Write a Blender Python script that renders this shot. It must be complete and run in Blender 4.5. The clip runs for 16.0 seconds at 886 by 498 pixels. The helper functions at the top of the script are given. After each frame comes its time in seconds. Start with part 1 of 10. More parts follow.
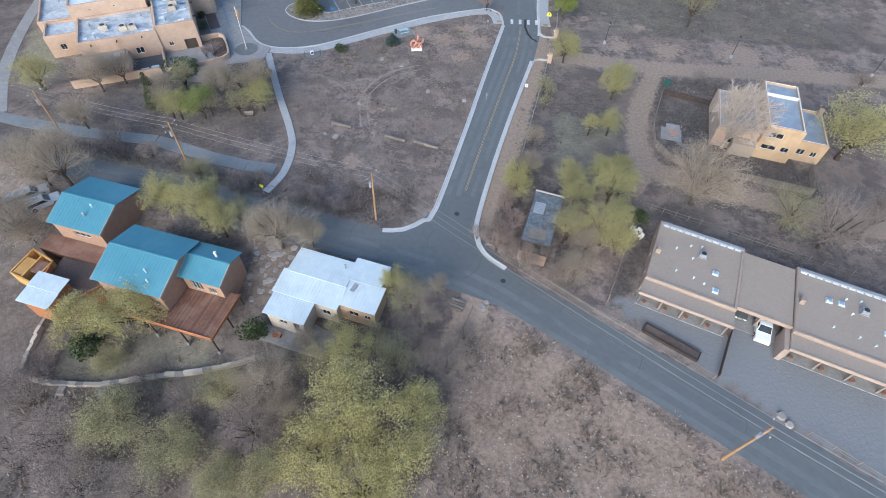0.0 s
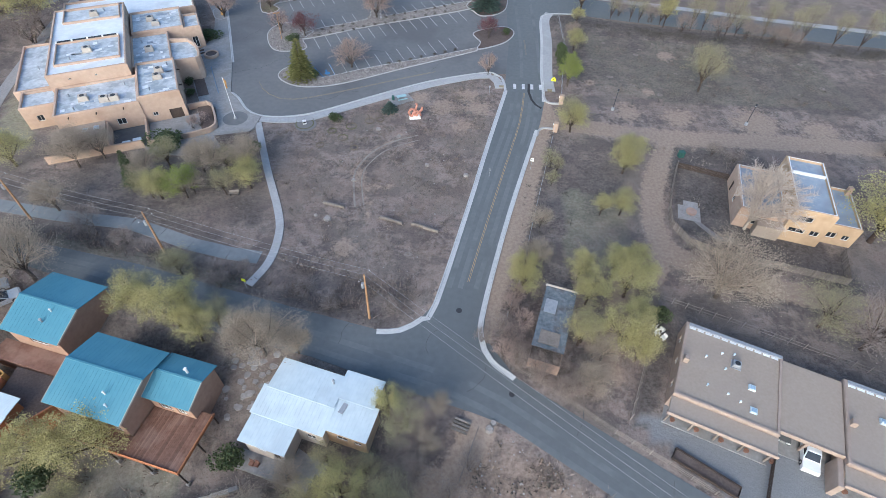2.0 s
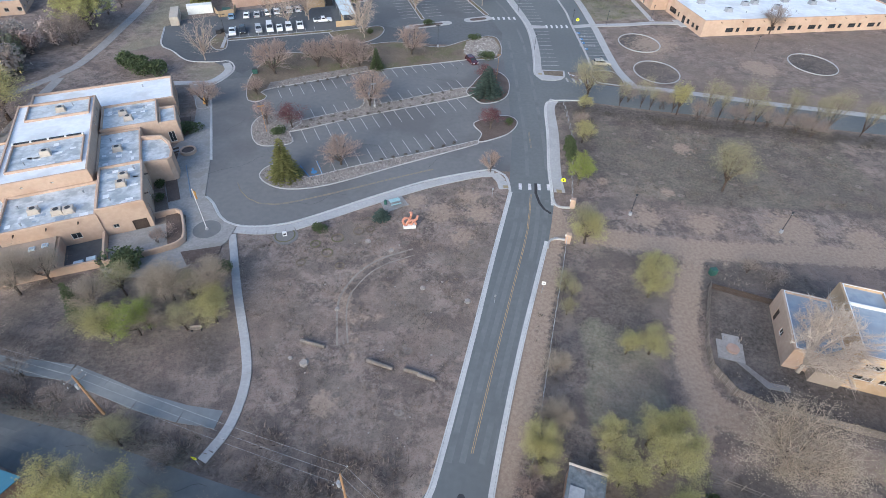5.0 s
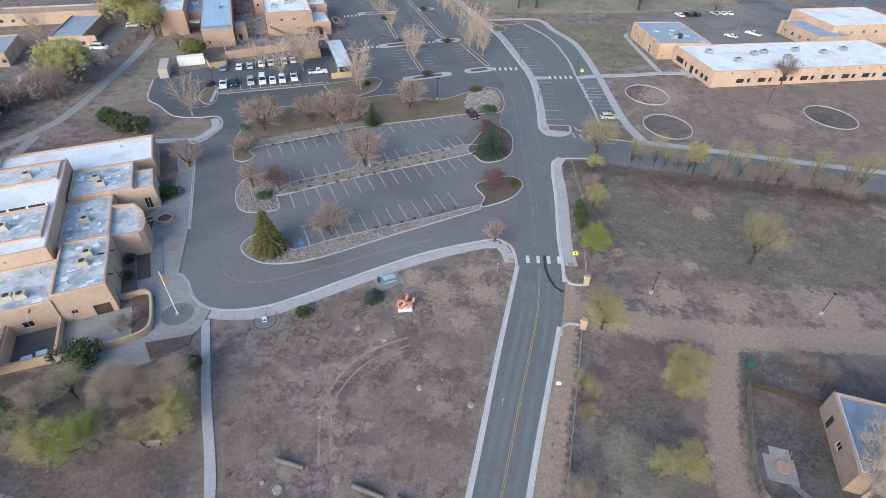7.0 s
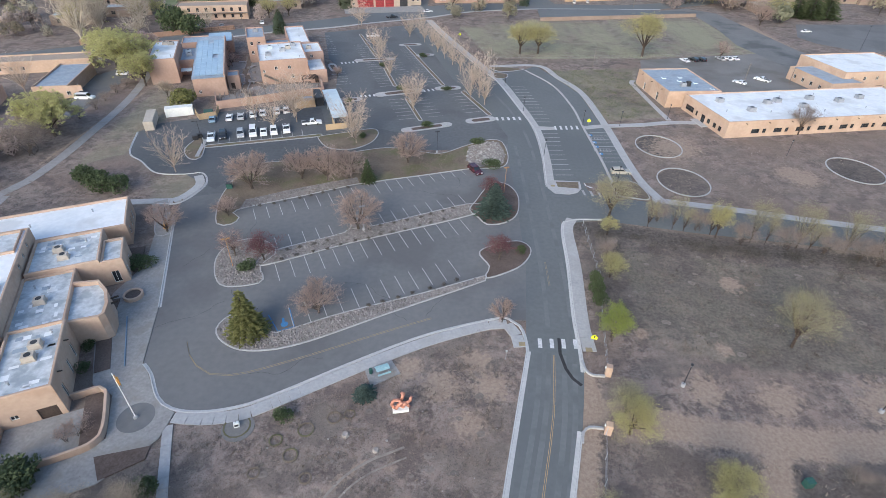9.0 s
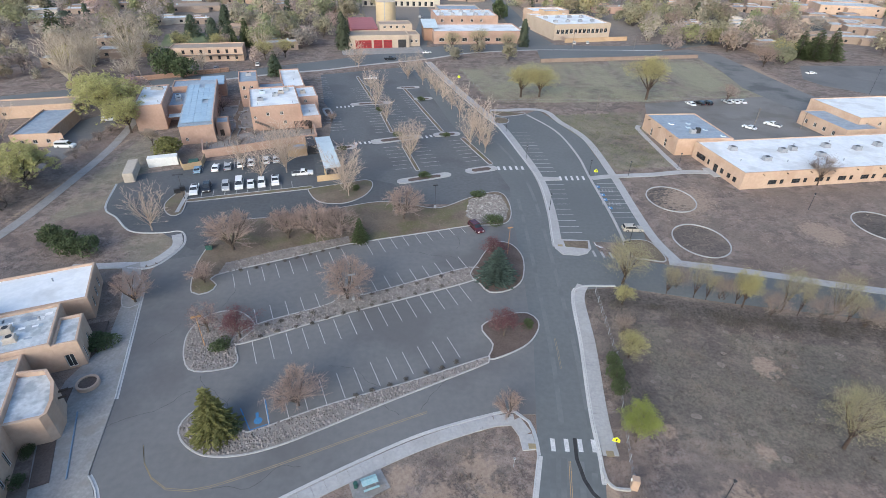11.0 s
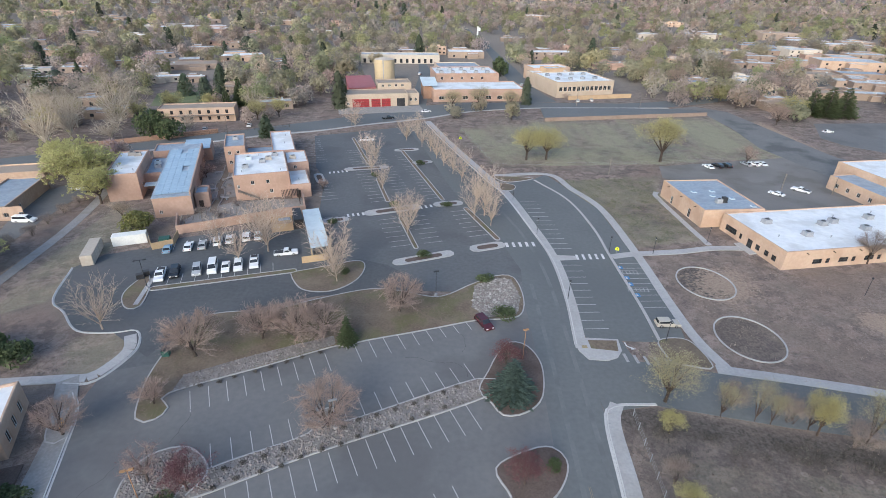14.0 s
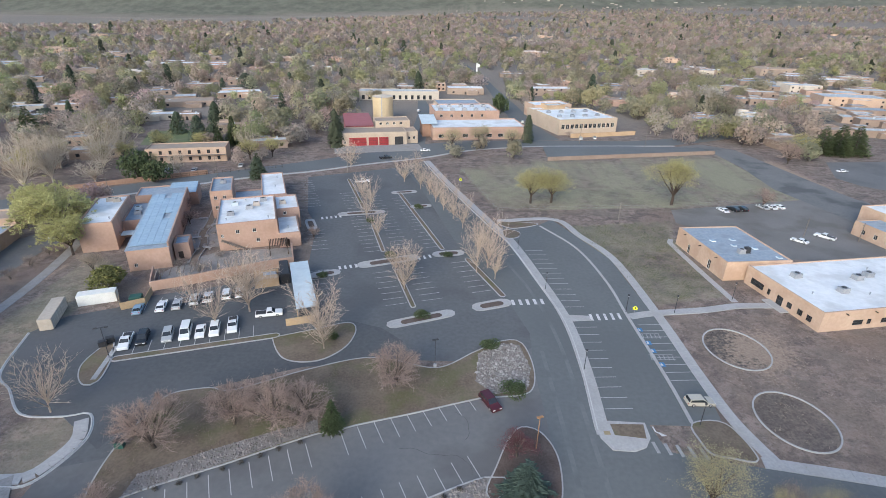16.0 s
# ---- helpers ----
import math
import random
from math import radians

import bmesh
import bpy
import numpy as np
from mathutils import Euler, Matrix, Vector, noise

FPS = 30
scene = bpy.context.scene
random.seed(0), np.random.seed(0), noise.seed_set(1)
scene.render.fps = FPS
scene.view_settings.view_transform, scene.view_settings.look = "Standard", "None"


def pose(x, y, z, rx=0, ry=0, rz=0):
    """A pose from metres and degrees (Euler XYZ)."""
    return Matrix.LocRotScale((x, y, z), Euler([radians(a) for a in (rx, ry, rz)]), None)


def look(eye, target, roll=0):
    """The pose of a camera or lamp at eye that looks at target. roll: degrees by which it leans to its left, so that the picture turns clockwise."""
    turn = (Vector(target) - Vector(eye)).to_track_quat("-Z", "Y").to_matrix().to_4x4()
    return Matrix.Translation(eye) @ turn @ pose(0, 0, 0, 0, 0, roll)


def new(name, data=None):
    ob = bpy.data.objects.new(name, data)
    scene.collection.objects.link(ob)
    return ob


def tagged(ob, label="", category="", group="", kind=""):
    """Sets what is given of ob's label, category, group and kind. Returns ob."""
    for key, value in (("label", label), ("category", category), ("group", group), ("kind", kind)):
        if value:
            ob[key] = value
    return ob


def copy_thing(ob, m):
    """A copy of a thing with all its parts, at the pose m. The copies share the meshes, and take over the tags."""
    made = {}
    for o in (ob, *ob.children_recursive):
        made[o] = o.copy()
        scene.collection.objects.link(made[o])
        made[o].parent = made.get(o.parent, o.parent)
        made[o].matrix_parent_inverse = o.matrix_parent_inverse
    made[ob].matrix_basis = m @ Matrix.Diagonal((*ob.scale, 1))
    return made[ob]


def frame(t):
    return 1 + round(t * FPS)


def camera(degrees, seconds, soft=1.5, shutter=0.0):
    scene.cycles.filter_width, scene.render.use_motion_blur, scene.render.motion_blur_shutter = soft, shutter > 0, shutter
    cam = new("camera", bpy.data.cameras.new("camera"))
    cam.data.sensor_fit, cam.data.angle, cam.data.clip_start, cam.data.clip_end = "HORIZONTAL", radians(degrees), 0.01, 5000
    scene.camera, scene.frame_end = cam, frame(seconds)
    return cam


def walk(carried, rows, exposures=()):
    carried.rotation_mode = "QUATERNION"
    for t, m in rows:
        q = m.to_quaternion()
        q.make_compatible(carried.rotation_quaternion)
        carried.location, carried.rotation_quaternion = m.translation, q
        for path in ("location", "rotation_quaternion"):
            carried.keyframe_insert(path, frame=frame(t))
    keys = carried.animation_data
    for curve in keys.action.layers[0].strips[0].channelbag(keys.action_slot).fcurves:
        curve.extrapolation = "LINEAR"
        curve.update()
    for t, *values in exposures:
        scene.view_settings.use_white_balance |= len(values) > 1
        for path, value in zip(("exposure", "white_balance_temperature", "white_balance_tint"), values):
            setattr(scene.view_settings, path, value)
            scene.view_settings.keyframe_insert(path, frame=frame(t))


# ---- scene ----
cam = camera(81.8, 16.0, soft=0.75)
METRES, EYE, TILT, LEAN, TURN = 100.4, 59.0, 0.0, 0.0, 0.0
ROWS = [
    (0.0, 0.0, 0.0, 0.0, 2.01, -52.03, -1.57),
    (0.5, -0.0013, 0.0304, 0.0008, 1.99, -51.2, -1.57),
    (1.0, -0.0031, 0.0608, 0.0017, 1.94, -50.41, -1.59),
    (1.5, -0.0049, 0.0916, 0.0028, 1.88, -49.51, -1.59),
    (2.0, -0.0065, 0.122, 0.004, 1.84, -48.72, -1.56),
    (2.5, -0.0075, 0.1526, 0.0053, 1.83, -47.81, -1.53),
    (3.0, -0.0086, 0.1834, 0.0066, 1.8, -47.01, -1.54),
    (3.5, -0.0092, 0.214, 0.0076, 1.78, -46.19, -1.49),
    (4.0, -0.0096, 0.2446, 0.0083, 1.75, -45.32, -1.48),
    (6.5, -0.0113, 0.3988, 0.0063, 1.64, -41.02, -1.4),
    (7.0, -0.0124, 0.4304, 0.0048, 1.64, -40.05, -1.36),
    (7.5, -0.0141, 0.4621, 0.0035, 1.61, -39.17, -1.37),
    (8.0, -0.015, 0.4936, 0.0029, 1.59, -38.3, -1.32),
    (8.5, -0.0161, 0.5248, 0.0025, 1.57, -37.42, -1.27),
    (9.0, -0.0175, 0.5559, 0.0027, 1.54, -36.47, -1.25),
    (11.5, -0.0188, 0.7095, 0.0087, 1.46, -32.34, -1.25),
    (12.0, -0.0201, 0.7416, 0.0081, 1.44, -31.48, -1.23),
    (12.5, -0.0223, 0.7741, 0.0078, 1.42, -30.62, -1.2),
    (13.0, -0.024, 0.8063, 0.0075, 1.39, -29.75, -1.18),
    (13.5, -0.0262, 0.8382, 0.0072, 1.36, -28.9, -1.15),
    (14.0, -0.0283, 0.87, 0.0063, 1.34, -28.06, -1.12),
    (14.5, -0.0303, 0.9019, 0.0074, 1.31, -27.25, -1.11),
    (15.0, -0.031, 0.9344, 0.0083, 1.29, -26.38, -1.06),
    (15.5, -0.0311, 0.966, 0.01, 1.29, -25.53, -1.08),
    (16.0, -0.0321, 0.9988, 0.0104, 1.25, -24.69, -1.07),
]
walk(cam, [(t, pose(0, 0, EYE, TILT, LEAN, TURN) @ pose(METRES * x, METRES * y, METRES * z, 90 + pitch, roll, yaw)) for t, x, y, z, yaw, pitch, roll in ROWS],
     exposures=[(0.0, 1.2, 5400, 4), (4.0, 1.19, 5560, 5), (8.0, 1.12, 5760, 6), (12.0, 1.1, 5780, 5), (16.0, 1.03, 5740, 5)])

# ---- light ----
world = bpy.data.worlds.new("sky")
scene.world = world
world.use_nodes = True
sky = world.node_tree.nodes.new("ShaderNodeTexSky")
sky.sky_type, sky.sun_disc = "NISHITA", False
sky.sun_elevation, sky.sun_rotation = radians(24), radians(205)
sky.air_density, sky.dust_density, sky.ozone_density = 1.0, 3.0, 1.0
world.node_tree.links.new(sky.outputs[0], world.node_tree.nodes["Background"].inputs[0])
world.node_tree.nodes["Background"].inputs[1].default_value = 0.12
sun = new("sun", bpy.data.lights.new("sun", "SUN"))
sun.data.energy, sun.data.angle, sun.data.color = 0.75, radians(40), (1.0, 0.9, 0.8)
sun.matrix_world = look((-40, -90, 60), (0, 0, 0))

# ---- materials ----
def shade(name, a, b, rough=0.85, big=0.12, fine=3.0, bump=0.15, metal=0.0, spec=0.3, jitter=0.0, islands=0.0, third=None, third_scale=0.03, third_amount=0.5, lo=0.35, hi=0.65, glow=0.0):
    """Two colours mixed by noise at two scales, an optional third in patches, fine relief, and a random shift by object or island."""
    m = bpy.data.materials.new(name)
    m.use_nodes = True
    nt = m.node_tree
    n, l = nt.nodes, nt.links
    bsdf = n["Principled BSDF"]
    pos = n.new("ShaderNodeNewGeometry")

    def noise_of(scale, detail):
        t = n.new("ShaderNodeTexNoise")
        t.inputs["Scale"].default_value, t.inputs["Detail"].default_value = scale, detail
        l.new(pos.outputs["Position"], t.inputs["Vector"])
        return t.outputs["Fac"]

    nb, nf = noise_of(big, 5.0), noise_of(fine, 6.0)
    add = n.new("ShaderNodeMath")
    add.operation = "MULTIPLY_ADD"
    l.new(nf, add.inputs[0])
    add.inputs[1].default_value = 0.5
    half = n.new("ShaderNodeMath")
    half.operation = "MULTIPLY"
    l.new(nb, half.inputs[0])
    half.inputs[1].default_value = 0.5
    l.new(half.outputs[0], add.inputs[2])
    ramp = n.new("ShaderNodeMapRange")
    ramp.inputs[1].default_value, ramp.inputs[2].default_value = lo, hi
    l.new(add.outputs[0], ramp.inputs[0])
    mix = n.new("ShaderNodeMix")
    mix.data_type = "RGBA"
    l.new(ramp.outputs[0], mix.inputs[0])
    mix.inputs[6].default_value, mix.inputs[7].default_value = (*a, 1), (*b, 1)
    out = mix.outputs[2]
    if third:
        n3 = noise_of(third_scale, 8.0)
        r3 = n.new("ShaderNodeMapRange")
        r3.inputs[1].default_value, r3.inputs[2].default_value, r3.inputs[4].default_value = 0.5, 0.62, third_amount
        l.new(n3, r3.inputs[0])
        m3 = n.new("ShaderNodeMix")
        m3.data_type = "RGBA"
        l.new(r3.outputs[0], m3.inputs[0])
        l.new(out, m3.inputs[6])
        m3.inputs[7].default_value = (*third, 1)
        out = m3.outputs[2]
    if jitter or islands:
        hsv = n.new("ShaderNodeHueSaturation")
        src = n.new("ShaderNodeObjectInfo").outputs["Random"] if jitter else pos.outputs["Random Per Island"]
        r = n.new("ShaderNodeMapRange")
        amount = jitter or islands
        r.inputs[3].default_value, r.inputs[4].default_value = 1 - amount, 1 + amount
        l.new(src, r.inputs[0])
        l.new(r.outputs[0], hsv.inputs["Value"])
        l.new(out, hsv.inputs["Color"])
        out = hsv.outputs[0]
    l.new(out, bsdf.inputs["Base Color"])
    bsdf.inputs["Roughness"].default_value, bsdf.inputs["Metallic"].default_value = rough, metal
    bsdf.inputs["Specular IOR Level"].default_value = spec
    if glow:  # thin leaves let light through
        tr = n.new("ShaderNodeBsdfTranslucent")
        l.new(out, tr.inputs["Color"])
        ms = n.new("ShaderNodeMixShader")
        ms.inputs[0].default_value = glow
        l.new(bsdf.outputs[0], ms.inputs[1])
        l.new(tr.outputs[0], ms.inputs[2])
        l.new(ms.outputs[0], n["Material Output"].inputs["Surface"])
    if bump:
        bp = n.new("ShaderNodeBump")
        bp.inputs["Strength"].default_value, bp.inputs["Distance"].default_value = bump, 0.05
        l.new(nf, bp.inputs["Height"])
        l.new(bp.outputs[0], bsdf.inputs["Normal"])
    return m


M = {
    "asphalt": shade("asphalt", (0.128, 0.136, 0.14), (0.16, 0.168, 0.172), 0.9, 0.06, 1.2, 0.06, third=(0.118, 0.126, 0.132), third_scale=0.03, third_amount=0.6),
    "asphalt_lot": shade("asphalt_lot", (0.145, 0.146, 0.149), (0.183, 0.182, 0.184), 0.9, 0.06, 1.0, 0.06, third=(0.115, 0.112, 0.117), third_scale=0.05, third_amount=0.6),
    "asphalt_worn": shade("asphalt_worn", (0.145, 0.153, 0.157), (0.178, 0.186, 0.19), 0.9, 0.25, 1.5, 0.06, third=(0.13, 0.138, 0.142), third_scale=0.18, third_amount=0.9),
    "asphalt_patchy": shade("asphalt_patchy", (0.15, 0.15, 0.15), (0.2, 0.197, 0.194), 0.9, 0.08, 1.0, 0.06, third=(0.08, 0.082, 0.086), third_scale=0.07, third_amount=0.7),
    "asphalt_north": shade("asphalt_north", (0.11, 0.114, 0.12), (0.152, 0.156, 0.163), 0.9, 0.06, 1.2, 0.1, third=(0.09, 0.093, 0.1), third_scale=0.06, third_amount=0.6),
    "asphalt_dark": shade("asphalt_dark", (0.08, 0.085, 0.092), (0.115, 0.12, 0.128), 0.9, 0.06, 1.2, 0.1, third=(0.13, 0.13, 0.14), third_scale=0.04, third_amount=0.5),
    "crack": shade("crack", (0.075, 0.077, 0.08), (0.105, 0.107, 0.11), 0.95, 1, 4, 0),
    "concrete": shade("concrete", (0.34, 0.34, 0.35), (0.46, 0.45, 0.45), 0.9, 0.2, 2.5, 0.1, third=(0.28, 0.27, 0.26), third_scale=0.2, third_amount=0.4),
    "concrete_old": shade("concrete_old", (0.24, 0.23, 0.23), (0.36, 0.35, 0.34), 0.92, 0.3, 2.5, 0.15, third=(0.2, 0.18, 0.16), third_scale=0.3, third_amount=0.5),
    "paint_white": shade("paint_white", (0.42, 0.42, 0.43), (0.7, 0.7, 0.7), 0.8, 0.6, 5, 0),
    "paint_faded": shade("paint_faded", (0.26, 0.26, 0.265), (0.42, 0.42, 0.42), 0.85, 0.6, 5, 0),
    "tar": shade("tar", (0.03, 0.03, 0.032), (0.05, 0.05, 0.052), 0.95, 1, 4, 0),
    "metal_blue": shade("metal_blue", (0.16, 0.22, 0.3), (0.22, 0.29, 0.37), 0.7, 1, 4, 0),
    "paint_stall": shade("paint_stall", (0.36, 0.36, 0.365), (0.55, 0.55, 0.55), 0.85, 0.6, 5, 0),
    "paint_worn": shade("paint_worn", (0.25, 0.21, 0.14), (0.34, 0.27, 0.16), 0.85, 0.6, 5, 0),
    "paint_yellow": shade("paint_yellow", (0.37, 0.255, 0.12), (0.48, 0.34, 0.17), 0.8, 0.6, 5, 0),
    "paint_blue": shade("paint_blue", (0.05, 0.17, 0.36), (0.09, 0.24, 0.45), 0.8, 0.6, 5, 0),
    "adobe": shade("adobe", (0.445, 0.325, 0.247), (0.54, 0.402, 0.313), 0.95, 0.15, 1.5, 0.3, third=(0.40, 0.27, 0.195), third_scale=0.2, third_amount=0.5),
    "adobe_pink": shade("adobe_pink", (0.385, 0.262, 0.208), (0.465, 0.325, 0.262), 0.95, 0.15, 1.5, 0.3, third=(0.33, 0.22, 0.172), third_scale=0.2, third_amount=0.5),
    "adobe_gold": shade("adobe_gold", (0.43, 0.305, 0.195), (0.52, 0.38, 0.25), 0.95, 0.15, 1.5, 0.3, third=(0.36, 0.245, 0.15), third_scale=0.25, third_amount=0.5),
    "adobe_brown": shade("adobe_brown", (0.30, 0.19, 0.135), (0.38, 0.245, 0.18), 0.95, 0.2, 1.5, 0.3),
    "stucco_white": shade("stucco_white", (0.45, 0.395, 0.335), (0.55, 0.49, 0.425), 0.95, 0.2, 1.5, 0.2, jitter=0.1),
    "membrane": shade("membrane", (0.38, 0.41, 0.44), (0.62, 0.65, 0.68), 0.7, 0.35, 1.6, 0.1, third=(0.27, 0.30, 0.33), third_scale=0.5, third_amount=0.7),
    "membrane_white": shade("membrane_white", (0.66, 0.68, 0.71), (0.80, 0.81, 0.83), 0.6, 0.2, 1.0, 0.05, third=(0.5, 0.5, 0.5), third_scale=0.15, third_amount=0.5),
    "membrane_blue": shade("membrane_blue", (0.26, 0.31, 0.38), (0.37, 0.42, 0.48), 0.7, 0.3, 1.2, 0.1, third=(0.22, 0.25, 0.3), third_scale=0.3, third_amount=0.6),
    "roof_tan": shade("roof_tan", (0.32, 0.262, 0.213), (0.375, 0.31, 0.258), 0.95, 0.2, 3.0, 0.2, third=(0.31, 0.255, 0.212), third_scale=0.2, third_amount=0.4),
    "metal_teal": shade("metal_teal", (0.08, 0.225, 0.30), (0.10, 0.26, 0.335), 0.5, 0.15, 1.0, 0.02, spec=0.4, third=(0.125, 0.285, 0.35), third_scale=0.12, third_amount=0.5),
    "metal_white": shade("metal_white", (0.50, 0.575, 0.62), (0.60, 0.665, 0.70), 0.5, 0.2, 1.2, 0.02, spec=0.4, third=(0.44, 0.50, 0.54), third_scale=0.25, third_amount=0.5),
    "metal_grey": shade("metal_grey", (0.3, 0.31, 0.33), (0.42, 0.43, 0.45), 0.5, 0.4, 3, 0.05, metal=0.3),
    "metal_dark": shade("metal_dark", (0.03, 0.03, 0.033), (0.05, 0.05, 0.055), 0.5, 0.4, 3, 0.02),
    "metal_red": shade("metal_red", (0.30, 0.09, 0.09), (0.36, 0.12, 0.12), 0.5, 0.3, 2, 0.02),
    "door_red": shade("door_red", (0.26, 0.03, 0.035), (0.33, 0.045, 0.05), 0.5, 0.3, 2, 0.02),
    "corrugated": shade("corrugated", (0.09, 0.105, 0.12), (0.22, 0.245, 0.27), 0.6, 0.6, 2, 0.1, third=(0.1, 0.09, 0.09), third_scale=0.6, third_amount=0.8),
    "glass": shade("glass", (0.02, 0.023, 0.028), (0.035, 0.04, 0.046), 0.08, 0.5, 1, 0, spec=0.8),
    "frame_white": shade("frame_white", (0.7, 0.7, 0.68), (0.8, 0.8, 0.78), 0.6, 1, 4, 0),
    "solar": shade("solar", (0.30, 0.40, 0.50), (0.38, 0.48, 0.58), 0.25, 0.2, 1.0, 0, spec=0.7),
    "wood_deck": shade("wood_deck", (0.15, 0.08, 0.054), (0.225, 0.125, 0.09), 0.75, 0.5, 3, 0.15, jitter=0.22, third=(0.3, 0.2, 0.16), third_scale=0.4, third_amount=0.4),
    "wood_tan": shade("wood_tan", (0.38, 0.28, 0.17), (0.48, 0.36, 0.23), 0.8, 0.6, 4, 0.1, jitter=0.15),
    "stucco_cream": shade("stucco_cream", (0.41, 0.335, 0.265), (0.49, 0.405, 0.33), 0.95, 0.2, 1.5, 0.2),
    "wood_orange": shade("wood_orange", (0.34, 0.135, 0.06), (0.44, 0.19, 0.09), 0.75, 0.6, 4, 0.1, jitter=0.15),
    "wood_yellow": shade("wood_yellow", (0.5, 0.27, 0.08), (0.6, 0.36, 0.13), 0.75, 0.6, 4, 0.1, jitter=0.15),
    "wood_grey": shade("wood_grey", (0.17, 0.145, 0.125), (0.28, 0.24, 0.21), 0.9, 0.6, 5, 0.2, jitter=0.25),
    "wood_pole": shade("wood_pole", (0.32, 0.18, 0.09), (0.42, 0.26, 0.14), 0.9, 0.6, 5, 0.2),
    "wood_dark": shade("wood_dark", (0.055, 0.04, 0.033), (0.09, 0.067, 0.055), 0.9, 0.6, 5, 0.2),
    "bark": shade("bark", (0.07, 0.055, 0.045), (0.13, 0.105, 0.09), 0.95, 1.5, 8, 0.3),
    "twig_straw": shade("twig_straw", (0.46, 0.375, 0.31), (0.58, 0.485, 0.41), 0.95, 0.8, 4, 0, islands=0.15, glow=0.2),
    "asphalt_pale": shade("asphalt_pale", (0.19, 0.20, 0.205), (0.24, 0.25, 0.255), 0.9, 0.1, 1.2, 0.08),
    "kerb_pale": shade("kerb_pale", (0.42, 0.42, 0.425), (0.56, 0.555, 0.55), 0.9, 0.2, 2.5, 0.1),
    "twig_white": shade("twig_white", (0.5, 0.43, 0.37), (0.64, 0.56, 0.49), 0.95, 0.8, 4, 0, islands=0.15, glow=0.2),
    "twig_pale": shade("twig_pale", (0.47, 0.405, 0.33), (0.61, 0.535, 0.445), 0.95, 0.8, 4, 0, islands=0.15, glow=0.2),
    "twig_tan": shade("twig_tan", (0.40, 0.32, 0.255), (0.53, 0.435, 0.355), 0.95, 0.8, 4, 0, islands=0.2, glow=0.2),
    "twig_pink": shade("twig_pink", (0.33, 0.255, 0.222), (0.43, 0.335, 0.295), 0.95, 0.8, 4, 0, islands=0.2, glow=0.2),
    "twig_grey": shade("twig_grey", (0.25, 0.205, 0.185), (0.35, 0.295, 0.265), 0.95, 0.8, 4, 0, islands=0.2, glow=0.2),
    "twig_olive": shade("twig_olive", (0.24, 0.205, 0.15), (0.33, 0.285, 0.21), 0.95, 0.8, 4, 0, islands=0.15, glow=0.2),
    "leaf_bud": shade("leaf_bud", (0.44, 0.40, 0.18), (0.535, 0.49, 0.24), 0.8, 0.2, 1.5, 0, islands=0.14, glow=0.45),
    "leaf_green": shade("leaf_green", (0.27, 0.315, 0.085), (0.37, 0.405, 0.13), 0.8, 0.2, 1.5, 0, islands=0.22, glow=0.45),
    "leaf_olive": shade("leaf_olive", (0.38, 0.35, 0.195), (0.48, 0.445, 0.26), 0.8, 0.2, 1.5, 0, islands=0.14, glow=0.45),
    "leaf_pale": shade("leaf_pale", (0.345, 0.29, 0.225), (0.42, 0.36, 0.285), 0.85, 0.2, 1.5, 0, islands=0.08, glow=0.4),
    "leaf_plum": shade("leaf_plum", (0.14, 0.066, 0.07), (0.21, 0.105, 0.108), 0.85, 0.2, 1.5, 0, islands=0.3, glow=0.3),
    "needle": shade("needle", (0.068, 0.09, 0.042), (0.112, 0.138, 0.066), 0.85, 0.5, 3, 0, islands=0.3, glow=0.2),
    "needle_gold": shade("needle_gold", (0.15, 0.155, 0.055), (0.235, 0.225, 0.085), 0.85, 0.5, 3, 0, islands=0.3, glow=0.2),
    "needle_blue": shade("needle_blue", (0.05, 0.075, 0.062), (0.085, 0.115, 0.095), 0.85, 0.5, 3, 0, islands=0.35),
    "far_leaf": shade("far_leaf", (0.22, 0.19, 0.15), (0.33, 0.28, 0.235), 0.9, 0.01, 0.09, 0, islands=0.2, third=(0.22, 0.215, 0.12), third_scale=0.02, third_amount=0.7, glow=0.35),
    "town_green": shade("town_green", (0.29, 0.28, 0.16), (0.4, 0.38, 0.23), 0.9, 0.05, 0.5, 0, islands=0.18, glow=0.4),
    "town_tan": shade("town_tan", (0.37, 0.31, 0.255), (0.49, 0.415, 0.35), 0.9, 0.05, 0.5, 0, islands=0.18, glow=0.4),
    "town_olive": shade("town_olive", (0.28, 0.25, 0.175), (0.38, 0.34, 0.245), 0.9, 0.05, 0.5, 0, islands=0.18, glow=0.4),
    "town_grey": shade("town_grey", (0.3, 0.255, 0.225), (0.41, 0.355, 0.315), 0.9, 0.05, 0.5, 0, islands=0.18, glow=0.4),
    "gravel_lot": shade("gravel_lot", (0.165, 0.158, 0.152), (0.225, 0.215, 0.207), 0.95, 0.1, 3.0, 0.2, third=(0.14, 0.128, 0.118), third_scale=0.08, third_amount=0.7),
    "track": shade("track", (0.22, 0.19, 0.165), (0.31, 0.275, 0.24), 0.97, 0.6, 3.0, 0.2),
    "stucco_brown": shade("stucco_brown", (0.24, 0.18, 0.145), (0.31, 0.24, 0.2), 0.95, 0.2, 1.5, 0.3),
    "lawn_grass": shade("lawn_grass", (0.12, 0.15, 0.07), (0.17, 0.19, 0.10), 0.95, 0.08, 2.0, 0.2, third=(0.2, 0.19, 0.12), third_scale=0.08, third_amount=0.6),
    "bark_pale": shade("bark_pale", (0.48, 0.42, 0.34), (0.62, 0.55, 0.455), 0.95, 0.8, 4, 0.2, islands=0.12),
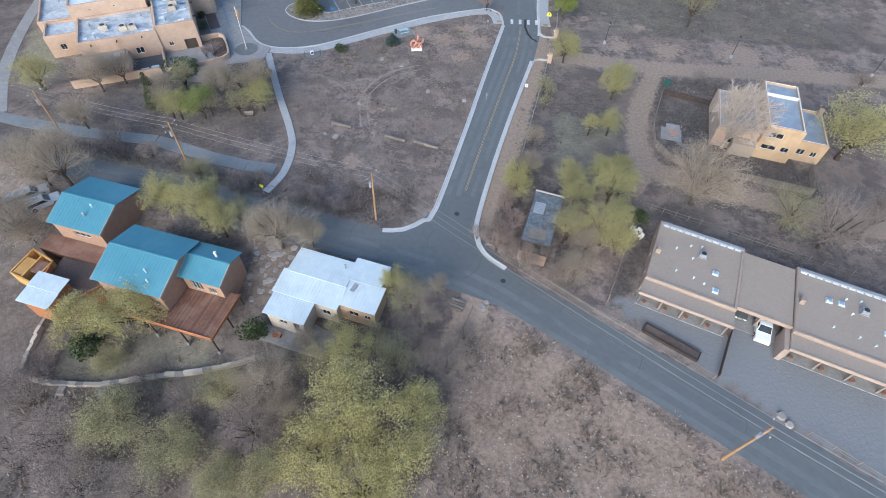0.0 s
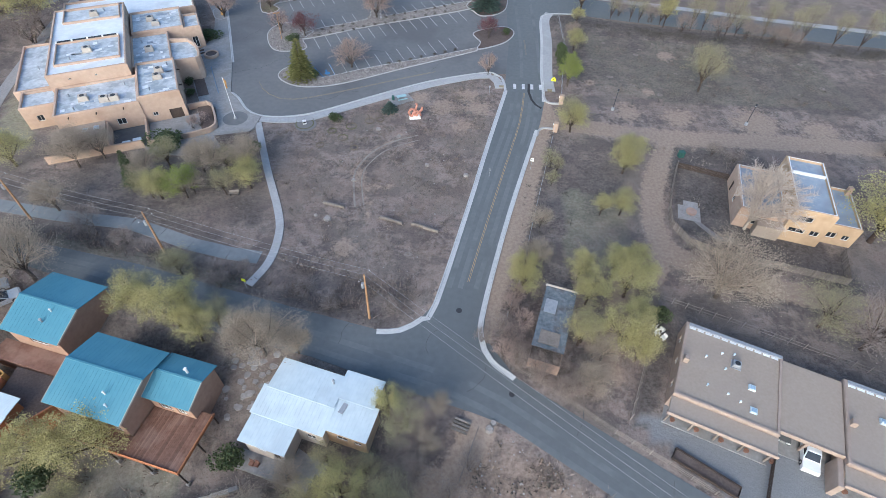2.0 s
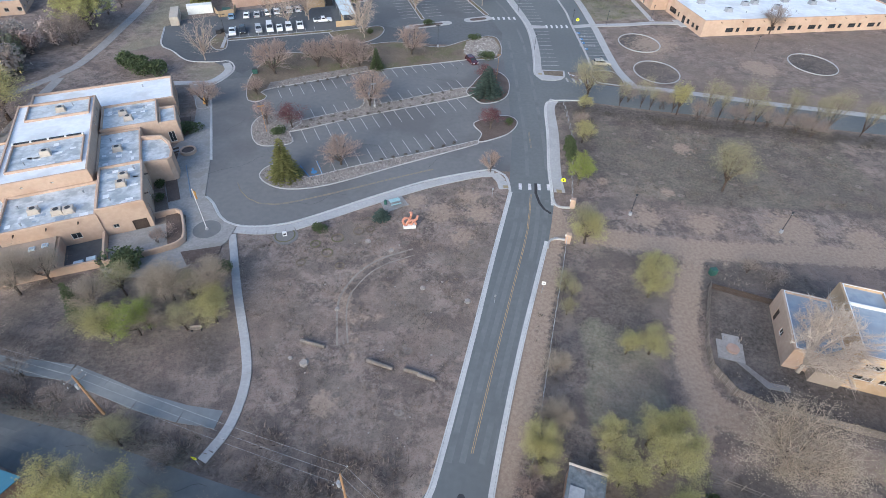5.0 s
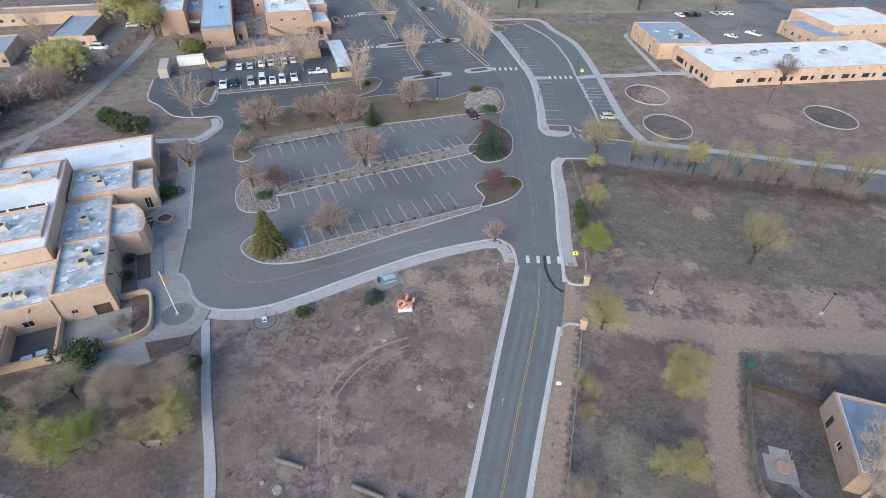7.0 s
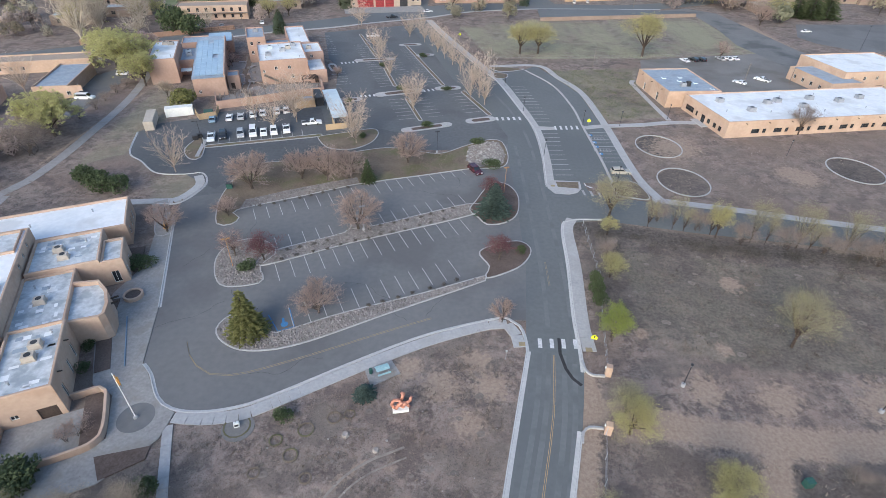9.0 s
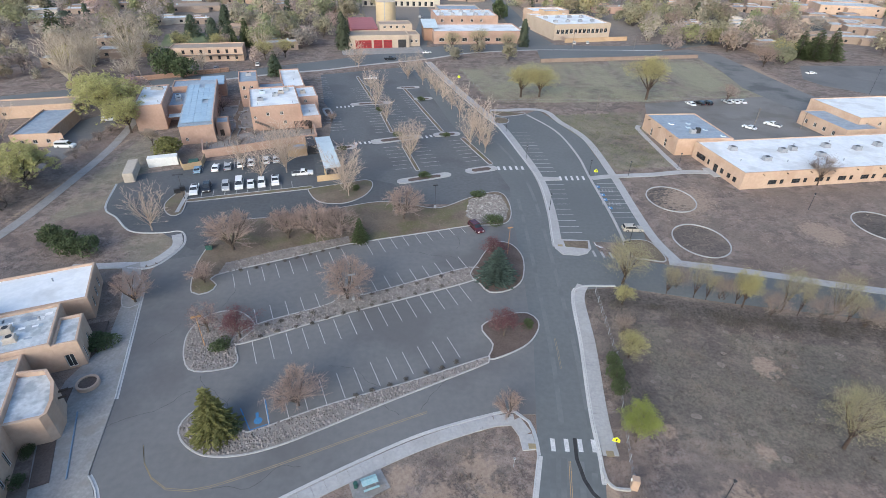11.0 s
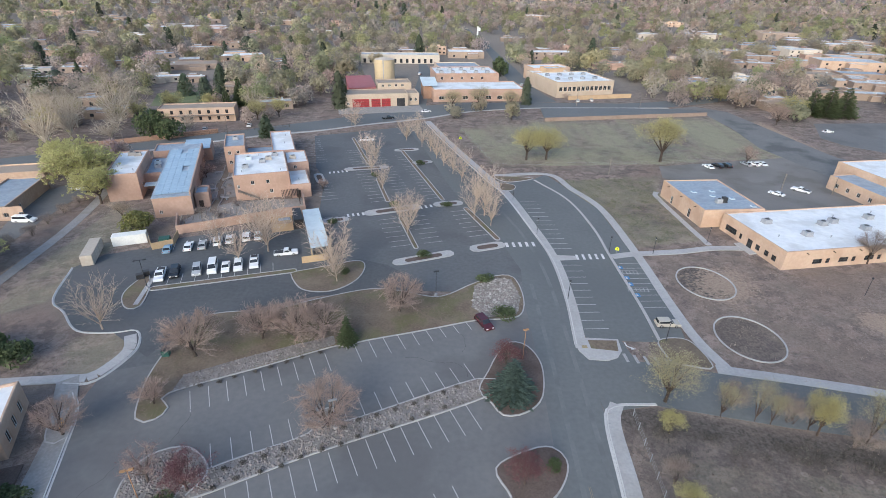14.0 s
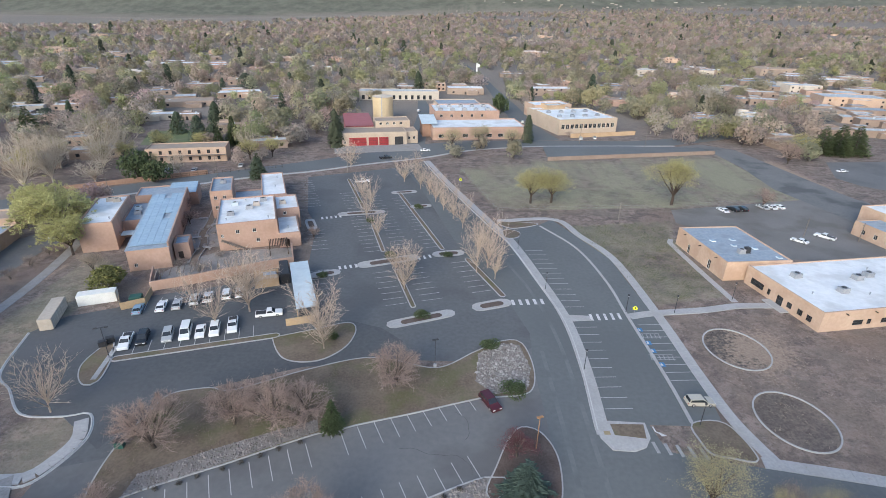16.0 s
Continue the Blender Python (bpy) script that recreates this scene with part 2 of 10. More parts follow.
    "leaf_willow": shade("leaf_willow", (0.43, 0.42, 0.19), (0.55, 0.53, 0.26), 0.9, 0.3, 2.0, 0, islands=0.22, glow=0.4),
    "stucco_tan": shade("stucco_tan", (0.33, 0.255, 0.21), (0.40, 0.315, 0.265), 0.95, 0.15, 1.5, 0.3),
    "dry_grass": shade("dry_grass", (0.21, 0.16, 0.122), (0.32, 0.255, 0.2), 0.95, 0.15, 2, 0, islands=0.35),
    "sage": shade("sage", (0.115, 0.10, 0.085), (0.18, 0.16, 0.135), 0.95, 0.15, 2, 0, islands=0.35),
    "weed_green": shade("weed_green", (0.10, 0.105, 0.06), (0.17, 0.165, 0.10), 0.95, 0.15, 2, 0, islands=0.35),
    "brush": shade("brush", (0.22, 0.175, 0.147), (0.335, 0.28, 0.235), 0.95, 0.15, 2, 0, islands=0.35),
    "mulch": shade("mulch", (0.085, 0.064, 0.055), (0.15, 0.115, 0.1), 0.95, 0.4, 4, 0.3),
    "rock": shade("rock", (0.22, 0.195, 0.178), (0.36, 0.325, 0.30), 0.9, 0.8, 4, 0.2, islands=0.3),
    "brush_dark": shade("brush_dark", (0.15, 0.115, 0.1), (0.225, 0.178, 0.152), 0.95, 0.15, 2, 0, islands=0.35),
    "shrub_dark": shade("shrub_dark", (0.075, 0.068, 0.06), (0.12, 0.11, 0.095), 0.9, 0.5, 3, 0, islands=0.3),
    "rock_mixed": shade("rock_mixed", (0.155, 0.137, 0.128), (0.285, 0.26, 0.247), 0.9, 0.8, 3, 0.2, islands=0.32),
    "stone_pale": shade("stone_pale", (0.23, 0.215, 0.205), (0.37, 0.35, 0.335), 0.9, 0.5, 3, 0.2, islands=0.25),
    "stone_flat": shade("stone_flat", (0.25, 0.23, 0.22), (0.36, 0.34, 0.33), 0.9, 0.5, 3, 0.2, jitter=0.2),
    "tyre": shade("tyre", (0.015, 0.015, 0.016), (0.025, 0.025, 0.026), 0.8, 2, 8, 0),
    "rim": shade("rim", (0.4, 0.4, 0.42), (0.5, 0.5, 0.52), 0.35, 2, 8, 0, metal=0.8),
    "sculpture": shade("sculpture", (0.46, 0.2, 0.135), (0.58, 0.29, 0.21), 0.6, 0.6, 3, 0.1),
    "table_teal": shade("table_teal", (0.3, 0.47, 0.49), (0.42, 0.56, 0.58), 0.6, 1, 4, 0),
    "sign_yellow": shade("sign_yellow", (0.72, 0.78, 0.02), (0.78, 0.84, 0.03), 0.5, 1, 4, 0),
    "tank": shade("tank", (0.5, 0.4, 0.26), (0.58, 0.47, 0.31), 0.6, 0.3, 2, 0.02),
    "bin_green": shade("bin_green", (0.03, 0.09, 0.075), (0.05, 0.12, 0.1), 0.6, 1, 4, 0),
    "terracotta": shade("terracotta", (0.22, 0.115, 0.08), (0.3, 0.16, 0.115), 0.8, 1, 4, 0.1),
}
CAR_PAINT = {"white": (0.75, 0.76, 0.77), "silver": (0.42, 0.43, 0.44), "black": (0.02, 0.021, 0.024), "maroon": (0.07, 0.016, 0.022), "blue": (0.22, 0.32, 0.42), "beige": (0.45, 0.42, 0.36), "grey": (0.12, 0.125, 0.13)}
for k, c in CAR_PAINT.items():
    M["car_" + k] = shade("car_paint_" + k, c, tuple(min(1, v * 1.06) for v in c), 0.25, 0.8, 3, 0, spec=0.6)


# ---- kit ----
class Geo:
    """Collects vertices and faces of one mesh."""

    def __init__(self):
        self.v, self.f, self.split = [], [], 0

    def add(self, vs, fs):
        k = len(self.v)
        self.v += [tuple(p) for p in vs]
        self.f += [tuple(i + k for i in q) for q in fs]
        return self

    def box(self, x0, x1, y0, y1, z0, z1, chamfer=0.0, m=None):
        c = chamfer
        if c:
            vs = [(x0, y0, z0), (x1, y0, z0), (x1, y1, z0), (x0, y1, z0), (x0, y0, z1 - c), (x1, y0, z1 - c), (x1, y1, z1 - c), (x0, y1, z1 - c),
                  (x0 + c, y0 + c, z1), (x1 - c, y0 + c, z1), (x1 - c, y1 - c, z1), (x0 + c, y1 - c, z1)]
            fs = [(3, 2, 1, 0), (8, 9, 10, 11)] + [(i, (i + 1) % 4, 4 + (i + 1) % 4, 4 + i) for i in range(4)] + [(4 + i, 4 + (i + 1) % 4, 8 + (i + 1) % 4, 8 + i) for i in range(4)]
        else:
            vs = [(x0, y0, z0), (x1, y0, z0), (x1, y1, z0), (x0, y1, z0), (x0, y0, z1), (x1, y0, z1), (x1, y1, z1), (x0, y1, z1)]
            fs = [(3, 2, 1, 0), (4, 5, 6, 7)] + [(i, (i + 1) % 4, 4 + (i + 1) % 4, 4 + i) for i in range(4)]
        if m is not None:
            vs = [m @ Vector(p) for p in vs]
        return self.add(vs, fs)

    def prism(self, pts, z0, z1, bottom=False):
        area = sum(a[0] * b[1] - b[0] * a[1] for a, b in zip(pts, pts[1:] + pts[:1]))
        pts = list(pts) if area > 0 else list(pts)[::-1]
        n = len(pts)
        vs = [(x, y, z0) for x, y in pts] + [(x, y, z1) for x, y in pts]
        fs = [tuple(range(n, 2 * n))] + [(i, (i + 1) % n, n + (i + 1) % n, n + i) for i in range(n)]
        if bottom:
            fs.append(tuple(range(n - 1, -1, -1)))
        return self.add(vs, fs)

    def ribbon(self, path, left, right, z0, z1, closed=False):
        """A bar along a path, from left to right of it (right negative), z0 to z1 high."""
        p = np.array(path, float)
        n = len(p)
        prev, nxt = (np.roll(p, 1, 0), np.roll(p, -1, 0)) if closed else (np.vstack([p[:1], p[:-1]]), np.vstack([p[1:], p[-1:]]))
        d = nxt - prev
        d /= np.maximum(np.linalg.norm(d, axis=1, keepdims=True), 1e-6)
        s = np.stack([-d[:, 1], d[:, 0]], 1)
        a, b = p + s * left, p + s * right
        vs = [(*q, z0) for q in b] + [(*q, z0) for q in a] + [(*q, z1) for q in b] + [(*q, z1) for q in a]
        fs = []
        for i in range(n if closed else n - 1):
            j = (i + 1) % n
            fs += [(2 * n + i, 2 * n + j, 3 * n + j, 3 * n + i), (i, j, 2 * n + j, 2 * n + i), (n + j, n + i, 3 * n + i, 3 * n + j)]
        if not closed:
            fs += [(0, 2 * n, 3 * n, n), (n - 1, 2 * n - 1, 4 * n - 1, 3 * n - 1)]
        return self.add(vs, fs)

    def tube(self, a, b, ra, rb=None, n=6, cap=True):
        a, b = Vector(a), Vector(b)
        rb = ra if rb is None else rb
        w = (b - a).normalized()
        u = w.cross(Vector((0, 0, 1)) if abs(w.z) < 0.9 else Vector((1, 0, 0))).normalized()
        v = w.cross(u)
        vs = [c + (u * math.cos(6.2832 * i / n) + v * math.sin(6.2832 * i / n)) * r for c, r in ((a, ra), (b, rb)) for i in range(n)]
        fs = [(i, (i + 1) % n, n + (i + 1) % n, n + i) for i in range(n)]
        if cap:
            fs += [tuple(range(n, 2 * n)), tuple(range(n - 1, -1, -1))]
        return self.add(vs, fs)

    def disc(self, x, y, r, z0, z1, n=24, ry=None):
        return self.prism([(x + r * math.cos(6.2832 * i / n), y + (ry or r) * math.sin(6.2832 * i / n)) for i in range(n)], z0, z1)

    def mesh(self, name):
        me = bpy.data.meshes.new(name)
        me.from_pydata(self.v, [], self.f)
        me.update()
        return me


def part(name, g, mat, parent=None, label="", at=None, smooth=False):
    """One mesh object, under a thing or a part."""
    me = g.mesh(name) if isinstance(g, Geo) else g
    if not me.materials:
        for one in mat.split("+"):
            me.materials.append(M[one])
        if isinstance(g, Geo) and g.split:
            me.polygons.foreach_set("material_index", np.array([0] * g.split + [1] * (len(g.f) - g.split), dtype=np.int32))
    if smooth:
        me.shade_smooth()
    ob = new(name, me)
    if parent is not None:
        ob.parent = parent
    if at is not None:
        ob.matrix_basis = at
    if label:
        ob["label"] = label
    return ob


def thing(name, m, label, category, group=""):
    ob = new(name)
    ob.empty_display_size = 0.3
    ob.matrix_basis = m
    return tagged(ob, label, category, group)


def setting(name, g, mat, label, category):
    return tagged(part(name, g, mat), label, category, "", "structure")


def smooth_path(pts, step=1.5, closed=False):
    """A rounded line through the points."""
    p = [np.array(q, float) for q in pts]
    n = len(p)
    out = []
    for i in range(n if closed else n - 1):
        a, b = p[i], p[(i + 1) % n]
        pa = p[i - 1] if closed or i > 0 else a * 2 - b
        pb = p[(i + 2) % n] if closed or i + 2 < n else b * 2 - a
        k = max(1, int(np.linalg.norm(b - a) / step))
        for j in range(k):
            t = j / k
            out.append(tuple(0.5 * (2 * a + (b - pa) * t + (2 * pa - 5 * a + 4 * b - pb) * t * t + (3 * a - 3 * b + pb - pa) * t ** 3)))
    if not closed:
        out.append(tuple(p[-1]))
    return out


def turned(x, y, deg, z=0.0):
    return pose(x, y, z, 0, 0, deg)


def to_plan(m, pts):
    return [tuple((m @ Vector((x, y, 0)))[:2]) for x, y in pts]


BANK_X = [-400, -55, -28, -7, 8, 16, 29, 41, 60, 400]
BANK_Y = [150, 55.0, 46.7, 41, 36.6, 31.2, 22.2, 14.0, 0, -250]


def land(x, y):
    """Height of the ground: level town, falling away south of the lower road, hills at the horizon."""
    d = np.maximum(0, np.interp(x, BANK_X, BANK_Y) - y - 0.8)
    z = -10 * (1 - np.exp(-0.03 * d))
    fan = np.clip((y - 1500) / 2500, 0, 1) ** 1.5 * np.clip(62 + 130 * x / np.maximum(y, 500), 0, 170)
    far = np.maximum(0, y - 4000 + 90 * np.sin(x / 420.0))
    return z + fan + 0.36 * far * (0.9 + 0.1 * np.sin(x / 540.0 + 1) + 0.05 * np.sin(x / 230.0))


# ---- ground ----
def seg_dist(X, Y, path):
    """Distance of grid points from a line through the points of path."""
    best = np.full(X.shape, 1e9)
    for (ax, ay), (bx, by) in zip(path, path[1:]):
        dx, dy = bx - ax, by - ay
        t = np.clip(((X - ax) * dx + (Y - ay) * dy) / (dx * dx + dy * dy), 0, 1)
        best = np.minimum(best, np.hypot(X - ax - t * dx, Y - ay - t * dy))
    return best


def in_poly(X, Y, pts):
    inside = np.zeros(X.shape, bool)
    for (ax, ay), (bx, by) in zip(pts, pts[1:] + pts[:1]):
        if ay != by:
            inside ^= ((ay > Y) != (by > Y)) & (X < (bx - ax) * (Y - ay) / (by - ay) + ax)
    return inside


def rough_field(shape, seed, cells):
    """Smooth random values, about -1 to 1, by summed octaves."""
    rng = np.random.default_rng(seed)
    out = np.zeros(shape)
    for k, amp in ((cells, 0.4), (cells * 3, 0.35), (cells * 8, 0.25)):
        g = rng.uniform(-1, 1, (k + 2, k + 2))
        i, j = np.linspace(0, k, shape[0]), np.linspace(0, k, shape[1])
        i0, j0 = i.astype(int), j.astype(int)
        fi, fj = (i - i0)[:, None], (j - j0)[None, :]
        out += amp * (g[np.ix_(i0, j0)] * (1 - fi) * (1 - fj) + g[np.ix_(i0 + 1, j0)] * fi * (1 - fj) + g[np.ix_(i0, j0 + 1)] * (1 - fi) * fj + g[np.ix_(i0 + 1, j0 + 1)] * fi * fj)
    return out


def lines(lo, hi, step, far, grow):
    mid = list(np.arange(lo, hi + step / 2, step))
    out, s = [], step
    x = hi
    while x < far:
        s = min(s * grow, 150)
        x += s
        out.append(x)
    left, s, x = [], step, lo
    while x > -far:
        s = min(s * grow, 150)
        x -= s
        left.append(x)
    return np.array(left[::-1] + mid + out)


gx, gy = lines(-110, 125, 1.1, 5500, 1.25), lines(-10, 290, 1.1, 6200, 1.25)
gy = gy[gy > -700]
GX, GY = np.meshgrid(gx, gy, indexing="ij")
R1, R2, R3 = (rough_field(GX.shape, k, 40) for k in (3, 4, 5))
GZ = land(GX, GY)
near = np.clip(1 - np.abs(GX) / 400, 0, 1) * np.clip(1 - np.abs(GY - 150) / 500, 0, 1)
GZ = GZ + np.where(GZ < -0.3, R1 * 0.5, -0.03 - 0.05 * np.abs(R1)) * near


def soft(d, width, edge=2.4):
    return np.clip((width + R1 * 0.7 - d) / edge + 0.5, 0, 1)


LANES = [([(19, 99.5), (42, 95.9), (65, 95.5), (90, 94.5), (130, 91)], 2.4), ([(41.5, 95), (39.8, 91), (35.4, 80), (33.7, 72), (34, 66), (31, 61)], 1.9), ([(34, 66), (42, 61), (56, 57.5), (75, 52)], 2.2),
         ([(2.5, 52), (8, 70), (13, 90), (16, 104)], 4.9), ([(-10, 92), (-15.5, 87), (-17, 82), (-15.5, 77.5), (-9.7, 78.5)], 0.35), ([(-16, 83), (-14, 76), (-13, 70)], 0.3),
         ([(-101, 165), (-101, 215)], 0.5), ([(5, 38), (3.5, 34), (1.5, 30), (-1, 30.5)], 2.2), ([(20, 60), (19, 50), (22, 44)], 1.2), ([(27, 61), (24, 52), (21, 46)], 1.5)]
a_lane = np.zeros(GX.shape)
for p, w in LANES:
    a_lane = np.maximum(a_lane, soft(seg_dist(GX, GY, p), w))
for cx, cy, r in [(-2, 103, 5), (3, 108, 4), (5, 103, 5), (2, 97, 4), (-7, 106, 3.5), (62, 102, 7), (74, 100, 6), (36, 104, 5), (46, 103, 5), (-19.4, 70, 1.3), (-10, 93, 1.0), (-14, 95, 1.2), (-4, 84, 1.1), (3, 82, 1.3), (-8, 90, 0.8), (-16, 64, 2.5), (60, 186, 12), (85, 172, 8), (30, 115, 2), (42, 112, 2), (50, 128, 3), (-28.5, 95.3, 1.8)]:
    a_lane = np.maximum(a_lane, 0.8 * np.clip(1.2 - np.hypot(GX - cx, GY - cy) / r + R2 * 0.4, 0, 1))
a_lane = np.maximum(a_lane, 0.7 * in_poly(GX, GY, [(130, 284), (152, 287), (150, 346), (131, 356)]) * np.clip(0.8 + R2, 0, 1))
a_green = np.zeros(GX.shape)
for pts, amt in [([(0.7, 312), (12.6, 263), (74, 270), (129, 283), (125, 346), (38, 328)], 0.9), ([(33, 250), (70, 258), (64, 243), (63, 208), (45, 203)], 0.55), ([(-86, 184), (-84, 172), (-92, 165), (-96, 190), (-98, 222), (-86, 215), (-84, 196)], 0.5),
                 ([(-76, 84), (-87, 112), (-91, 106), (-86, 92), (-81, 82)], 0.8), ([(-58, 163), (-40, 160), (-22, 163), (-20, 170), (-40, 168), (-48, 166)], 0.45), ([(18, 62), (28, 60), (30, 76), (20, 80)], 0.45), ([(-50, 25), (-30, 25), (-30, 33), (-50, 36)], 0.5),
                 ([(30, 112), (48, 108), (85, 108), (85, 132), (60, 134), (32, 138)], 0.2), ([(-58, 166), (-72, 160), (-66, 151), (-60, 151)], 0.4), ([(-64, 60), (-30, 54), (-30, 57), (-60, 64)], 0.35)]:
    a_green = np.maximum(a_green, in_poly(GX, GY, pts) * amt * np.clip(0.75 + R2 * 1.2, 0, 1))
a_straw = np.clip((np.interp(GX, BANK_X, BANK_Y) - GY) / 4, 0, 1) * np.clip((GX - 1.5 + R1 * 2) / 2.5, 0, 1)
a_straw = np.maximum(a_straw, 0.75 * np.clip(0.2 + R3, 0, 1) * in_poly(GX, GY, [(-25, 60), (-8, 52), (0, 58), (8, 100), (-8, 95), (-28, 92), (-32, 84)]))
a_straw = np.maximum(a_straw, 0.7 * np.clip(0.7 + R2, 0, 1) * in_poly(GX, GY, [(48, 158), (110, 146), (160, 140), (160, 205), (75, 192), (70, 200), (47, 198)]))
a_dark = np.zeros(GX.shape)
for pts, amt in [([(38, 70), (41.5, 86), (50, 83), (46, 71), (60, 66), (59, 61.5), (42, 66)], 0.9), ([(30.5, 56), (27.5, 48.6), (23, 39), (26, 39), (32, 51)], 0.9), ([(42, 86.5), (38, 93), (54, 92), (52, 84)], 0.6), ([(-60, 20), (-63, 56), (-34, 47), (-16, 44), (-8, 36), (2, 30), (2, 0), (-60, 0)], 0.35),
                 ([(28, 145), (38, 143.5), (85, 139), (86, 132), (60, 133), (28, 138)], 0.7), ([(23.5, 118), (24.5, 146), (33, 144), (32, 118)], 0.5), ([(27, 116), (44, 109), (85, 106), (85, 134), (60, 136), (28, 141)], 0.75), ([(10, 52), (30, 58), (33, 94), (19, 96)], 0.4), ([(34, 20), (80, 40), (80, 60), (34, 50)], 0.4), ([(-78, 20), (-49, 20), (-50, 36), (-52, 46), (-72, 50)], 0.75), ([(43, 92), (57, 94), (60, 86), (60, 66), (46, 70), (37.5, 75.5), (41, 86)], 0.95), ([(18, 99), (21, 99), (16, 74), (11, 54), (9, 54), (12.5, 75)], 0.8), ([(42, 288), (47, 269), (67, 273), (64, 290)], 0.7), ([(36, 248), (66, 255), (62, 240), (58, 225), (50, 218), (47, 208), (44, 206)], 0.5), ([(-45, 62), (-34, 92), (-60, 84), (-72, 76), (-72, 71)], 0.55)]:
    a_dark = np.maximum(a_dark, in_poly(GX + R2 * 1.5, GY + R3 * 1.5, pts) * amt * np.clip(0.8 + R3 * 0.8, 0, 1))
for cx, cy, rx, ry in [(55, 186.6, 5.9, 6.9), (54.8, 166.6, 5.9, 6.9), (101.7, 175.6, 6.2, 7.1)]:
    a_dark = np.maximum(a_dark, np.where(R3 > 0, 0.7, 1.0) * (0.65 if cx == 54.8 else 1.0) * (np.hypot((GX - cx) / rx, (GY - cy) / ry) < 1))
# dark ditches and brushy verges, and painted shade in the alley behind the tan houses
for path, w, amt in [([(-110, 76), (-63, 64.5), (-45, 61), (-28, 56)], 1.7, 0.9), ([(-110, 84), (-70, 73), (-52, 70.5), (-36, 65)], 1.5, 0.7), ([(26, 145.5), (38, 143.2), (60, 139.5), (85, 136), (140, 128)], 2.6, 1.0),
                     ([(-9, 50.8), (-28, 55.2)], 1.0, 0.9), ([(-13.5, 73), (-14, 78), (-14.8, 83), (-13, 88), (-9, 92)], 0.5, 0.6), ([(31, 49.8), (50, 42), (68, 34.5)], 2.0, 0.9), ([(36, 63), (44, 58.5), (58, 55)], 2.2, 0.6)]:
    a_dark = np.maximum(a_dark, amt * soft(seg_dist(GX, GY, path), w, 1.5))
# darker yards and plots; the fence strip behind the tan houses is painted shade
for pts, amt in [([(-60, 52), (-40, 48), (-28, 46.2), (-19, 44), (-21, 33), (-40, 35), (-60, 38)], 0.8), ([(-21, 34), (-4, 34), (-2, 40), (-8, 38), (-14, 36)], 0.8), ([(-62, 70), (-110, 84), (-112, 125), (-96, 118), (-82, 84)], 0.65), ([(-30, 58), (-8, 51.4), (-4, 53), (-6, 57), (-26, 62)], 0.55), ([(28, 122), (44, 118), (62, 120), (62, 132), (30, 137)], 0.5), ([(21, 93), (30, 94), (34, 91), (31, 82), (27, 72), (16, 72), (18, 81)], 0.75), ([(37, 70), (39, 80), (42.5, 92), (60, 91.5), (52, 84), (48, 70)], 1.0), ([(-55, 75), (-45, 69.5), (-29, 68), (-32, 79), (-46, 80)], 0.8), ([(30, 56), (47, 51.5), (60, 46), (61, 51), (48, 56), (36, 59)], 0.8), ([(41, 59), (53, 59), (62, 57), (62, 67), (49, 63.5)], 0.75), ([(-22, 35), (-2, 35), (2, 24), (-8, 12), (-24, 20)], 0.7), ([(34, 250), (68, 257), (63, 243), (62, 210), (46, 204)], 0.8), ([(62, 112), (95, 106), (95, 130), (70, 132)], 0.55)]:
    a_dark = np.maximum(a_dark, in_poly(GX + R2 * 3, GY + R3 * 3, pts) * amt * np.clip(0.6 + R1 * 1.4, 0, 1))
a_gravel = np.zeros(GX.shape)
for pts in [[(23.3, 38.4), (34.4, 27.6), (40, 23.2), (55, 12), (75, 8), (75, 25), (53, 28), (45, 33), (50, 42), (42, 40), (37.8, 34.2), (27, 38.5)]]:
    a_gravel = np.maximum(a_gravel, in_poly(GX + R2 * 0.5, GY + R3 * 0.5, pts) * 1.0)
a_far = np.clip((GY - 3950 + 90 * np.sin(GX / 420.0) + 120 * R1) / 150, 0, 1)
PLAIN = np.clip((GY - 1500 - 2500 * np.clip(GX / np.maximum(GY, 500) + 0.8, 0, 2)) / 300, 0, 1)
a_green = np.maximum(a_green, 0.55 * PLAIN * np.clip(0.7 + R2, 0, 1))
a_lane = np.maximum(a_lane, 0.9 * PLAIN * np.clip(R3 * 4 - 0.9, 0, 1))
a_town = np.clip((GY - 375) / 60, 0, 1)

ni, nj = GX.shape
idx = np.arange(ni * nj).reshape(ni, nj)
quads = np.stack([idx[:-1, :-1], idx[1:, :-1], idx[1:, 1:], idx[:-1, 1:]], -1).reshape(-1, 4)
gm = bpy.data.meshes.new("ground")
gm.vertices.add(ni * nj)
gm.vertices.foreach_set("co", np.stack([GX, GY, GZ], -1).astype(np.float32).ravel())
gm.loops.add(quads.size)
gm.loops.foreach_set("vertex_index", quads.astype(np.int32).ravel())
gm.polygons.add(len(quads))
gm.polygons.foreach_set("loop_start", np.arange(0, quads.size, 4, dtype=np.int32))
gm.update(calc_edges=True)
for name, arr in (("lane", a_lane), ("green", a_green), ("straw", a_straw), ("dark", a_dark), ("gravel", a_gravel), ("far", a_far), ("town", a_town)):
    at = gm.attributes.new(name, "FLOAT", "POINT")
    at.data.foreach_set("value", arr.astype(np.float32).ravel())
gm.shade_smooth()


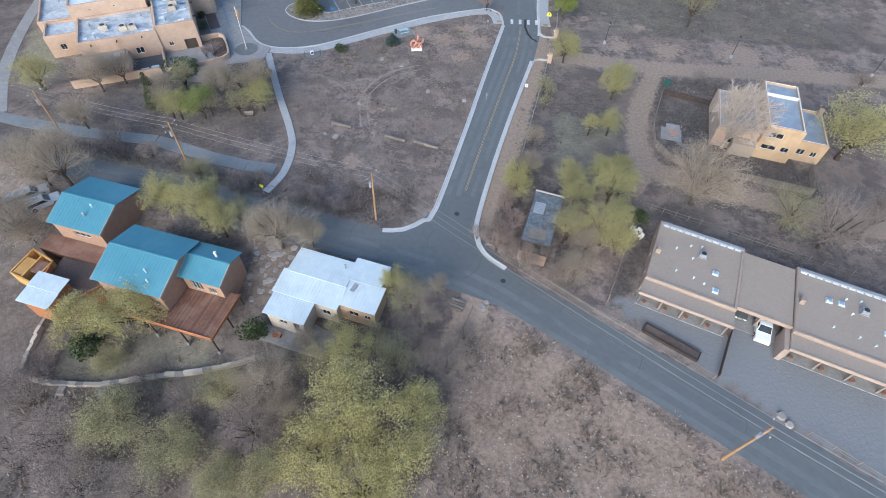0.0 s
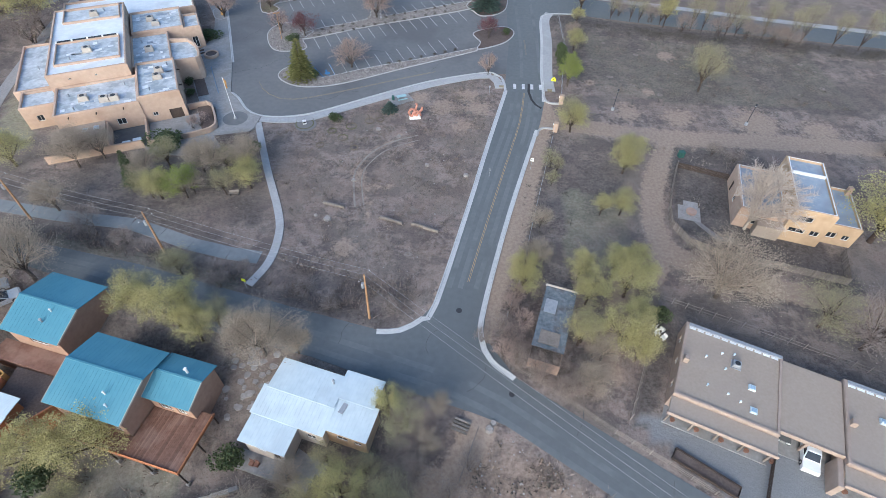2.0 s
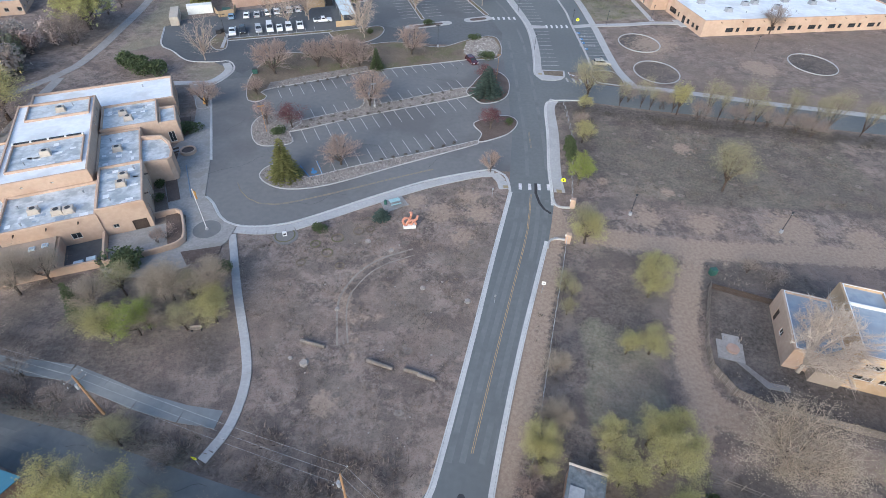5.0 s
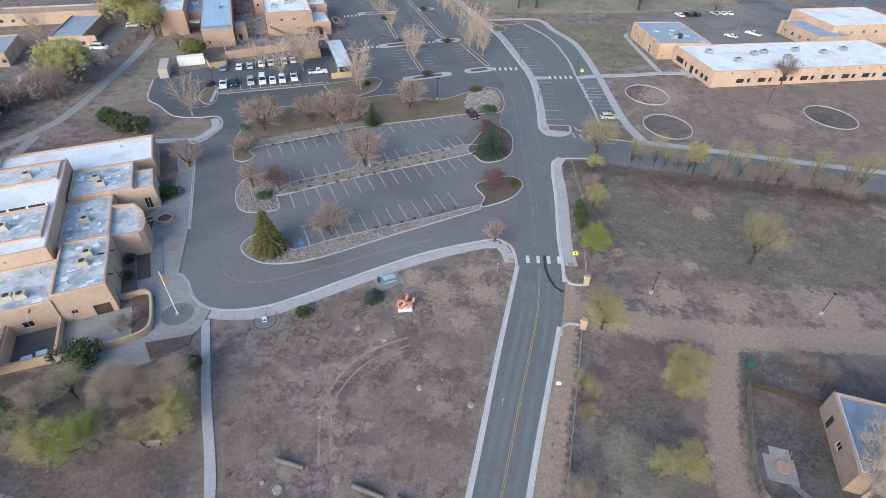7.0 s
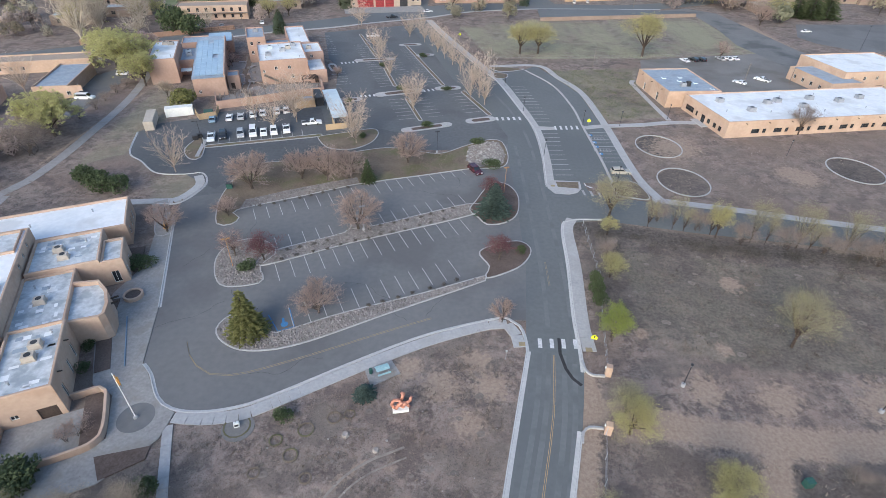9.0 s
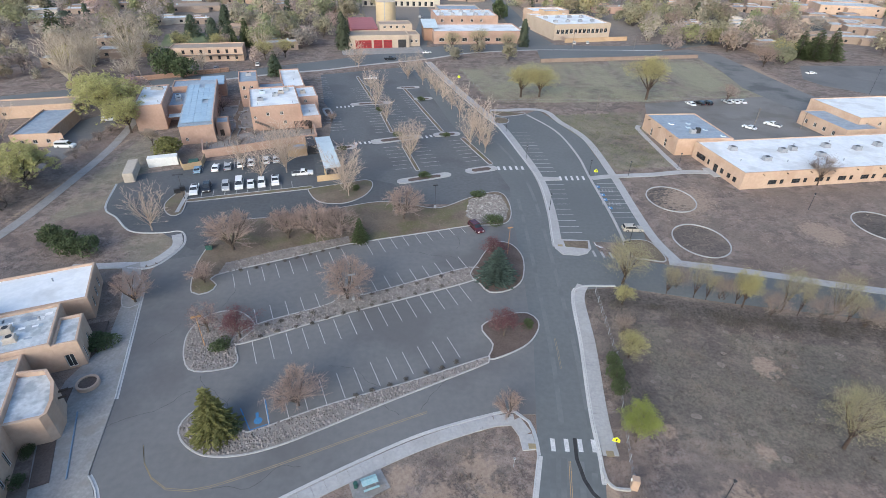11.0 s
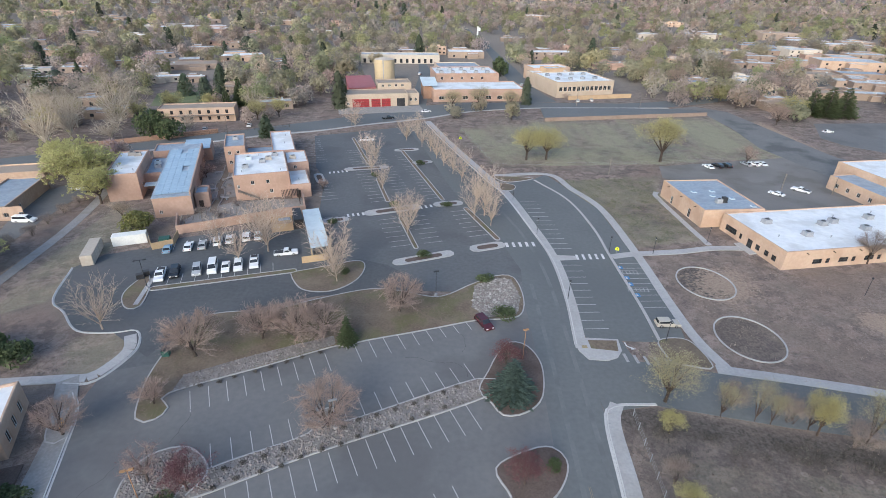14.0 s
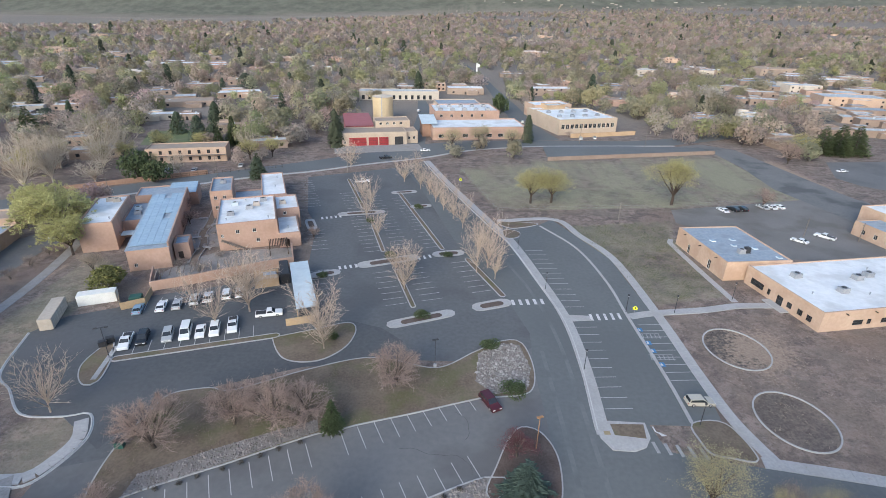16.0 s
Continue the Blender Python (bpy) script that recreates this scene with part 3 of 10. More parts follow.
def ground_material():
    m = bpy.data.materials.new("ground")
    m.use_nodes = True
    n, l = m.node_tree.nodes, m.node_tree.links
    bsdf = n["Principled BSDF"]
    geo = n.new("ShaderNodeNewGeometry")

    def tex(scale, detail=8.0, rough=0.6):
        t = n.new("ShaderNodeTexNoise")
        t.inputs["Scale"].default_value, t.inputs["Detail"].default_value, t.inputs["Roughness"].default_value = scale, detail, rough
        l.new(geo.outputs["Position"], t.inputs["Vector"])
        return t.outputs["Fac"]

    def span(v, a, b, c=0.0, d=1.0):
        r = n.new("ShaderNodeMapRange")
        for k, x in zip((1, 2, 3, 4), (a, b, c, d)):
            r.inputs[k].default_value = x
        l.new(v, r.inputs[0])
        return r.outputs[0]

    def blend(f, a, b):
        x = n.new("ShaderNodeMix")
        x.data_type = "RGBA"
        l.new(f, x.inputs[0])
        for k, v in ((6, a), (7, b)):
            if isinstance(v, tuple):
                x.inputs[k].default_value = (*v, 1)
            else:
                l.new(v, x.inputs[k])
        return x.outputs[2]

    def times(a, b, way="MULTIPLY"):
        x = n.new("ShaderNodeMath")
        x.operation = way
        l.new(a, x.inputs[0])
        l.new(b, x.inputs[1])
        return x.outputs[0]

    def plus(a, b):
        return times(a, b, "ADD")

    fine, mid, big, speck = tex(2.2), tex(0.35), tex(0.05), tex(6.0, 4.0)
    clod, patch = tex(5.0, 3.0, 0.7), tex(0.13)
    base = blend(span(mid, 0.45, 0.55), (0.148, 0.115, 0.104), (0.262, 0.204, 0.177))
    base = blend(span(patch, 0.5, 0.6, 0, 0.55), base, (0.288, 0.232, 0.202))
    base = blend(span(tex(0.9, 6.0, 0.65), 0.52, 0.6, 0, 0.55), base, (0.335, 0.27, 0.236))
    base = blend(span(tex(0.6, 6.0, 0.65), 0.54, 0.61, 0, 0.6), base, (0.082, 0.074, 0.068))
    base = blend(span(fine, 0.48, 0.6, 0, 0.42), base, (0.315, 0.278, 0.243))
    base = blend(span(big, 0.48, 0.6, 0, 0.7), base, (0.222, 0.166, 0.141))
    base = blend(span(tex(0.2, 6.0, 0.62), 0.52, 0.58, 0, 0.6), base, (0.115, 0.096, 0.089))
    base = blend(span(tex(0.085), 0.5, 0.62, 0, 0.6), base, (0.2, 0.17, 0.146))
    base = blend(span(speck, 0.55, 0.62, 0, 0.5), base, (0.06, 0.05, 0.043))
    base = blend(span(clod, 0.60, 0.66, 0, 0.35), base, (0.34, 0.30, 0.265))
    layers = (("straw", (0.155, 0.119, 0.099), (0.265, 0.21, 0.173), 0.9), ("dark", (0.064, 0.057, 0.053), (0.134, 0.118, 0.107), 1.0), ("green", (0.225, 0.218, 0.14), (0.345, 0.332, 0.232), 0.9),
              ("gravel", (0.20, 0.20, 0.203), (0.275, 0.272, 0.274), 1.0), ("lane", (0.292, 0.22, 0.17), (0.366, 0.286, 0.226), 0.9), ("town", (0.20, 0.175, 0.15), (0.29, 0.255, 0.22), 0.8), ("far", (0.095, 0.1, 0.08), (0.15, 0.152, 0.122), 0.95))
    wear = span(tex(0.8), 0.3, 0.55, 0.65, 1.0)
    for name, a, b, amount in layers:
        at = n.new("ShaderNodeAttribute")
        at.attribute_name = name
        col = blend(span(tex({"far": 0.012, "gravel": 7.0}.get(name, 1.9), 8.0, 0.7), 0.4, 0.6), a, b)
        f = span(at.outputs["Fac"], 0.0, 1.0, 0.0, amount)
        if name not in ("gravel", "far", "lane", "town"):
            f = times(f, wear)
        if name == "lane":
            f = span(plus(at.outputs["Fac"], span(tex(1.1, 6.0, 0.65), 0.3, 0.7, -0.3, 0.3)), 0.36, 0.62, 0.0, amount)
        base = blend(f, base, col)
    l.new(base, bsdf.inputs["Base Color"])
    bsdf.inputs["Roughness"].default_value, bsdf.inputs["Specular IOR Level"].default_value = 0.97, 0.15
    bp = n.new("ShaderNodeBump")
    bp.inputs["Strength"].default_value, bp.inputs["Distance"].default_value = 0.5, 0.12
    l.new(fine, bp.inputs["Height"])
    l.new(bp.outputs[0], bsdf.inputs["Normal"])
    return m


gm.materials.append(ground_material())
tagged(new("ground", gm), "dry brown earth with thin grass, dirt lanes and scrub", "ground", "", "structure")

# ---- roads and paving ----
SOUTH_N = [(-150, 92), (-100, 72.5), (-63, 62.5), (-45.2, 58.9), (-28.5, 54.4), (-13, 50.4), (-9, 49.4)]
SOUTH_S = [(-150, 85), (-100, 66.5), (-60, 57.4), (-49.4, 54), (-28.6, 47.4), (-17.4, 45), (-6.5, 41.4), (3.8, 38.3), (7.7, 36.9), (16.2, 31.4), (28.6, 22.4), (41.2, 14.0), (60, 1), (90, -22)]
SOUTH_E = [(9.3, 43.1), (20.5, 35.8), (34.3, 27.0), (40.1, 22.6), (49.8, 15.4), (66, 4), (95, -16)]
g = Geo().prism(SOUTH_N + [(-3, 50), (6, 48)] + SOUTH_E + SOUTH_S[::-1], -0.1, 0.02)
setting("road_south", g, "asphalt", "grey worn asphalt two-lane road", "road")

WEST_KERB = [(-9.2, 49.4), (-6.2, 49.7), (-3.3, 51.7), (-1.7, 54), (3.0, 74.2), (6.4, 90), (11.0, 110.3)]
EAST_KERB = [(9.2, 43.2), (6.4, 45.6), (5.2, 48.9), (5.8, 54.2), (10.2, 72.4), (16.9, 96.3)]
EAST_KERB2 = [(19.1, 106.4), (19.5, 111), (19.8, 118), (21.2, 132), (22.1, 144), (24.0, 147.6), (31, 148.3)]
FAR_EAST = [(21.3, 163), (22.4, 180), (22.1, 196), (18.6, 215), (14, 236), (8.2, 251.5), (-7, 296), (-15.6, 325)]
FAR_WEST = [(-24, 314), (-14, 284), (-2, 238), (6.5, 217), (10.5, 204), (14, 190)]
g = Geo().prism(WEST_KERB + [(11.5, 116), (13, 131), (13.5, 160), (13.2, 178)] + FAR_WEST[::-1] + FAR_EAST[::-1] + [(21.8, 155), (22.2, 146)] + EAST_KERB2[:5][::-1] + [(18, 101)] + EAST_KERB[::-1], -0.1, 0.024)
setting("road_north", g, "asphalt", "blue-grey asphalt road with concrete kerbs", "road")
g = Geo().prism([(21, 163.2), (22.3, 146.5), (30.8, 148.3), (50, 144.5), (85, 139.5), (150, 130), (150, 136.5), (85, 148.5), (66, 152.5), (45, 156.2), (31, 159), (30, 164.5)], -0.1, 0.028)
setting("road_school_lane", g, "asphalt", "grey asphalt lane beside the school ground", "road")

LOT = [(-44.5, 103.7), (-41.2, 99.4), (-37.6, 97.4), (-33.5, 97.3), (-25.4, 100.2), (-13.7, 107.6), (-4.3, 112.9), (6, 116.8), (12, 117), (15, 131), (15, 186), (8, 180), (-5, 172), (-20, 168),
       (-40, 160), (-51, 155), (-60, 152), (-59.6, 144), (-55.8, 135), (-49.4, 117), (-46, 105.5)]
setting("parking_lot", Geo().prism(LOT, -0.1, 0.016), "asphalt_lot", "faded grey asphalt parking lot with angled islands", "parking lot")
NWLOT = [(-87.6, 185.1), (-83.3, 172.7), (-78.3, 168.4), (-72, 162.8), (-64.6, 162.4), (-58.3, 158.2), (-58.8, 150), (-50, 150), (-51, 168.5), (-44.4, 170.4), (-30, 176.8), (-13, 179.8), (2, 180), (15, 184), (14.5, 192), (10.5, 204), (6.5, 217), (-2, 238), (-14, 284), (-24, 314),
         (-60, 296), (-50, 257.5), (-44.3, 245.5), (-40, 220), (-44, 212), (-72, 200.7), (-76, 195.5), (-84, 191.6)]
setting("parking_lot_north", Geo().prism(NWLOT, -0.1, 0.012), "asphalt_north", "dark asphalt parking lot beside the town offices", "parking lot")
setting("parking_drive_north", Geo().prism([(-87.6, 185.1), (-83.3, 172.7), (-78.3, 168.4), (-72, 162.8), (-64.6, 162.4), (-58.3, 158.2), (-55, 156), (-51, 168.5), (-44.4, 170.4), (-30, 176.8), (-13, 179.8), (-12, 186), (-17, 190.5), (-24, 193), (-36, 188), (-42, 207), (-72, 198), (-76, 195.5), (-84, 191.6)], -0.1, 0.017), "asphalt_dark", "newer dark asphalt drive and car rows", "parking lot")
SCHOOL_LOT = [(23.6, 164), (22.8, 178), (23.4, 194), (20.6, 216), (16.5, 237), (11.8, 252), (25, 251), (29.7, 256), (40.8, 227), (42.5, 200), (43.3, 174), (42, 163), (37, 164.6), (30, 164.6)]
setting("school_parking_lot", Geo().prism(SCHOOL_LOT, -0.1, 0.02), "asphalt", "grey asphalt school parking lot", "parking lot")
STREET = [(-400, 120), (-160, 246), (-119.7, 270.2), (-102.5, 282.8), (-83.8, 294.7), (-59.6, 306.5), (-42.4, 317.8), (-17.7, 331), (4, 347), (25.7, 355.6), (43.8, 360.1), (86.2, 364.7), (112, 367.6), (137.2, 379.9), (163, 394.6), (200, 420), (320, 490), (320, 502), (190, 428), (150, 402), (125.7, 389), (108, 380), (89, 374.5), (54, 372.5), (27, 370.3), (-2, 365), (-20.8, 355.6), (-45.3, 335.5), (-63.3, 321.6), (-87.9, 305.7), (-106.9, 292), (-126.6, 278.8), (-164, 256), (-400, 130)]
setting("road_main_street", Geo().prism(STREET, -0.1, 0.02), "asphalt", "grey asphalt main street", "road")
for nm, pts in (("road_town", [(37.9, 371), (54.2, 374), (47.6, 408.6), (43.4, 482), (35.5, 574.6), (26, 707), (12, 830), (6, 830), (20.4, 731), (26.4, 593), (30.9, 480), (33.8, 425)]), ("road_station", [(-26, 353), (-17, 355), (-17, 450), (-24, 500), (-30, 500), (-26, 440)]), ("road_east", [(112, 364), (128, 371), (140.4, 360.3), (143.1, 332.4), (145.3, 309.2), (147.2, 289.7), (155, 250), (230, 200), (225, 180), (138, 225), (130, 262), (123.4, 295.1), (126.7, 325.8), (125.9, 350.3)])):
    setting(nm, Geo().prism(pts, -0.1, 0.016), "asphalt_patchy" if nm == "road_east" else "asphalt", "grey patched asphalt side road" if nm == "road_east" else "grey asphalt side road", "road")
setting("west_yard_lot", Geo().prism([(-111.5, 229), (-112.6, 221.5), (-111.9, 210.4), (-110.2, 195), (-113, 192), (-119.2, 205.7), (-125.4, 227.5), (-121.7, 237)], -0.1, 0.012), "asphalt_lot", "grey asphalt yard beside the west path", "parking lot")
setting("dirt_lot", Geo().prism([(73, 268), (70, 256), (92, 230), (116, 227), (150, 230), (150, 284), (129, 283)], -0.1, 0.01), "gravel_lot", "pale worn gravel car park", "parking lot")
setting("east_car_park", Geo().prism([(159.5, 313), (162.5, 302.4), (176, 290), (235, 300), (262, 350), (172.6, 339.4)], -0.1, 0.012), "asphalt_lot", "wide grey asphalt car park", "parking lot")
setting("terrace_lot", Geo().prism([(42.5, 356.5), (41.3, 331.4), (124, 350.6), (124, 362), (86, 361.5)], -0.1, 0.4), "asphalt", "raised asphalt parking strip beside the park", "parking lot")


def walkway(name, path, w, label, mat="concrete", z=0.1, joint=1.5):
    """A concrete walk: slabs with open joints, laid along a line."""
    pts = smooth_path(path, joint)
    g = Geo()
    p = [Vector((*q, 0)) for q in pts]
    for i, (a, b) in enumerate(zip(p, p[1:])):
        d = (b - a)
        if d.length < 0.2:
            continue
        e = d.normalized() * 0.015
        s = Vector((-d.y, d.x, 0)).normalized() * w / 2
        g.prism([tuple((a + e - s)[:2]), tuple((b - e - s)[:2]), tuple((b - e + s)[:2]), tuple((a + e + s)[:2])], -0.1, z + 0.004 * (i % 3))
    return setting(name, g, mat, label, "footpath")


def kerb(path, closed=False, gutter=0.45, side=1, step=1.2, name="kerb", plain=False):
    """Concrete kerb with a flat gutter at its foot; side 1: gutter to the left of the path."""
    pts = list(path) if plain else smooth_path(path, step, closed)
    g = Geo().ribbon(pts, 0.09, -0.09, -0.1, 0.16, closed)
    if gutter:
        lo, hi = (0.11, 0.11 + gutter) if side > 0 else (-0.11 - gutter, -0.11)
        g.ribbon(pts, hi, lo, -0.1, 0.034, closed)
    return setting(name, g, "kerb_pale", "pale concrete kerb and gutter", "kerb")


kerb(WEST_KERB, side=-1, gutter=0.55)
kerb(EAST_KERB, side=1, gutter=0.55)
kerb(EAST_KERB2, side=1, gutter=0.4)
kerb([(11.0, 110.3), (10.9, 113), (10.3, 115.6), (8.6, 117.1), (6, 116.8), (-4.3, 112.9), (-13.7, 107.6), (-25.4, 100.2), (-30, 98), (-34.5, 97.1), (-38.4, 97.5), (-41.2, 99.3), (-44, 103.2), (-45.9, 105)], side=-1, gutter=0.3)
kerb([(-49.3, 117), (-55.8, 135.1), (-58.8, 142.9), (-62, 147)], side=-1, gutter=0.3)
kerb([(-65, 149), (-61, 149.3), (-59, 152.3), (-58, 158.3), (-60.8, 163.2), (-64.6, 162.4), (-71.7, 162.6), (-78.3, 168.4), (-83.3, 172.7), (-87.6, 185.1)], side=-1, gutter=0.2)
kerb(FAR_EAST, side=1, gutter=0.3)
walkway("footpath_field", [(-28.4, 56), (-26.6, 60.4), (-26.5, 66.2), (-28, 71.5), (-32.7, 82.4), (-37.6, 95)], 1.25, "narrow pale concrete footpath across the field")
walkway("footpath_drive", [(-37.5, 96.4), (-33.5, 96.2), (-29, 97), (-25.2, 99.0), (-13.4, 106.4), (-4, 111.7), (5.5, 115.6), (8.4, 115.9), (9.7, 113.5), (10.0, 111)], 1.9, "pale concrete footpath along the drive")
walkway("footpath_road", [(20.8, 110.6), (20.9, 117.4), (22.4, 132), (23.0, 144), (24.6, 148.3)], 2.15, "pale concrete footpath along the road")
walkway("bike_path", [(-110, 80), (-80, 71.5), (-66.8, 68.9), (-57.7, 67.7), (-50, 67), (-39.3, 63.3), (-33, 61.8), (-28.2, 61.2)], 2.4, "grey asphalt bike path", "asphalt_pale", 0.03, 4)
walkway("footpath_wood", [(-112, 130), (-100, 152), (-98.3, 165), (-99.5, 182), (-101.8, 205), (-106, 225), (-112, 245)], 2.6, "grey gravel path beside the trees", "concrete_old", 0.02, 4)
walkway("footpath_west", [(-80, 72.5), (-85, 82), (-89, 93), (-92.3, 106.2), (-94.5, 118), (-97, 133), (-99, 150)], 2.4, "grey path along the wood behind the town building", "concrete_old", 0.02, 4)
walkway("footpath_bay", [(-76, 148.6), (-66, 150.0), (-62, 150.5), (-60.2, 153), (-59.2, 157.8), (-61.2, 161.9)], 2.0, "pale concrete footpath round a lawn")
walkway("footpath_school_west", [(22, 162), (23, 178.6), (22.7, 196), (19.5, 215.6), (15.2, 236.5), (9.6, 252.5), (-4, 292), (-14, 325)], 2.2, "wide pale concrete footpath beside the road")
walkway("footpath_school_east", [(46.5, 157), (44.4, 166), (43.8, 178), (43.5, 200), (41.7, 227), (36, 243), (30.5, 256), (12, 253.5)], 2.1, "pale concrete footpath along the school lot", z=0.106)
walkway("footpath_lane", [(44.5, 157.4), (55, 155.6), (66, 153.4), (85, 149.3), (150, 137.5)], 2.2, "pale concrete footpath along the lane")
walkway("footpath_school", [(37, 197.6), (43, 199.3), (55, 201.3), (64, 203.6), (74, 204.2)], 2.2, "pale concrete walk to the school door", z=0.112)
walkway("footpath_annexe", [(64, 205.4), (62.8, 220), (61.7, 239.5), (63, 242)], 1.5, "pale concrete walk beside the school annexe")
walkway("lot_divider", [(37.2, 165.2), (37.3, 177), (36.6, 198), (36.2, 214), (33, 233.7), (25.1, 250)], 0.6, "narrow concrete divider between parking bays", z=0.16)
walkway("street_pavement", [(-160, 244.6), (-119, 269), (-101.8, 281.4), (-83, 293.3), (-59, 305), (-41.6, 316.2), (-17.3, 329.4), (4.5, 345.4), (26, 354), (44, 358.6), (86.4, 363.2), (112, 366)], 1.6, "pale concrete pavement of the main street")
for c in [(55, 186.6), (54.8, 166.6), (101.7, 175.6)]:
    rx, ry = (6.3, 7.2) if c[0] > 90 else (6.0, 7.0)
    g = Geo().ribbon([(c[0] + rx * math.cos(k / 48 * 6.2832), c[1] + ry * math.sin(k / 48 * 6.2832)) for k in range(48)], 0.13, -0.13, -0.1, 0.16, True)
    tagged(part("ring_kerb", g, "concrete"), "thin pale concrete ring round a bare bed", "kerb ring", "rings in the school ground")

# plaza before the town building
g = Geo().prism([(-46, 105.2), (-44.3, 103.3), (-41.2, 99.2), (-37.6, 97), (-37.9, 93), (-42.4, 86.8), (-47.8, 84.2), (-54, 84.2), (-56, 86.2), (-46.5, 90.6), (-44.5, 92.8), (-47.3, 99.4), (-51, 101)], -0.1, 0.12)
g.prism([(-46, 105.2), (-51, 101), (-57, 112), (-58.5, 120), (-57, 128), (-60, 138), (-66, 149), (-63.5, 151), (-58.6, 142.6), (-55.6, 135), (-49.3, 117)], -0.1, 0.121)
setting("plaza_paving", g, "concrete_old", "grey concrete plaza before the town building", "paving")
setting("plaque_circle", Geo().disc(-28.4, 95.1, 2.1, -0.1, 0.05, 26), "gravel_lot", "round pale gravel patch with a plaque", "paving")
setting("plaza_circle", Geo().disc(-42.3, 96.0, 2.35, -0.1, 0.135, 32), "asphalt_lot", "dark paved circle round the flagpole", "paving")
setting("mulch_bed", Geo().prism([(-44.6, 90.2), (-38.4, 92.0), (-38.2, 90.2), (-42.4, 87.2)], -0.1, 0.15), "mulch", "dark mulch bed edged by concrete", "planting bed")
tagged(part("table_pad", Geo().prism([(-13.4, 105.6), (-9.6, 107.5), (-8.0, 105.0), (-12.0, 102.5)], -0.1, 0.08), "concrete_old"), "square concrete pad under a picnic table", "paving", "", "structure")


# ---- paint and marks on the asphalt ----
def stripe(path, w, mat="paint_white", parent="road_north", z=0.04, name="stripe"):
    return part(name, Geo().ribbon(path, w / 2, -w / 2, z - 0.008, z), mat, bpy.data.objects[parent])


for off in (-0.11, 0.11):
    stripe([(x + off, y) for x, y in smooth_path([(3.2, 58.2), (6.6, 72), (9.9, 84.9), (13.5, 99), (15.1, 109.6)], 4)], 0.07, "paint_yellow")
    stripe([(x + off, y) for x, y in smooth_path([(16.7, 126), (16.8, 130), (16.8, 133)], 4)], 0.05, "paint_worn")
for k in range(4):
    x, y = 13.2 + k * 1.85, 112.0 + 0.02 * k
    stripe([(x, y - 1.0), (x + 0.12, y + 1.0)], 0.62)
for k in range(5):
    stripe([(11.9 + k * 1.7, 201.2 + 0.2 * k), (11.7 + k * 1.7, 203.6 + 0.2 * k)], 0.7)
for a, b, n in [((-31.3, 217.6), (-26, 219.4), 5), ((-11.3, 224.6), (-7, 226.6), 4), ((-44, 252), (-38.6, 254), 5)]:
    for k in range(n):
        x, y = a[0] + (b[0] - a[0]) * k / (n - 1), a[1] + (b[1] - a[1]) * k / (n - 1)
        stripe([(x + 0.3, y - 0.9), (x - 0.3, y + 0.9)], 0.6, "paint_white", "parking_lot_north")
for k in range(5):
    stripe([(28.4 + k * 1.6, 195.6 + 0.2 * k), (28.4 + k * 1.6, 198.2 + 0.2 * k)], 0.6, "paint_white", "school_parking_lot")
for k in range(5):
    stripe([(29.5 + k * 1.75, 158.6 - 0.26 * k), (29.3 + k * 1.75, 160.9 - 0.26 * k)], 0.55, "paint_faded", "road_school_lane")
part("turn_arrow", Geo().ribbon([(30.4, 164.2), (30.5, 163.1), (31.2, 162.6)], 0.12, -0.12, 0.03, 0.04).prism([(31.0, 163.0), (31.1, 162.1), (32.0, 162.3)], 0.03, 0.04), "paint_white", bpy.data.objects["school_parking_lot"])
stripe([(16.4, 113.2), (16.1, 110), (16.5, 107), (17.2, 105.2), (18.3, 104)], 0.5, "tar", "road_north", 0.036, "tar_patch")
for x, y in ((10.4, 111.6), (20.7, 110.9), (24.4, 163.4), (22.6, 162.4)):
    part("tactile_pad", Geo().box(x - 0.5, x + 0.5, y - 0.4, y + 0.4, 0.05, 0.155), "paint_worn", bpy.data.objects["road_north"])
part("manhole_cover", Geo().disc(1.9, 53.1, 0.42, 0.0, 0.04, 16), "metal_dark", bpy.data.objects["road_north"])
part("manhole_cover", Geo().disc(8.6, 40.9, 0.38, 0.0, 0.04, 16), "metal_dark", bpy.data.objects["road_south"])
for path in [[(-2.5, 52), (6, 45.2), (10, 41.6), (20, 34.4), (34, 24.6), (50, 13.6), (70, -1.5)], [(-2.2, 51.2), (6.3, 44.6), (20, 33.7), (34, 23.9), (50, 13), (70, -2)]]:
    stripe(path, 0.07, "asphalt_lot", "road_south", 0.036, "seal_line")
# paler wheel tracks worn along the lanes
for path in ([(0.4, 57), (4.0, 72), (7.4, 85), (11.3, 100), (13.0, 110)], [(2.0, 57), (5.4, 71.5), (8.7, 84.5), (12.5, 99.2), (14.4, 110)], [(4.3, 57), (8.0, 71.2), (11.3, 83.8), (14.9, 98.2), (16.6, 109.6)], [(5.8, 58), (9.4, 71), (12.7, 83.6), (16.2, 97.6), (18.0, 108)],
             [(15, 115), (15.8, 131), (15.9, 160), (15.6, 184)], [(19, 115), (19.8, 131), (20, 160), (19.6, 186), (17, 206), (12, 224)]):
    stripe(smooth_path(path, 3), 0.75, "asphalt_worn", "road_north", 0.031, "wheel_wear")
for path in ([(-60, 60), (-45, 56.7), (-28, 51.5), (-12, 46.9), (4, 41.8), (14, 35.6), (29, 25.2), (44, 14.4)], [(-60, 59), (-45, 55.3), (-28, 49.5), (-12, 44.6), (2, 40.3), (13, 33.9), (28, 23.6), (43, 13)]):
    stripe(smooth_path(path, 3), 0.8, "asphalt_worn", "road_south", 0.027, "wheel_wear")
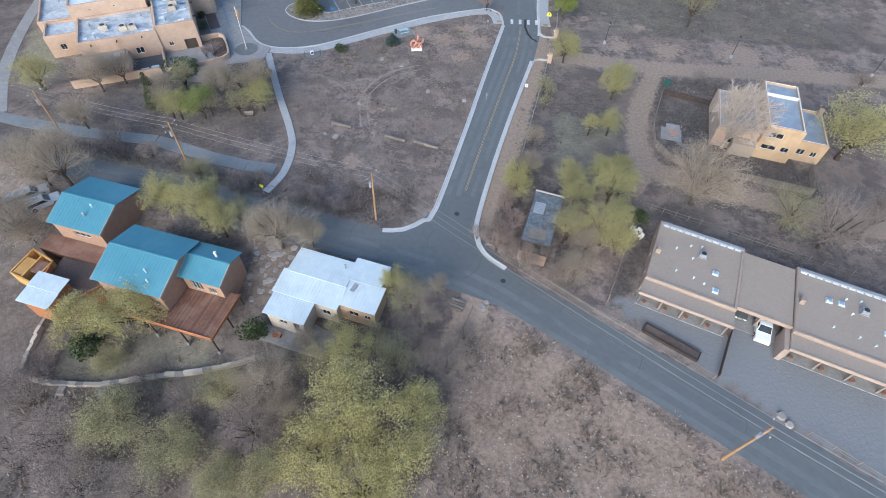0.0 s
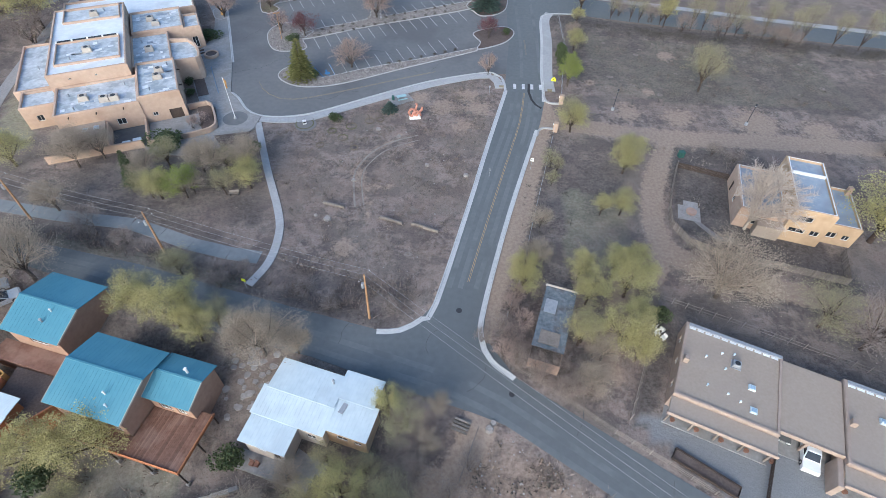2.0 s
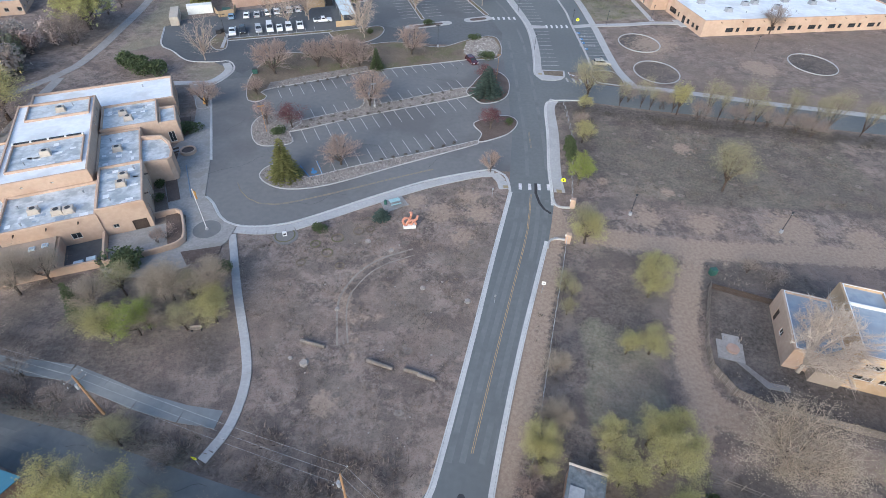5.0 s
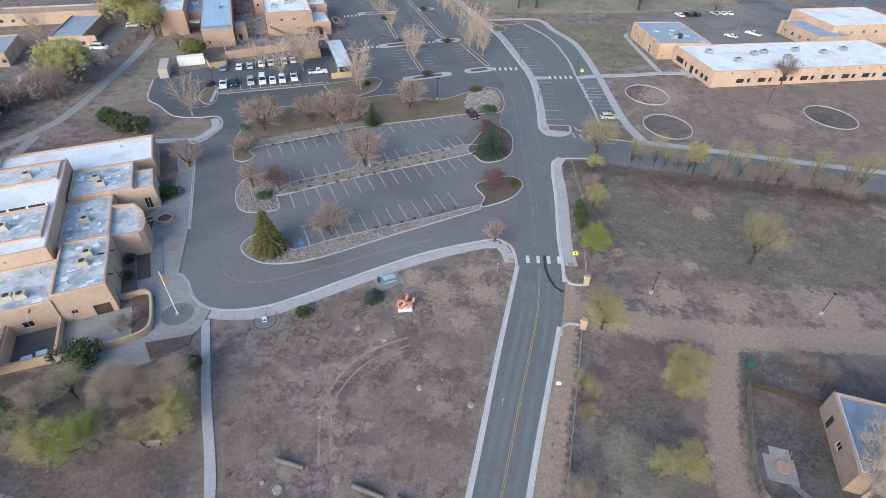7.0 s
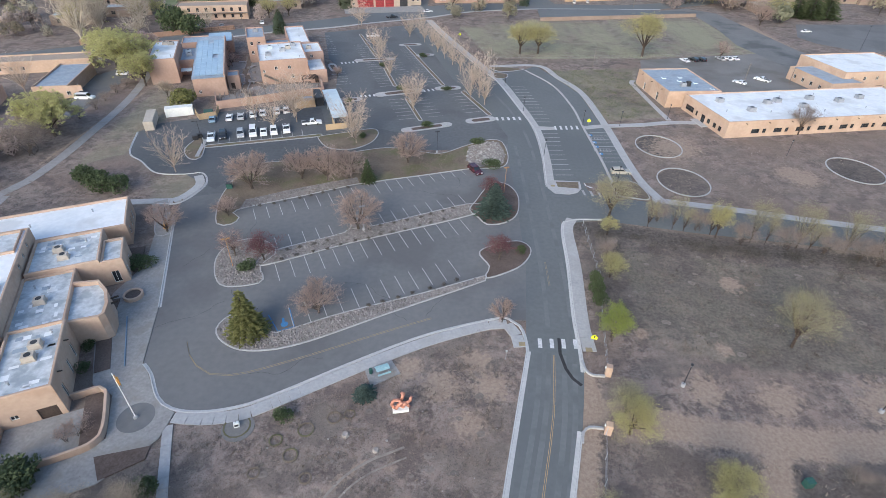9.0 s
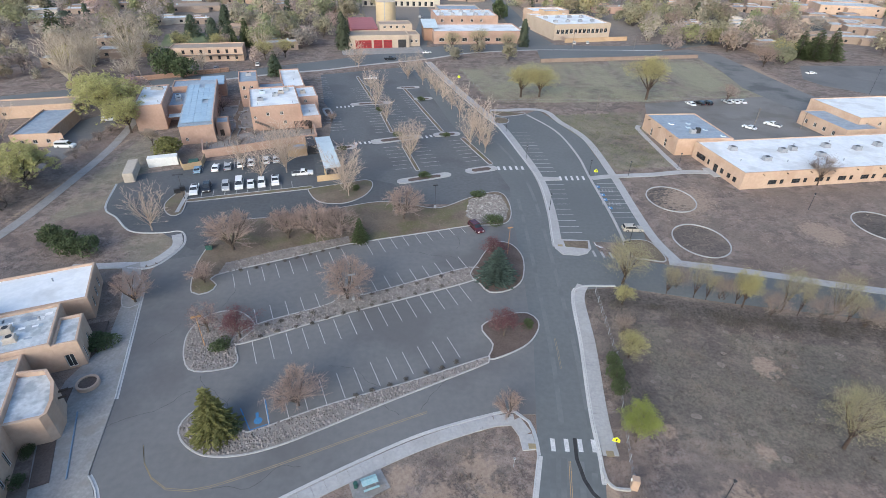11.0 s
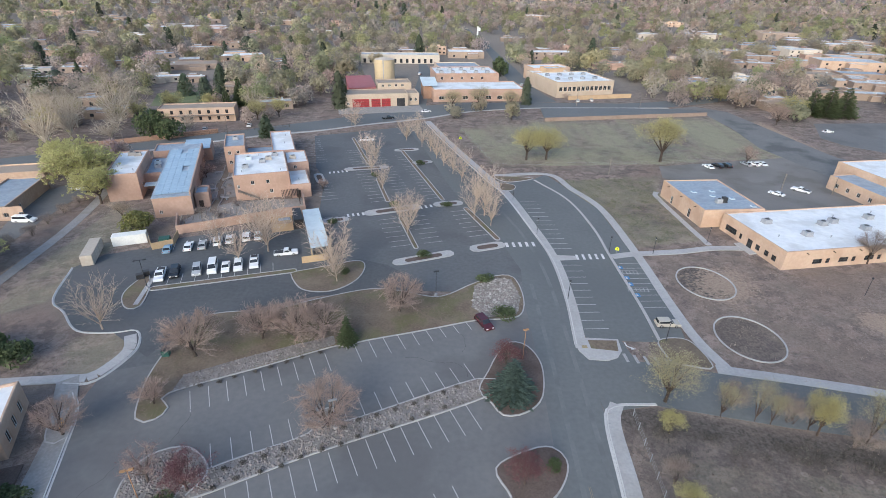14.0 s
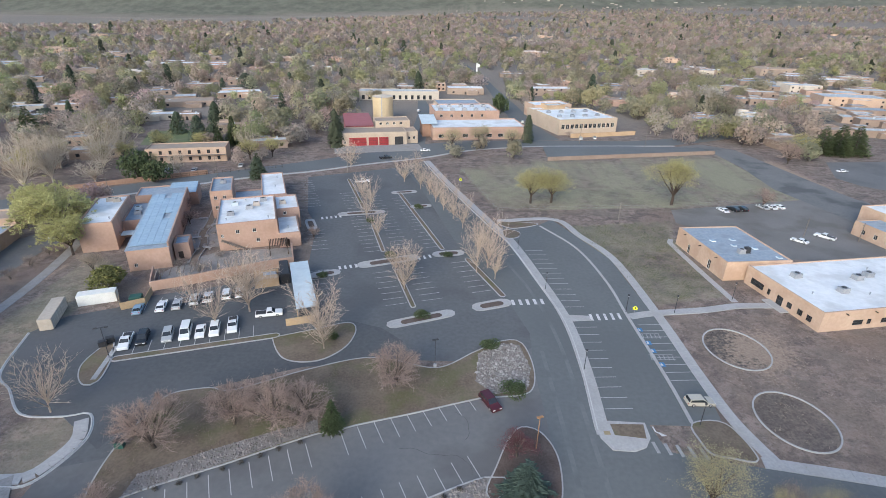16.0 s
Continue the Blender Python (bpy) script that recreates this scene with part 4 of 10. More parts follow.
for off in (0.0, 0.22):
    stripe([(x - off * 0.5, y + off) for x, y in smooth_path([(-41.3, 109.5), (-39.9, 107), (-38, 105), (-35.5, 103.6), (-32.5, 103.5), (-30.2, 104.1), (-24.7, 106.5), (-18.3, 109.6), (-12.2, 112.7), (-4, 116.6)], 2)], 0.09, "paint_worn", "parking_lot", 0.03)
for a, b in (((-30.8, 116.2), (-28.2, 112.6)), ((-28.2, 112.6), (-25.9, 113.8)), ((-27.8, 118.0), (-25.9, 113.8))):
    stripe([a, b], 0.14, "paint_blue", "parking_lot", 0.03)
rng = random.Random(11)


def crack(start, ang, length, parent):
    x, y = start
    pts = [(x, y)]
    for _ in range(int(length / 0.9)):
        ang += rng.uniform(-0.5, 0.5)
        x, y = x + 0.9 * math.cos(ang), y + 0.9 * math.sin(ang)
        pts.append((x, y))
    stripe(pts, 0.055, "crack", parent, 0.037, "tar_crack")


for x, y, a, ln in [(-22, 50, 0.2, 8), (-14, 47, 1.2, 4), (-35, 54, -0.3, 9), (-2, 46, 2.0, 5), (16, 36, 1.1, 4), (25, 28, 1.0, 4), (36, 21, 1.2, 5), (-45, 57, 0.5, 5), (3, 41, 0.6, 6)]:
    crack((x, y), a, ln, "road_south")
for x, y, a, ln in [(-39, 122, -0.9, 12), (-33, 118, -1.3, 8), (-20, 125, 0.2, 14), (-5, 117, 1.1, 8), (-48, 112, 1.4, 12), (-50, 128, 0.6, 7), (-12, 139, 0.4, 12), (-10, 158, 0.3, 14), (-30, 104, 0.3, 12), (-8, 116, 2.2, 5), (-42, 138, 1.2, 8), (0, 160, 0.8, 8)]:
    crack((x, y), a, ln, "parking_lot")

# parking stripes, row by row: start, direction along the row, direction of the stripe, length
U = Vector((math.cos(radians(27.6)), math.sin(radians(27.6)), 0))


def stall_row(x, y, count, along, across, length, parent, pitch=2.74, w=0.11, skip=()):
    me = Geo().ribbon([(0, 0), (length, 0)], w / 2, -w / 2, 0.026, 0.034).mesh("stripe")
    for k in range(count):
        if k not in skip:
            ob = part("stripe", me, "paint_stall", bpy.data.objects[parent], at=turned(x + k * pitch * math.cos(radians(along)), y + k * pitch * math.sin(radians(along)), across))


stall_row(-25.9, 113.6, 12, 28.0, 115.3, 5.2, "parking_lot")
stall_row(-33.7, 129.7, 15, 27.0, -64.4, 5.4, "parking_lot")
stall_row(-34.0, 133.4, 16, 27.3, 115.5, 5.1, "parking_lot", skip=(5, 6))
stall_row(-43.8, 148.2, 19, 27.7, -64.5, 4.9, "parking_lot", skip=(9,))
stall_row(-63, 178.5, 9, 18, 108, 5.0, "parking_lot_north")
stall_row(-71, 199.5, 9, 19, -72, 5.0, "parking_lot_north")
for x, y, n, s, ln in [(-12.5, 201, 7, 198, 5.0), (-9.2, 202, 7, 18, 5.0), (-21.8, 229, 20, 198, 5.0), (-18.5, 230, 20, 18, 5.0), (7.2, 208, 7, 198, 5.0), (-5, 233, 17, 198, 5.0), (-38.5, 215, 1, 18, 5.0), (-41.5, 228, 6, 18, 5.0), (-52, 262, 12, 18, 5.0), (-34.5, 200, 5, 18, 5.0)]:
    stall_row(x, y, n, 109.0, s, ln, "parking_lot_north")
for k in range(24):
    y = 168 + k * 2.75
    x = np.interp(y, [164, 178, 194, 216, 237], [23.9, 23.1, 23.8, 21.0, 17])
    if not 194 < y < 200:
        stall_row(x + 0.1, y, 1, 90, 4, 4.8, "school_parking_lot")
for k in range(9):
    stall_row(37.8, 176 + k * 2.3, 1, 90, 4, 5.0, "school_parking_lot")
for x, y in [(37.9, 180.7), (37.7, 185.1), (37.7, 187.8), (37.5, 192.5)]:
    g = Geo().box(-0.65, 0.65, -0.65, 0.65, 0.026, 0.036)
    part("bay_symbol", Geo().disc(0, -0.15, 0.26, 0.03, 0.042, 10).ribbon([(0, 0.1), (0, 0.5)], 0.08, -0.08, 0.03, 0.042), "paint_white", bpy.data.objects["school_parking_lot"], at=turned(x, y, 0))
    part("disabled_bay_mark", g, "paint_blue", bpy.data.objects["school_parking_lot"], at=turned(x, y, 0))
part("disabled_bay_mark", Geo().disc(0, 0, 0.6, 0.02, 0.03, 12).ribbon([(-0.1, 0.6), (-0.1, 1.5)], 0.2, -0.2, 0.02, 0.03), "paint_blue", bpy.data.objects["parking_lot"], at=turned(-27.6, 114.2, 20))
# hatched aisles between the wide bays
for y0 in (189.4, 182.1):
    for k in range(6):
        stripe([(36.6 + k * 0.85, y0), (36.7 + k * 0.85, y0 + 1.5)], 0.16, "paint_faded", "school_parking_lot")
    for dy in (0.0, 1.6):
        stripe([(36.4, y0 + dy), (41.2, y0 + dy + 0.3)], 0.1, "paint_faded", "school_parking_lot")
# curved wheel track worn into the field
setting("wheel_track", Geo().ribbon(smooth_path([(-15.6, 73), (-16.6, 78.3), (-16.8, 81.8), (-15.9, 84.8), (-14.0, 88.2), (-11, 90.9), (-6.4, 93.2)], 1.0), 0.17, -0.17, -0.1, -0.012), "track", "faint curved track worn into dry grass", "track")
setting("wheel_track", Geo().ribbon(smooth_path([(-14.2, 73.5), (-15.2, 78.3), (-15.4, 81.8), (-14.6, 84.2), (-12.9, 87.2), (-10.2, 89.6), (-6, 91.8)], 1.0), 0.12, -0.12, -0.1, -0.016), "track", "faint curved track worn into dry grass", "track")


# ---- buildings ----
def facade(g, p, u, width, z0, z1, holes, depth=0.22):
    """A wall face from p along u with openings cut through it; each hole: start, sill, width, height."""
    n = Vector((u.y, -u.x, 0))
    xs = sorted({0.0, width, *(h[0] for h in holes), *(h[0] + h[2] for h in holes)})
    zs = sorted({z0, z1, *(h[1] for h in holes), *(h[1] + h[3] for h in holes)})

    def at(x, z, d=0.0):
        q = p + u * x - n * d
        return (q.x, q.y, z)

    for xa, xb in zip(xs, xs[1:]):
        for za, zb in zip(zs, zs[1:]):
            cx, cz = (xa + xb) / 2, (za + zb) / 2
            if not any(h[0] < cx < h[0] + h[2] and h[1] < cz < h[1] + h[3] for h in holes):
                g.add([at(xa, za), at(xb, za), at(xb, zb), at(xa, zb)], [(0, 1, 2, 3)])
    for x, z, w, h in holes:
        c = [(x, z), (x + w, z), (x + w, z + h), (x, z + h)]
        for (ax, az), (bx, bz) in zip(c, c[1:] + c[:1]):
            g.add([at(ax, az), at(bx, bz), at(bx, bz, depth), at(ax, az, depth)], [(3, 2, 1, 0)])


def opening(parent, p, u, hole, kind="window", frame_mat="frame_white", bars=1, rows=1, pane_mat="glass", depth=0.16):
    """Window or door set back in its opening: frame and pane."""
    x, z, w, h = hole
    n = Vector((u.y, -u.x, 0))
    if kind == "far":
        q = p + u * x - n * depth
        e = u * w
        return part("window", Geo().prism([(q.x, q.y), (q.x + e.x, q.y + e.y), (q.x + e.x - n.x * 0.05, q.y + e.y - n.y * 0.05), (q.x - n.x * 0.05, q.y - n.y * 0.05)], z, z + h), "glass", parent)
    m = Matrix.Translation(p + u * x + Vector((0, 0, z)) - n * depth) @ Matrix((( u.x, -n.x, 0, 0), (u.y, -n.y, 0, 0), (0, 0, 1, 0), (0, 0, 0, 1)))
    f = min(0.07, w * 0.1)
    g = Geo().box(0, f, -0.05, 0.05, 0, h).box(w - f, w, -0.05, 0.05, 0, h).box(f, w - f, -0.05, 0.05, 0, f).box(f, w - f, -0.05, 0.05, h - f, h)
    for k in range(1, bars + 1):
        c = w * k / (bars + 1)
        g.box(c - f / 3, c + f / 3, -0.04, 0.04, f, h - f)
    for k in range(1, rows):
        c = h * k / rows
        g.box(f, w - f, -0.035, 0.035, c - f / 3, c + f / 3)
    win = part(kind, g, frame_mat, parent, "white framed window" if frame_mat == "frame_white" and kind == "window" else "", m)
    part("pane" if kind == "window" else "leaf", Geo().box(f, w - f, -0.012, 0.012, f, h - f), pane_mat, win)
    return win


SIDES = {"S": (0, 0, 1, 0), "E": (1, 0, 0, 1), "N": (1, 1, -1, 0), "W": (0, 1, 0, -1)}


def block(parent, x0, x1, y0, y1, h, wall="adobe", roof="membrane", holes=None, z0=-0.3, lip=0.45, thick=0.35, name="wall", cap=None, style=None):
    """One parapet volume: walls with openings, rounded parapet, and the sunken roof deck as a part of its own."""
    holes = holes or {}
    g = Geo()
    c = 0.1
    for side, (fx, fy, ux, uy) in SIDES.items():
        p = Vector((x1 if fx else x0, y1 if fy else y0, 0))
        u = Vector((ux, uy, 0))
        width = (x1 - x0) if ux else (y1 - y0)
        hs = [q[:4] for q in holes.get(side, [])]
        facade(g, p, u, width, z0, h - c, hs)
        for q in holes.get(side, []):
            kind = q[4] if len(q) > 4 else "window"
            opening(parent, p, u, q[:4], kind, *(("wood_dark", 0, 1, "wood_dark") if kind == "door" else (style or ("frame_white", 1, 1))))
    o = [(x0, y0), (x1, y0), (x1, y1), (x0, y1)]
    a = [(x0 + c, y0 + c), (x1 - c, y0 + c), (x1 - c, y1 - c), (x0 + c, y1 - c)]
    t = thick
    b = [(x0 + t, y0 + t), (x1 - t, y0 + t), (x1 - t, y1 - t), (x0 + t, y1 - t)]
    vs = [(*q, h - c) for q in o] + [(*q, h) for q in a] + [(*q, h) for q in b] + [(*q, h - lip - 0.06) for q in b]
    fs = [(4 * r + i, 4 * r + (i + 1) % 4, 4 * r + 4 + (i + 1) % 4, 4 * r + 4 + i) for r in range(3) for i in range(4)]
    g.add(vs, fs)
    w = part(name, g, wall, parent)
    part("roof", Geo().box(x0 + t - 0.02, x1 - t + 0.02, y0 + t - 0.02, y1 - t + 0.02, h - lip - 0.3, h - lip), roof, parent)
    if cap:
        gg = Geo().ribbon(b, 0.02, -0.12, h - 0.02, h + 0.05, True)
        part("coping", gg, cap, parent)
    return w


def roof_unit(parent, x, y, z, w=1.2, d=1.0, h=0.8, mat="metal_grey"):
    g = Geo().box(x - w / 2, x + w / 2, y - d / 2, y + d / 2, z - 0.05, z + h, 0.06).box(x - w / 2 - 0.15, x + w / 2 + 0.15, y - d / 2 - 0.15, y + d / 2 + 0.15, z - 0.05, z + 0.12)
    u = part("roof_unit", g, mat, parent, "boxed air unit")
    part("fan_grille", Geo().disc(x, y, min(w, d) * 0.36, z + h - 0.02, z + h + 0.04, 12), "metal_dark", u)


def vent(parent, x, y, z, r=0.12, h=0.5, mat="metal_grey"):
    part("vent_pipe", Geo().tube((x, y, z - 0.05), (x, y, z + h), r, r, 8).tube((x, y, z + h), (x, y, z + h + 0.12), r * 1.7, r * 1.2, 8), mat, parent)


def skylight(parent, x, y, z, w=1.0, d=1.0):
    s = part("skylight", Geo().box(x - w / 2, x + w / 2, y - d / 2, y + d / 2, z - 0.05, z + 0.25, 0.08), "metal_white", parent)
    part("pane", Geo().box(x - w / 2 + 0.14, x + w / 2 - 0.14, y - d / 2 + 0.14, y + d / 2 - 0.14, z + 0.2, z + 0.27, 0.02), "solar", s)


def canale(parent, x, y, z, dx, dy):
    """Roof spout through the parapet."""
    part("roof_spout", Geo().tube((x, y, z), (x + dx * 0.7, y + dy * 0.7, z - 0.05), 0.11, 0.1, 6), "wood_dark", parent)


def row(n, start, step, sill, w, h, kind="window"):
    return [(start + k * step, sill, w, h, kind) for k in range(n)]


# town building with stepped roofs
T = thing("town_building", turned(-51.6, 96.4, 25), "peach stucco pueblo building with stepped flat roofs", "building")
block(T, -21.3, -7.2, -0.2, 10.0, 5.0, holes={"S": [(9.3, 1.0, 1.5, 1.2), (3, 1.2, 1.2, 1.0)], "W": row(2, 2.5, 3, 1.2, 1.1, 1.2)})
block(T, -7.19, 0.1, 0.0, 13.0, 5.7, holes={"S": [(4.3, 0.0, 2.3, 2.1, "door"), (1.4, 1.3, 0.9, 0.8)], "E": [(2.0, 0.6, 0.8, 2.6), (6.5, 0.6, 0.8, 2.6), (9.8, 0.6, 0.8, 2.6)]})
block(T, -8.0, -0.4, 13.01, 27.0, 4.9, holes={"E": [(1.5, 0.5, 1.0, 2.4)]})
block(T, -7.6, 3.0, 27.01, 37.4, 5.5, holes={"E": [(6, 0.8, 0.8, 2.0)]})
block(T, 3.01, 6.4, 19.4 + 7.6, 34.0, 5.0, holes={"E": [(1.0, 0.3, 0.9, 2.4), (4.2, 0.3, 0.9, 2.4)], "S": [(1.0, 0.3, 1.2, 2.4)]})
block(T, -22.0, -8.01, 10.01, 39.0, 7.4, roof="membrane_white", holes={"E": row(3, 18, 3.2, 5.9, 0.8, 0.9), "S": [(3.5, 6.0, 0.4, 0.3), (8, 6.0, 0.4, 0.3)]}, lip=0.3)
block(T, -28.6, -22.01, 11.5, 30.5, 4.6, holes={"W": row(4, 2, 4.2, 1.3, 1.1, 1.3)})
block(T, -27.4, -21.31, 5.6, 11.49, 4.4, holes={"W": row(1, 2, 4, 1.3, 1.1, 1.3), "S": [(2, 1.3, 1.1, 1.2)]})
block(T, -22.0, 6.2, 39.01, 50.4, 4.5, roof="membrane_white", holes={"E": row(3, 2, 3, 0.8, 1.2, 2.0), "N": row(6, 3, 4, 1.2, 1.2, 1.3)})
block(T, -7.5, -0.5, 37.41, 39.0, 4.2)
# sunken wells in the high roof
for x0, x1, y0, y1 in ((-19.9, -9.0, 31.8, 38.2), (-20.6, -9.2, 13.6, 22.6)):
    part("roof_well", Geo().box(x0, x1, y0, y1, 7.0, 7.16), "membrane", T)
    part("well_kerb", Geo().ribbon([(x0, y0), (x1, y0), (x1, y1), (x0, y1)], 0.15, -0.15, 7.05, 7.55, True), "adobe", T)
part("clerestory", Geo().box(-20.6, -9.2, 22.65, 22.95, 7.1, 7.75), "glass", T)
for k in range(5):
    part("clerestory_post", Geo().box(-20.7 + k * 2.8, -20.4 + k * 2.8, 22.5, 23.0, 7.1, 7.85), "frame_white", T)
# entrance portal with a sunken deck
PORTAL = [(-0.35, 13.25), (4.0, 12.9), (4.6, 13.3), (4.9, 15.6), (4.5, 19.0), (3.2, 22.0), (-0.35, 22.8)]
part("portal_wall", Geo().ribbon(PORTAL, 0.22, -0.22, -0.3, 4.95), "adobe", T)
part("portal_roof", Geo().prism([(-0.38, 13.3), (4.1, 13.1), (4.7, 15.6), (4.3, 19), (3.1, 21.8), (-0.38, 22.6)], 3.9, 4.15), "membrane", T)
part("portal_beam", Geo().tube((4.2, 17, 3.4), (5.9, 17.4, 3.4), 0.16, 0.16, 8).tube((4.3, 18.4, 3.4), (5.9, 18.7, 3.4), 0.16, 0.16, 8), "wood_dark", T)
for x, y, z in ((-13, 3, 4.55), (-16.5, 4.6, 4.55), (-3.4, 6.5, 5.25), (-3.0, 8.8, 5.25), (-15, 18, 7.2), (-14, 34.5, 7.2), (-3.5, 33, 5.05), (-2.5, 30.5, 5.05), (-4.5, 20, 4.45), (-11.3, 2.8, 4.55)):
    roof_unit(T, x, y, z, 1.5, 1.2, 0.9, "stucco_white")
for x, y, z in ((-18, 1.5, 4.55), (-19, 6.5, 4.55), (-9.5, 7.5, 4.55), (-5, 2.5, 5.25), (-1.4, 11, 5.25), (-5.8, 24, 4.45), (-12, 36, 7.2), (-18, 15.5, 7.2), (0.5, 34.5, 5.05), (-25, 20, 4.15), (-10, 45, 4.05), (0, 47, 4.05)):
    vent(T, x, y, z)
rp = random.Random(5)
for k in range(70):
    x0, x1, y0, y1, z = rp.choice([(-20.5, -8.5, 0.6, 9.2, 4.55), (-6.4, -0.6, 0.8, 12.2, 5.25), (-7.2, -1.2, 13.8, 26.2, 4.45), (-6.8, 2.2, 27.8, 36.6, 5.05), (-19, -10, 14.2, 22, 7.16)])
    x, y, w, d = rp.uniform(x0, x1 - 1), rp.uniform(y0, y1 - 1), rp.uniform(0.4, 1.6), rp.uniform(0.3, 1.1)
    part("roof_patch", Geo().box(x, min(x + w, x1), y, min(y + d, y1), z - 0.02, z + 0.012), rp.choice(["membrane_white", "membrane_blue", "membrane_white"]), T)
for x in (-19, -14.5, -10):
    canale(T, x, -0.1, 4.3, 0, -1)
for y in (3, 9):
    canale(T, 0.0, y, 5.0, 1, 0)

# garden walls beside it
Wl = thing("courtyard_wall", turned(-51.6, 96.4, 25), "low rounded peach stucco courtyard wall", "wall")
part("wall", Geo().ribbon(smooth_path([(0.3, 2.2), (3.8, 2.2), (4.6, 1.2), (4.7, -5.0), (3.8, -6.8), (1.2, -7.4), (-7.2, -7.6)], 0.8), 0.18, -0.18, -0.2, 1.15).ribbon([(-7.3, -7.7), (-7.4, 0.0)], 0.18, -0.18, -0.2, 1.4), "adobe", Wl)
part("courtyard_paving", Geo().box(-7.1, 2.2, -7.2, -0.02, -0.1, 0.1), "concrete_old", Wl)
part("planting_bed", Geo().box(1.9, 4.4, -6.4, 1.9, -0.1, 0.35, 0.1), "mulch", Wl)
Wl = thing("yard_wall", turned(-51.6, 96.4, 25), "peach stucco wall round a service yard", "wall")
part("wall", Geo().ribbon([(-23.8, -6.6), (-15, -7.0), (-8.2, -7.4)], 0.18, -0.18, -0.2, 1.5).ribbon([(-13.6, -0.2), (-13.6, -6.8)], 0.15, -0.15, -0.2, 2.2), "adobe", Wl)
part("yard_roof", Geo().box(-22.5, -13.8, -4.6, -0.25, 2.3, 2.5), "roof_tan", Wl, "flat brown shed roof")
part("yard_floor", Geo().box(-13.4, -7.6, -7.0, -0.25, -0.1, 0.08), "asphalt_dark", Wl)
for x, y in ((-17, -2.4), (-15.2, -2.2)):
    skylight(Wl, x, y, 2.5, 0.9, 0.9)
for x, y in ((-11, -6.2), (-9.2, -5.9)):
    part("air_unit", Geo().box(x - 0.7, x + 0.7, y - 0.45, y + 0.45, 0.05, 1.0, 0.06), "metal_white", Wl)

# tan flat-roofed pair of houses by the lower road
for nm, x0, holesS in (("a", 0.0, [(1.0, 0.1, 0.9, 2.0, "door"), (2.6, 0.8, 1.2, 1.1), (5.2, 0.1, 1.6, 2.0), (8.4, 0.8, 1.2, 1.1), (10.2, 0.1, 0.9, 2.0, "door")]), ("b", 18.7, [(1.2, 0.1, 0.9, 2.0, "door"), (3.0, 0.8, 1.3, 1.1), (5.8, 0.1, 1.6, 2.0), (8.6, 0.8, 1.3, 1.1), (12, 0.8, 1.3, 1.1)])):
    w = 11.8 if nm == "a" else 15.0
    T = thing("adobe_house", turned(26.5, 38.3, -23.5) @ pose(x0, 0, 0), "tan stucco house with a flat tan roof and a timber porch", "house", "tan houses by the lower road")
    block(T, 0, w, 2.3, 13.6, 3.25, "stucco_tan", "roof_tan", {"S": holesS, "W": row(3, 1.5, 3.5, 0.9, 1.0, 1.2)}, lip=0.18, cap=None)
    part("porch_roof", Geo().box(-0.05, w + 0.05, 0.0, 2.28, 2.5, 2.72, 0.05), "roof_tan", T)
    part("porch_parapet", Geo().box(-0.15, w + 0.15, -0.22, 0.02, 2.35, 2.85, 0.08), "stucco_tan", T)
    part("porch_floor", Geo().box(0, w, -0.1, 2.28, -0.2, 0.1), "concrete_old", T)
    for k in range(5):
        px = 0.3 + (w - 0.6) * k / 4
        post = part("porch_post", Geo().tube((px, 0.25, 0.05), (px, 0.25, 2.4), 0.13, 0.12, 8), "wood_grey", T)
        part("corbel", Geo().box(px - 0.45, px + 0.45, 0.13, 0.37, 2.2, 2.42), "wood_grey", post)
        part("pot", Geo().tube((px + 0.8, 0.5, 0.1), (px + 0.8, 0.5, 0.5), 0.2, 0.3, 8), "terracotta", T)
    part("edge_flashing", Geo().box(0.4, w - 0.1, 13.0, 13.5, 3.0, 3.3), "metal_grey", T)
    for k in range(int(w)):
        part("drip_plate", Geo().box(0.5 + k, 1.3 + k, 12.7, 13.2, 3.05, 3.1), "membrane_white", T)
    part("chimney", Geo().box(0.35, 0.95, 7.2, 7.9, 2.9, 3.9, 0.08), "stucco_tan", T)
    roof_unit(T, w * 0.55, 9.6, 3.07, 0.9, 0.9, 0.6)
    for px, py in ((0.72, 7.2), (0.75, 4.2)):
        skylight(T, w * px, py, 3.07, 0.8, 0.8)
    for px, py in ((0.4, 10.5), (0.45, 8.4), (0.3, 5.2), (0.5, 5.0), (0.62, 4.6), (0.25, 9.2), (0.52, 11)):
        vent(T, w * px, py, 3.07, 0.09, 0.3, "metal_white")
    if nm == "b":
        skylight(T, 5.5, 9.6, 3.07, 0.8, 0.8)
        skylight(T, 4.0, 9.4, 3.07, 0.8, 0.8)
T = thing("carport", turned(26.5, 38.3, -23.5), "tan flat-roofed carport between two houses", "carport")
part("roof_slab", Geo().box(11.86, 18.64, 3.3, 13.2, 2.55, 2.9, 0.06), "roof_tan", T)
part("fascia", Geo().box(11.86, 18.64, 3.06, 3.28, 2.4, 3.0, 0.06), "stucco_tan", T)
part("back_wall", Geo().box(11.86, 18.64, 9.0, 9.3, -0.2, 2.54), "stucco_tan", T)
part("floor_slab", Geo().box(11.86, 18.64, 2.0, 8.98, -0.1, 0.05), "concrete_old", T)
part("pier", Geo().box(15.1, 15.4, 3.4, 3.7, 0, 2.54), "stucco_tan", T)
part("side_wing", Geo().box(18.0, 18.64, -0.4, 3.05, -0.2, 2.5, 0.08), "stucco_tan", T)

# white metal-roofed cottage on the bank
T = thing("cottage", turned(-14, 36.0, -16, 0), "small tan cottage with pale blue-white metal roofs", "house")


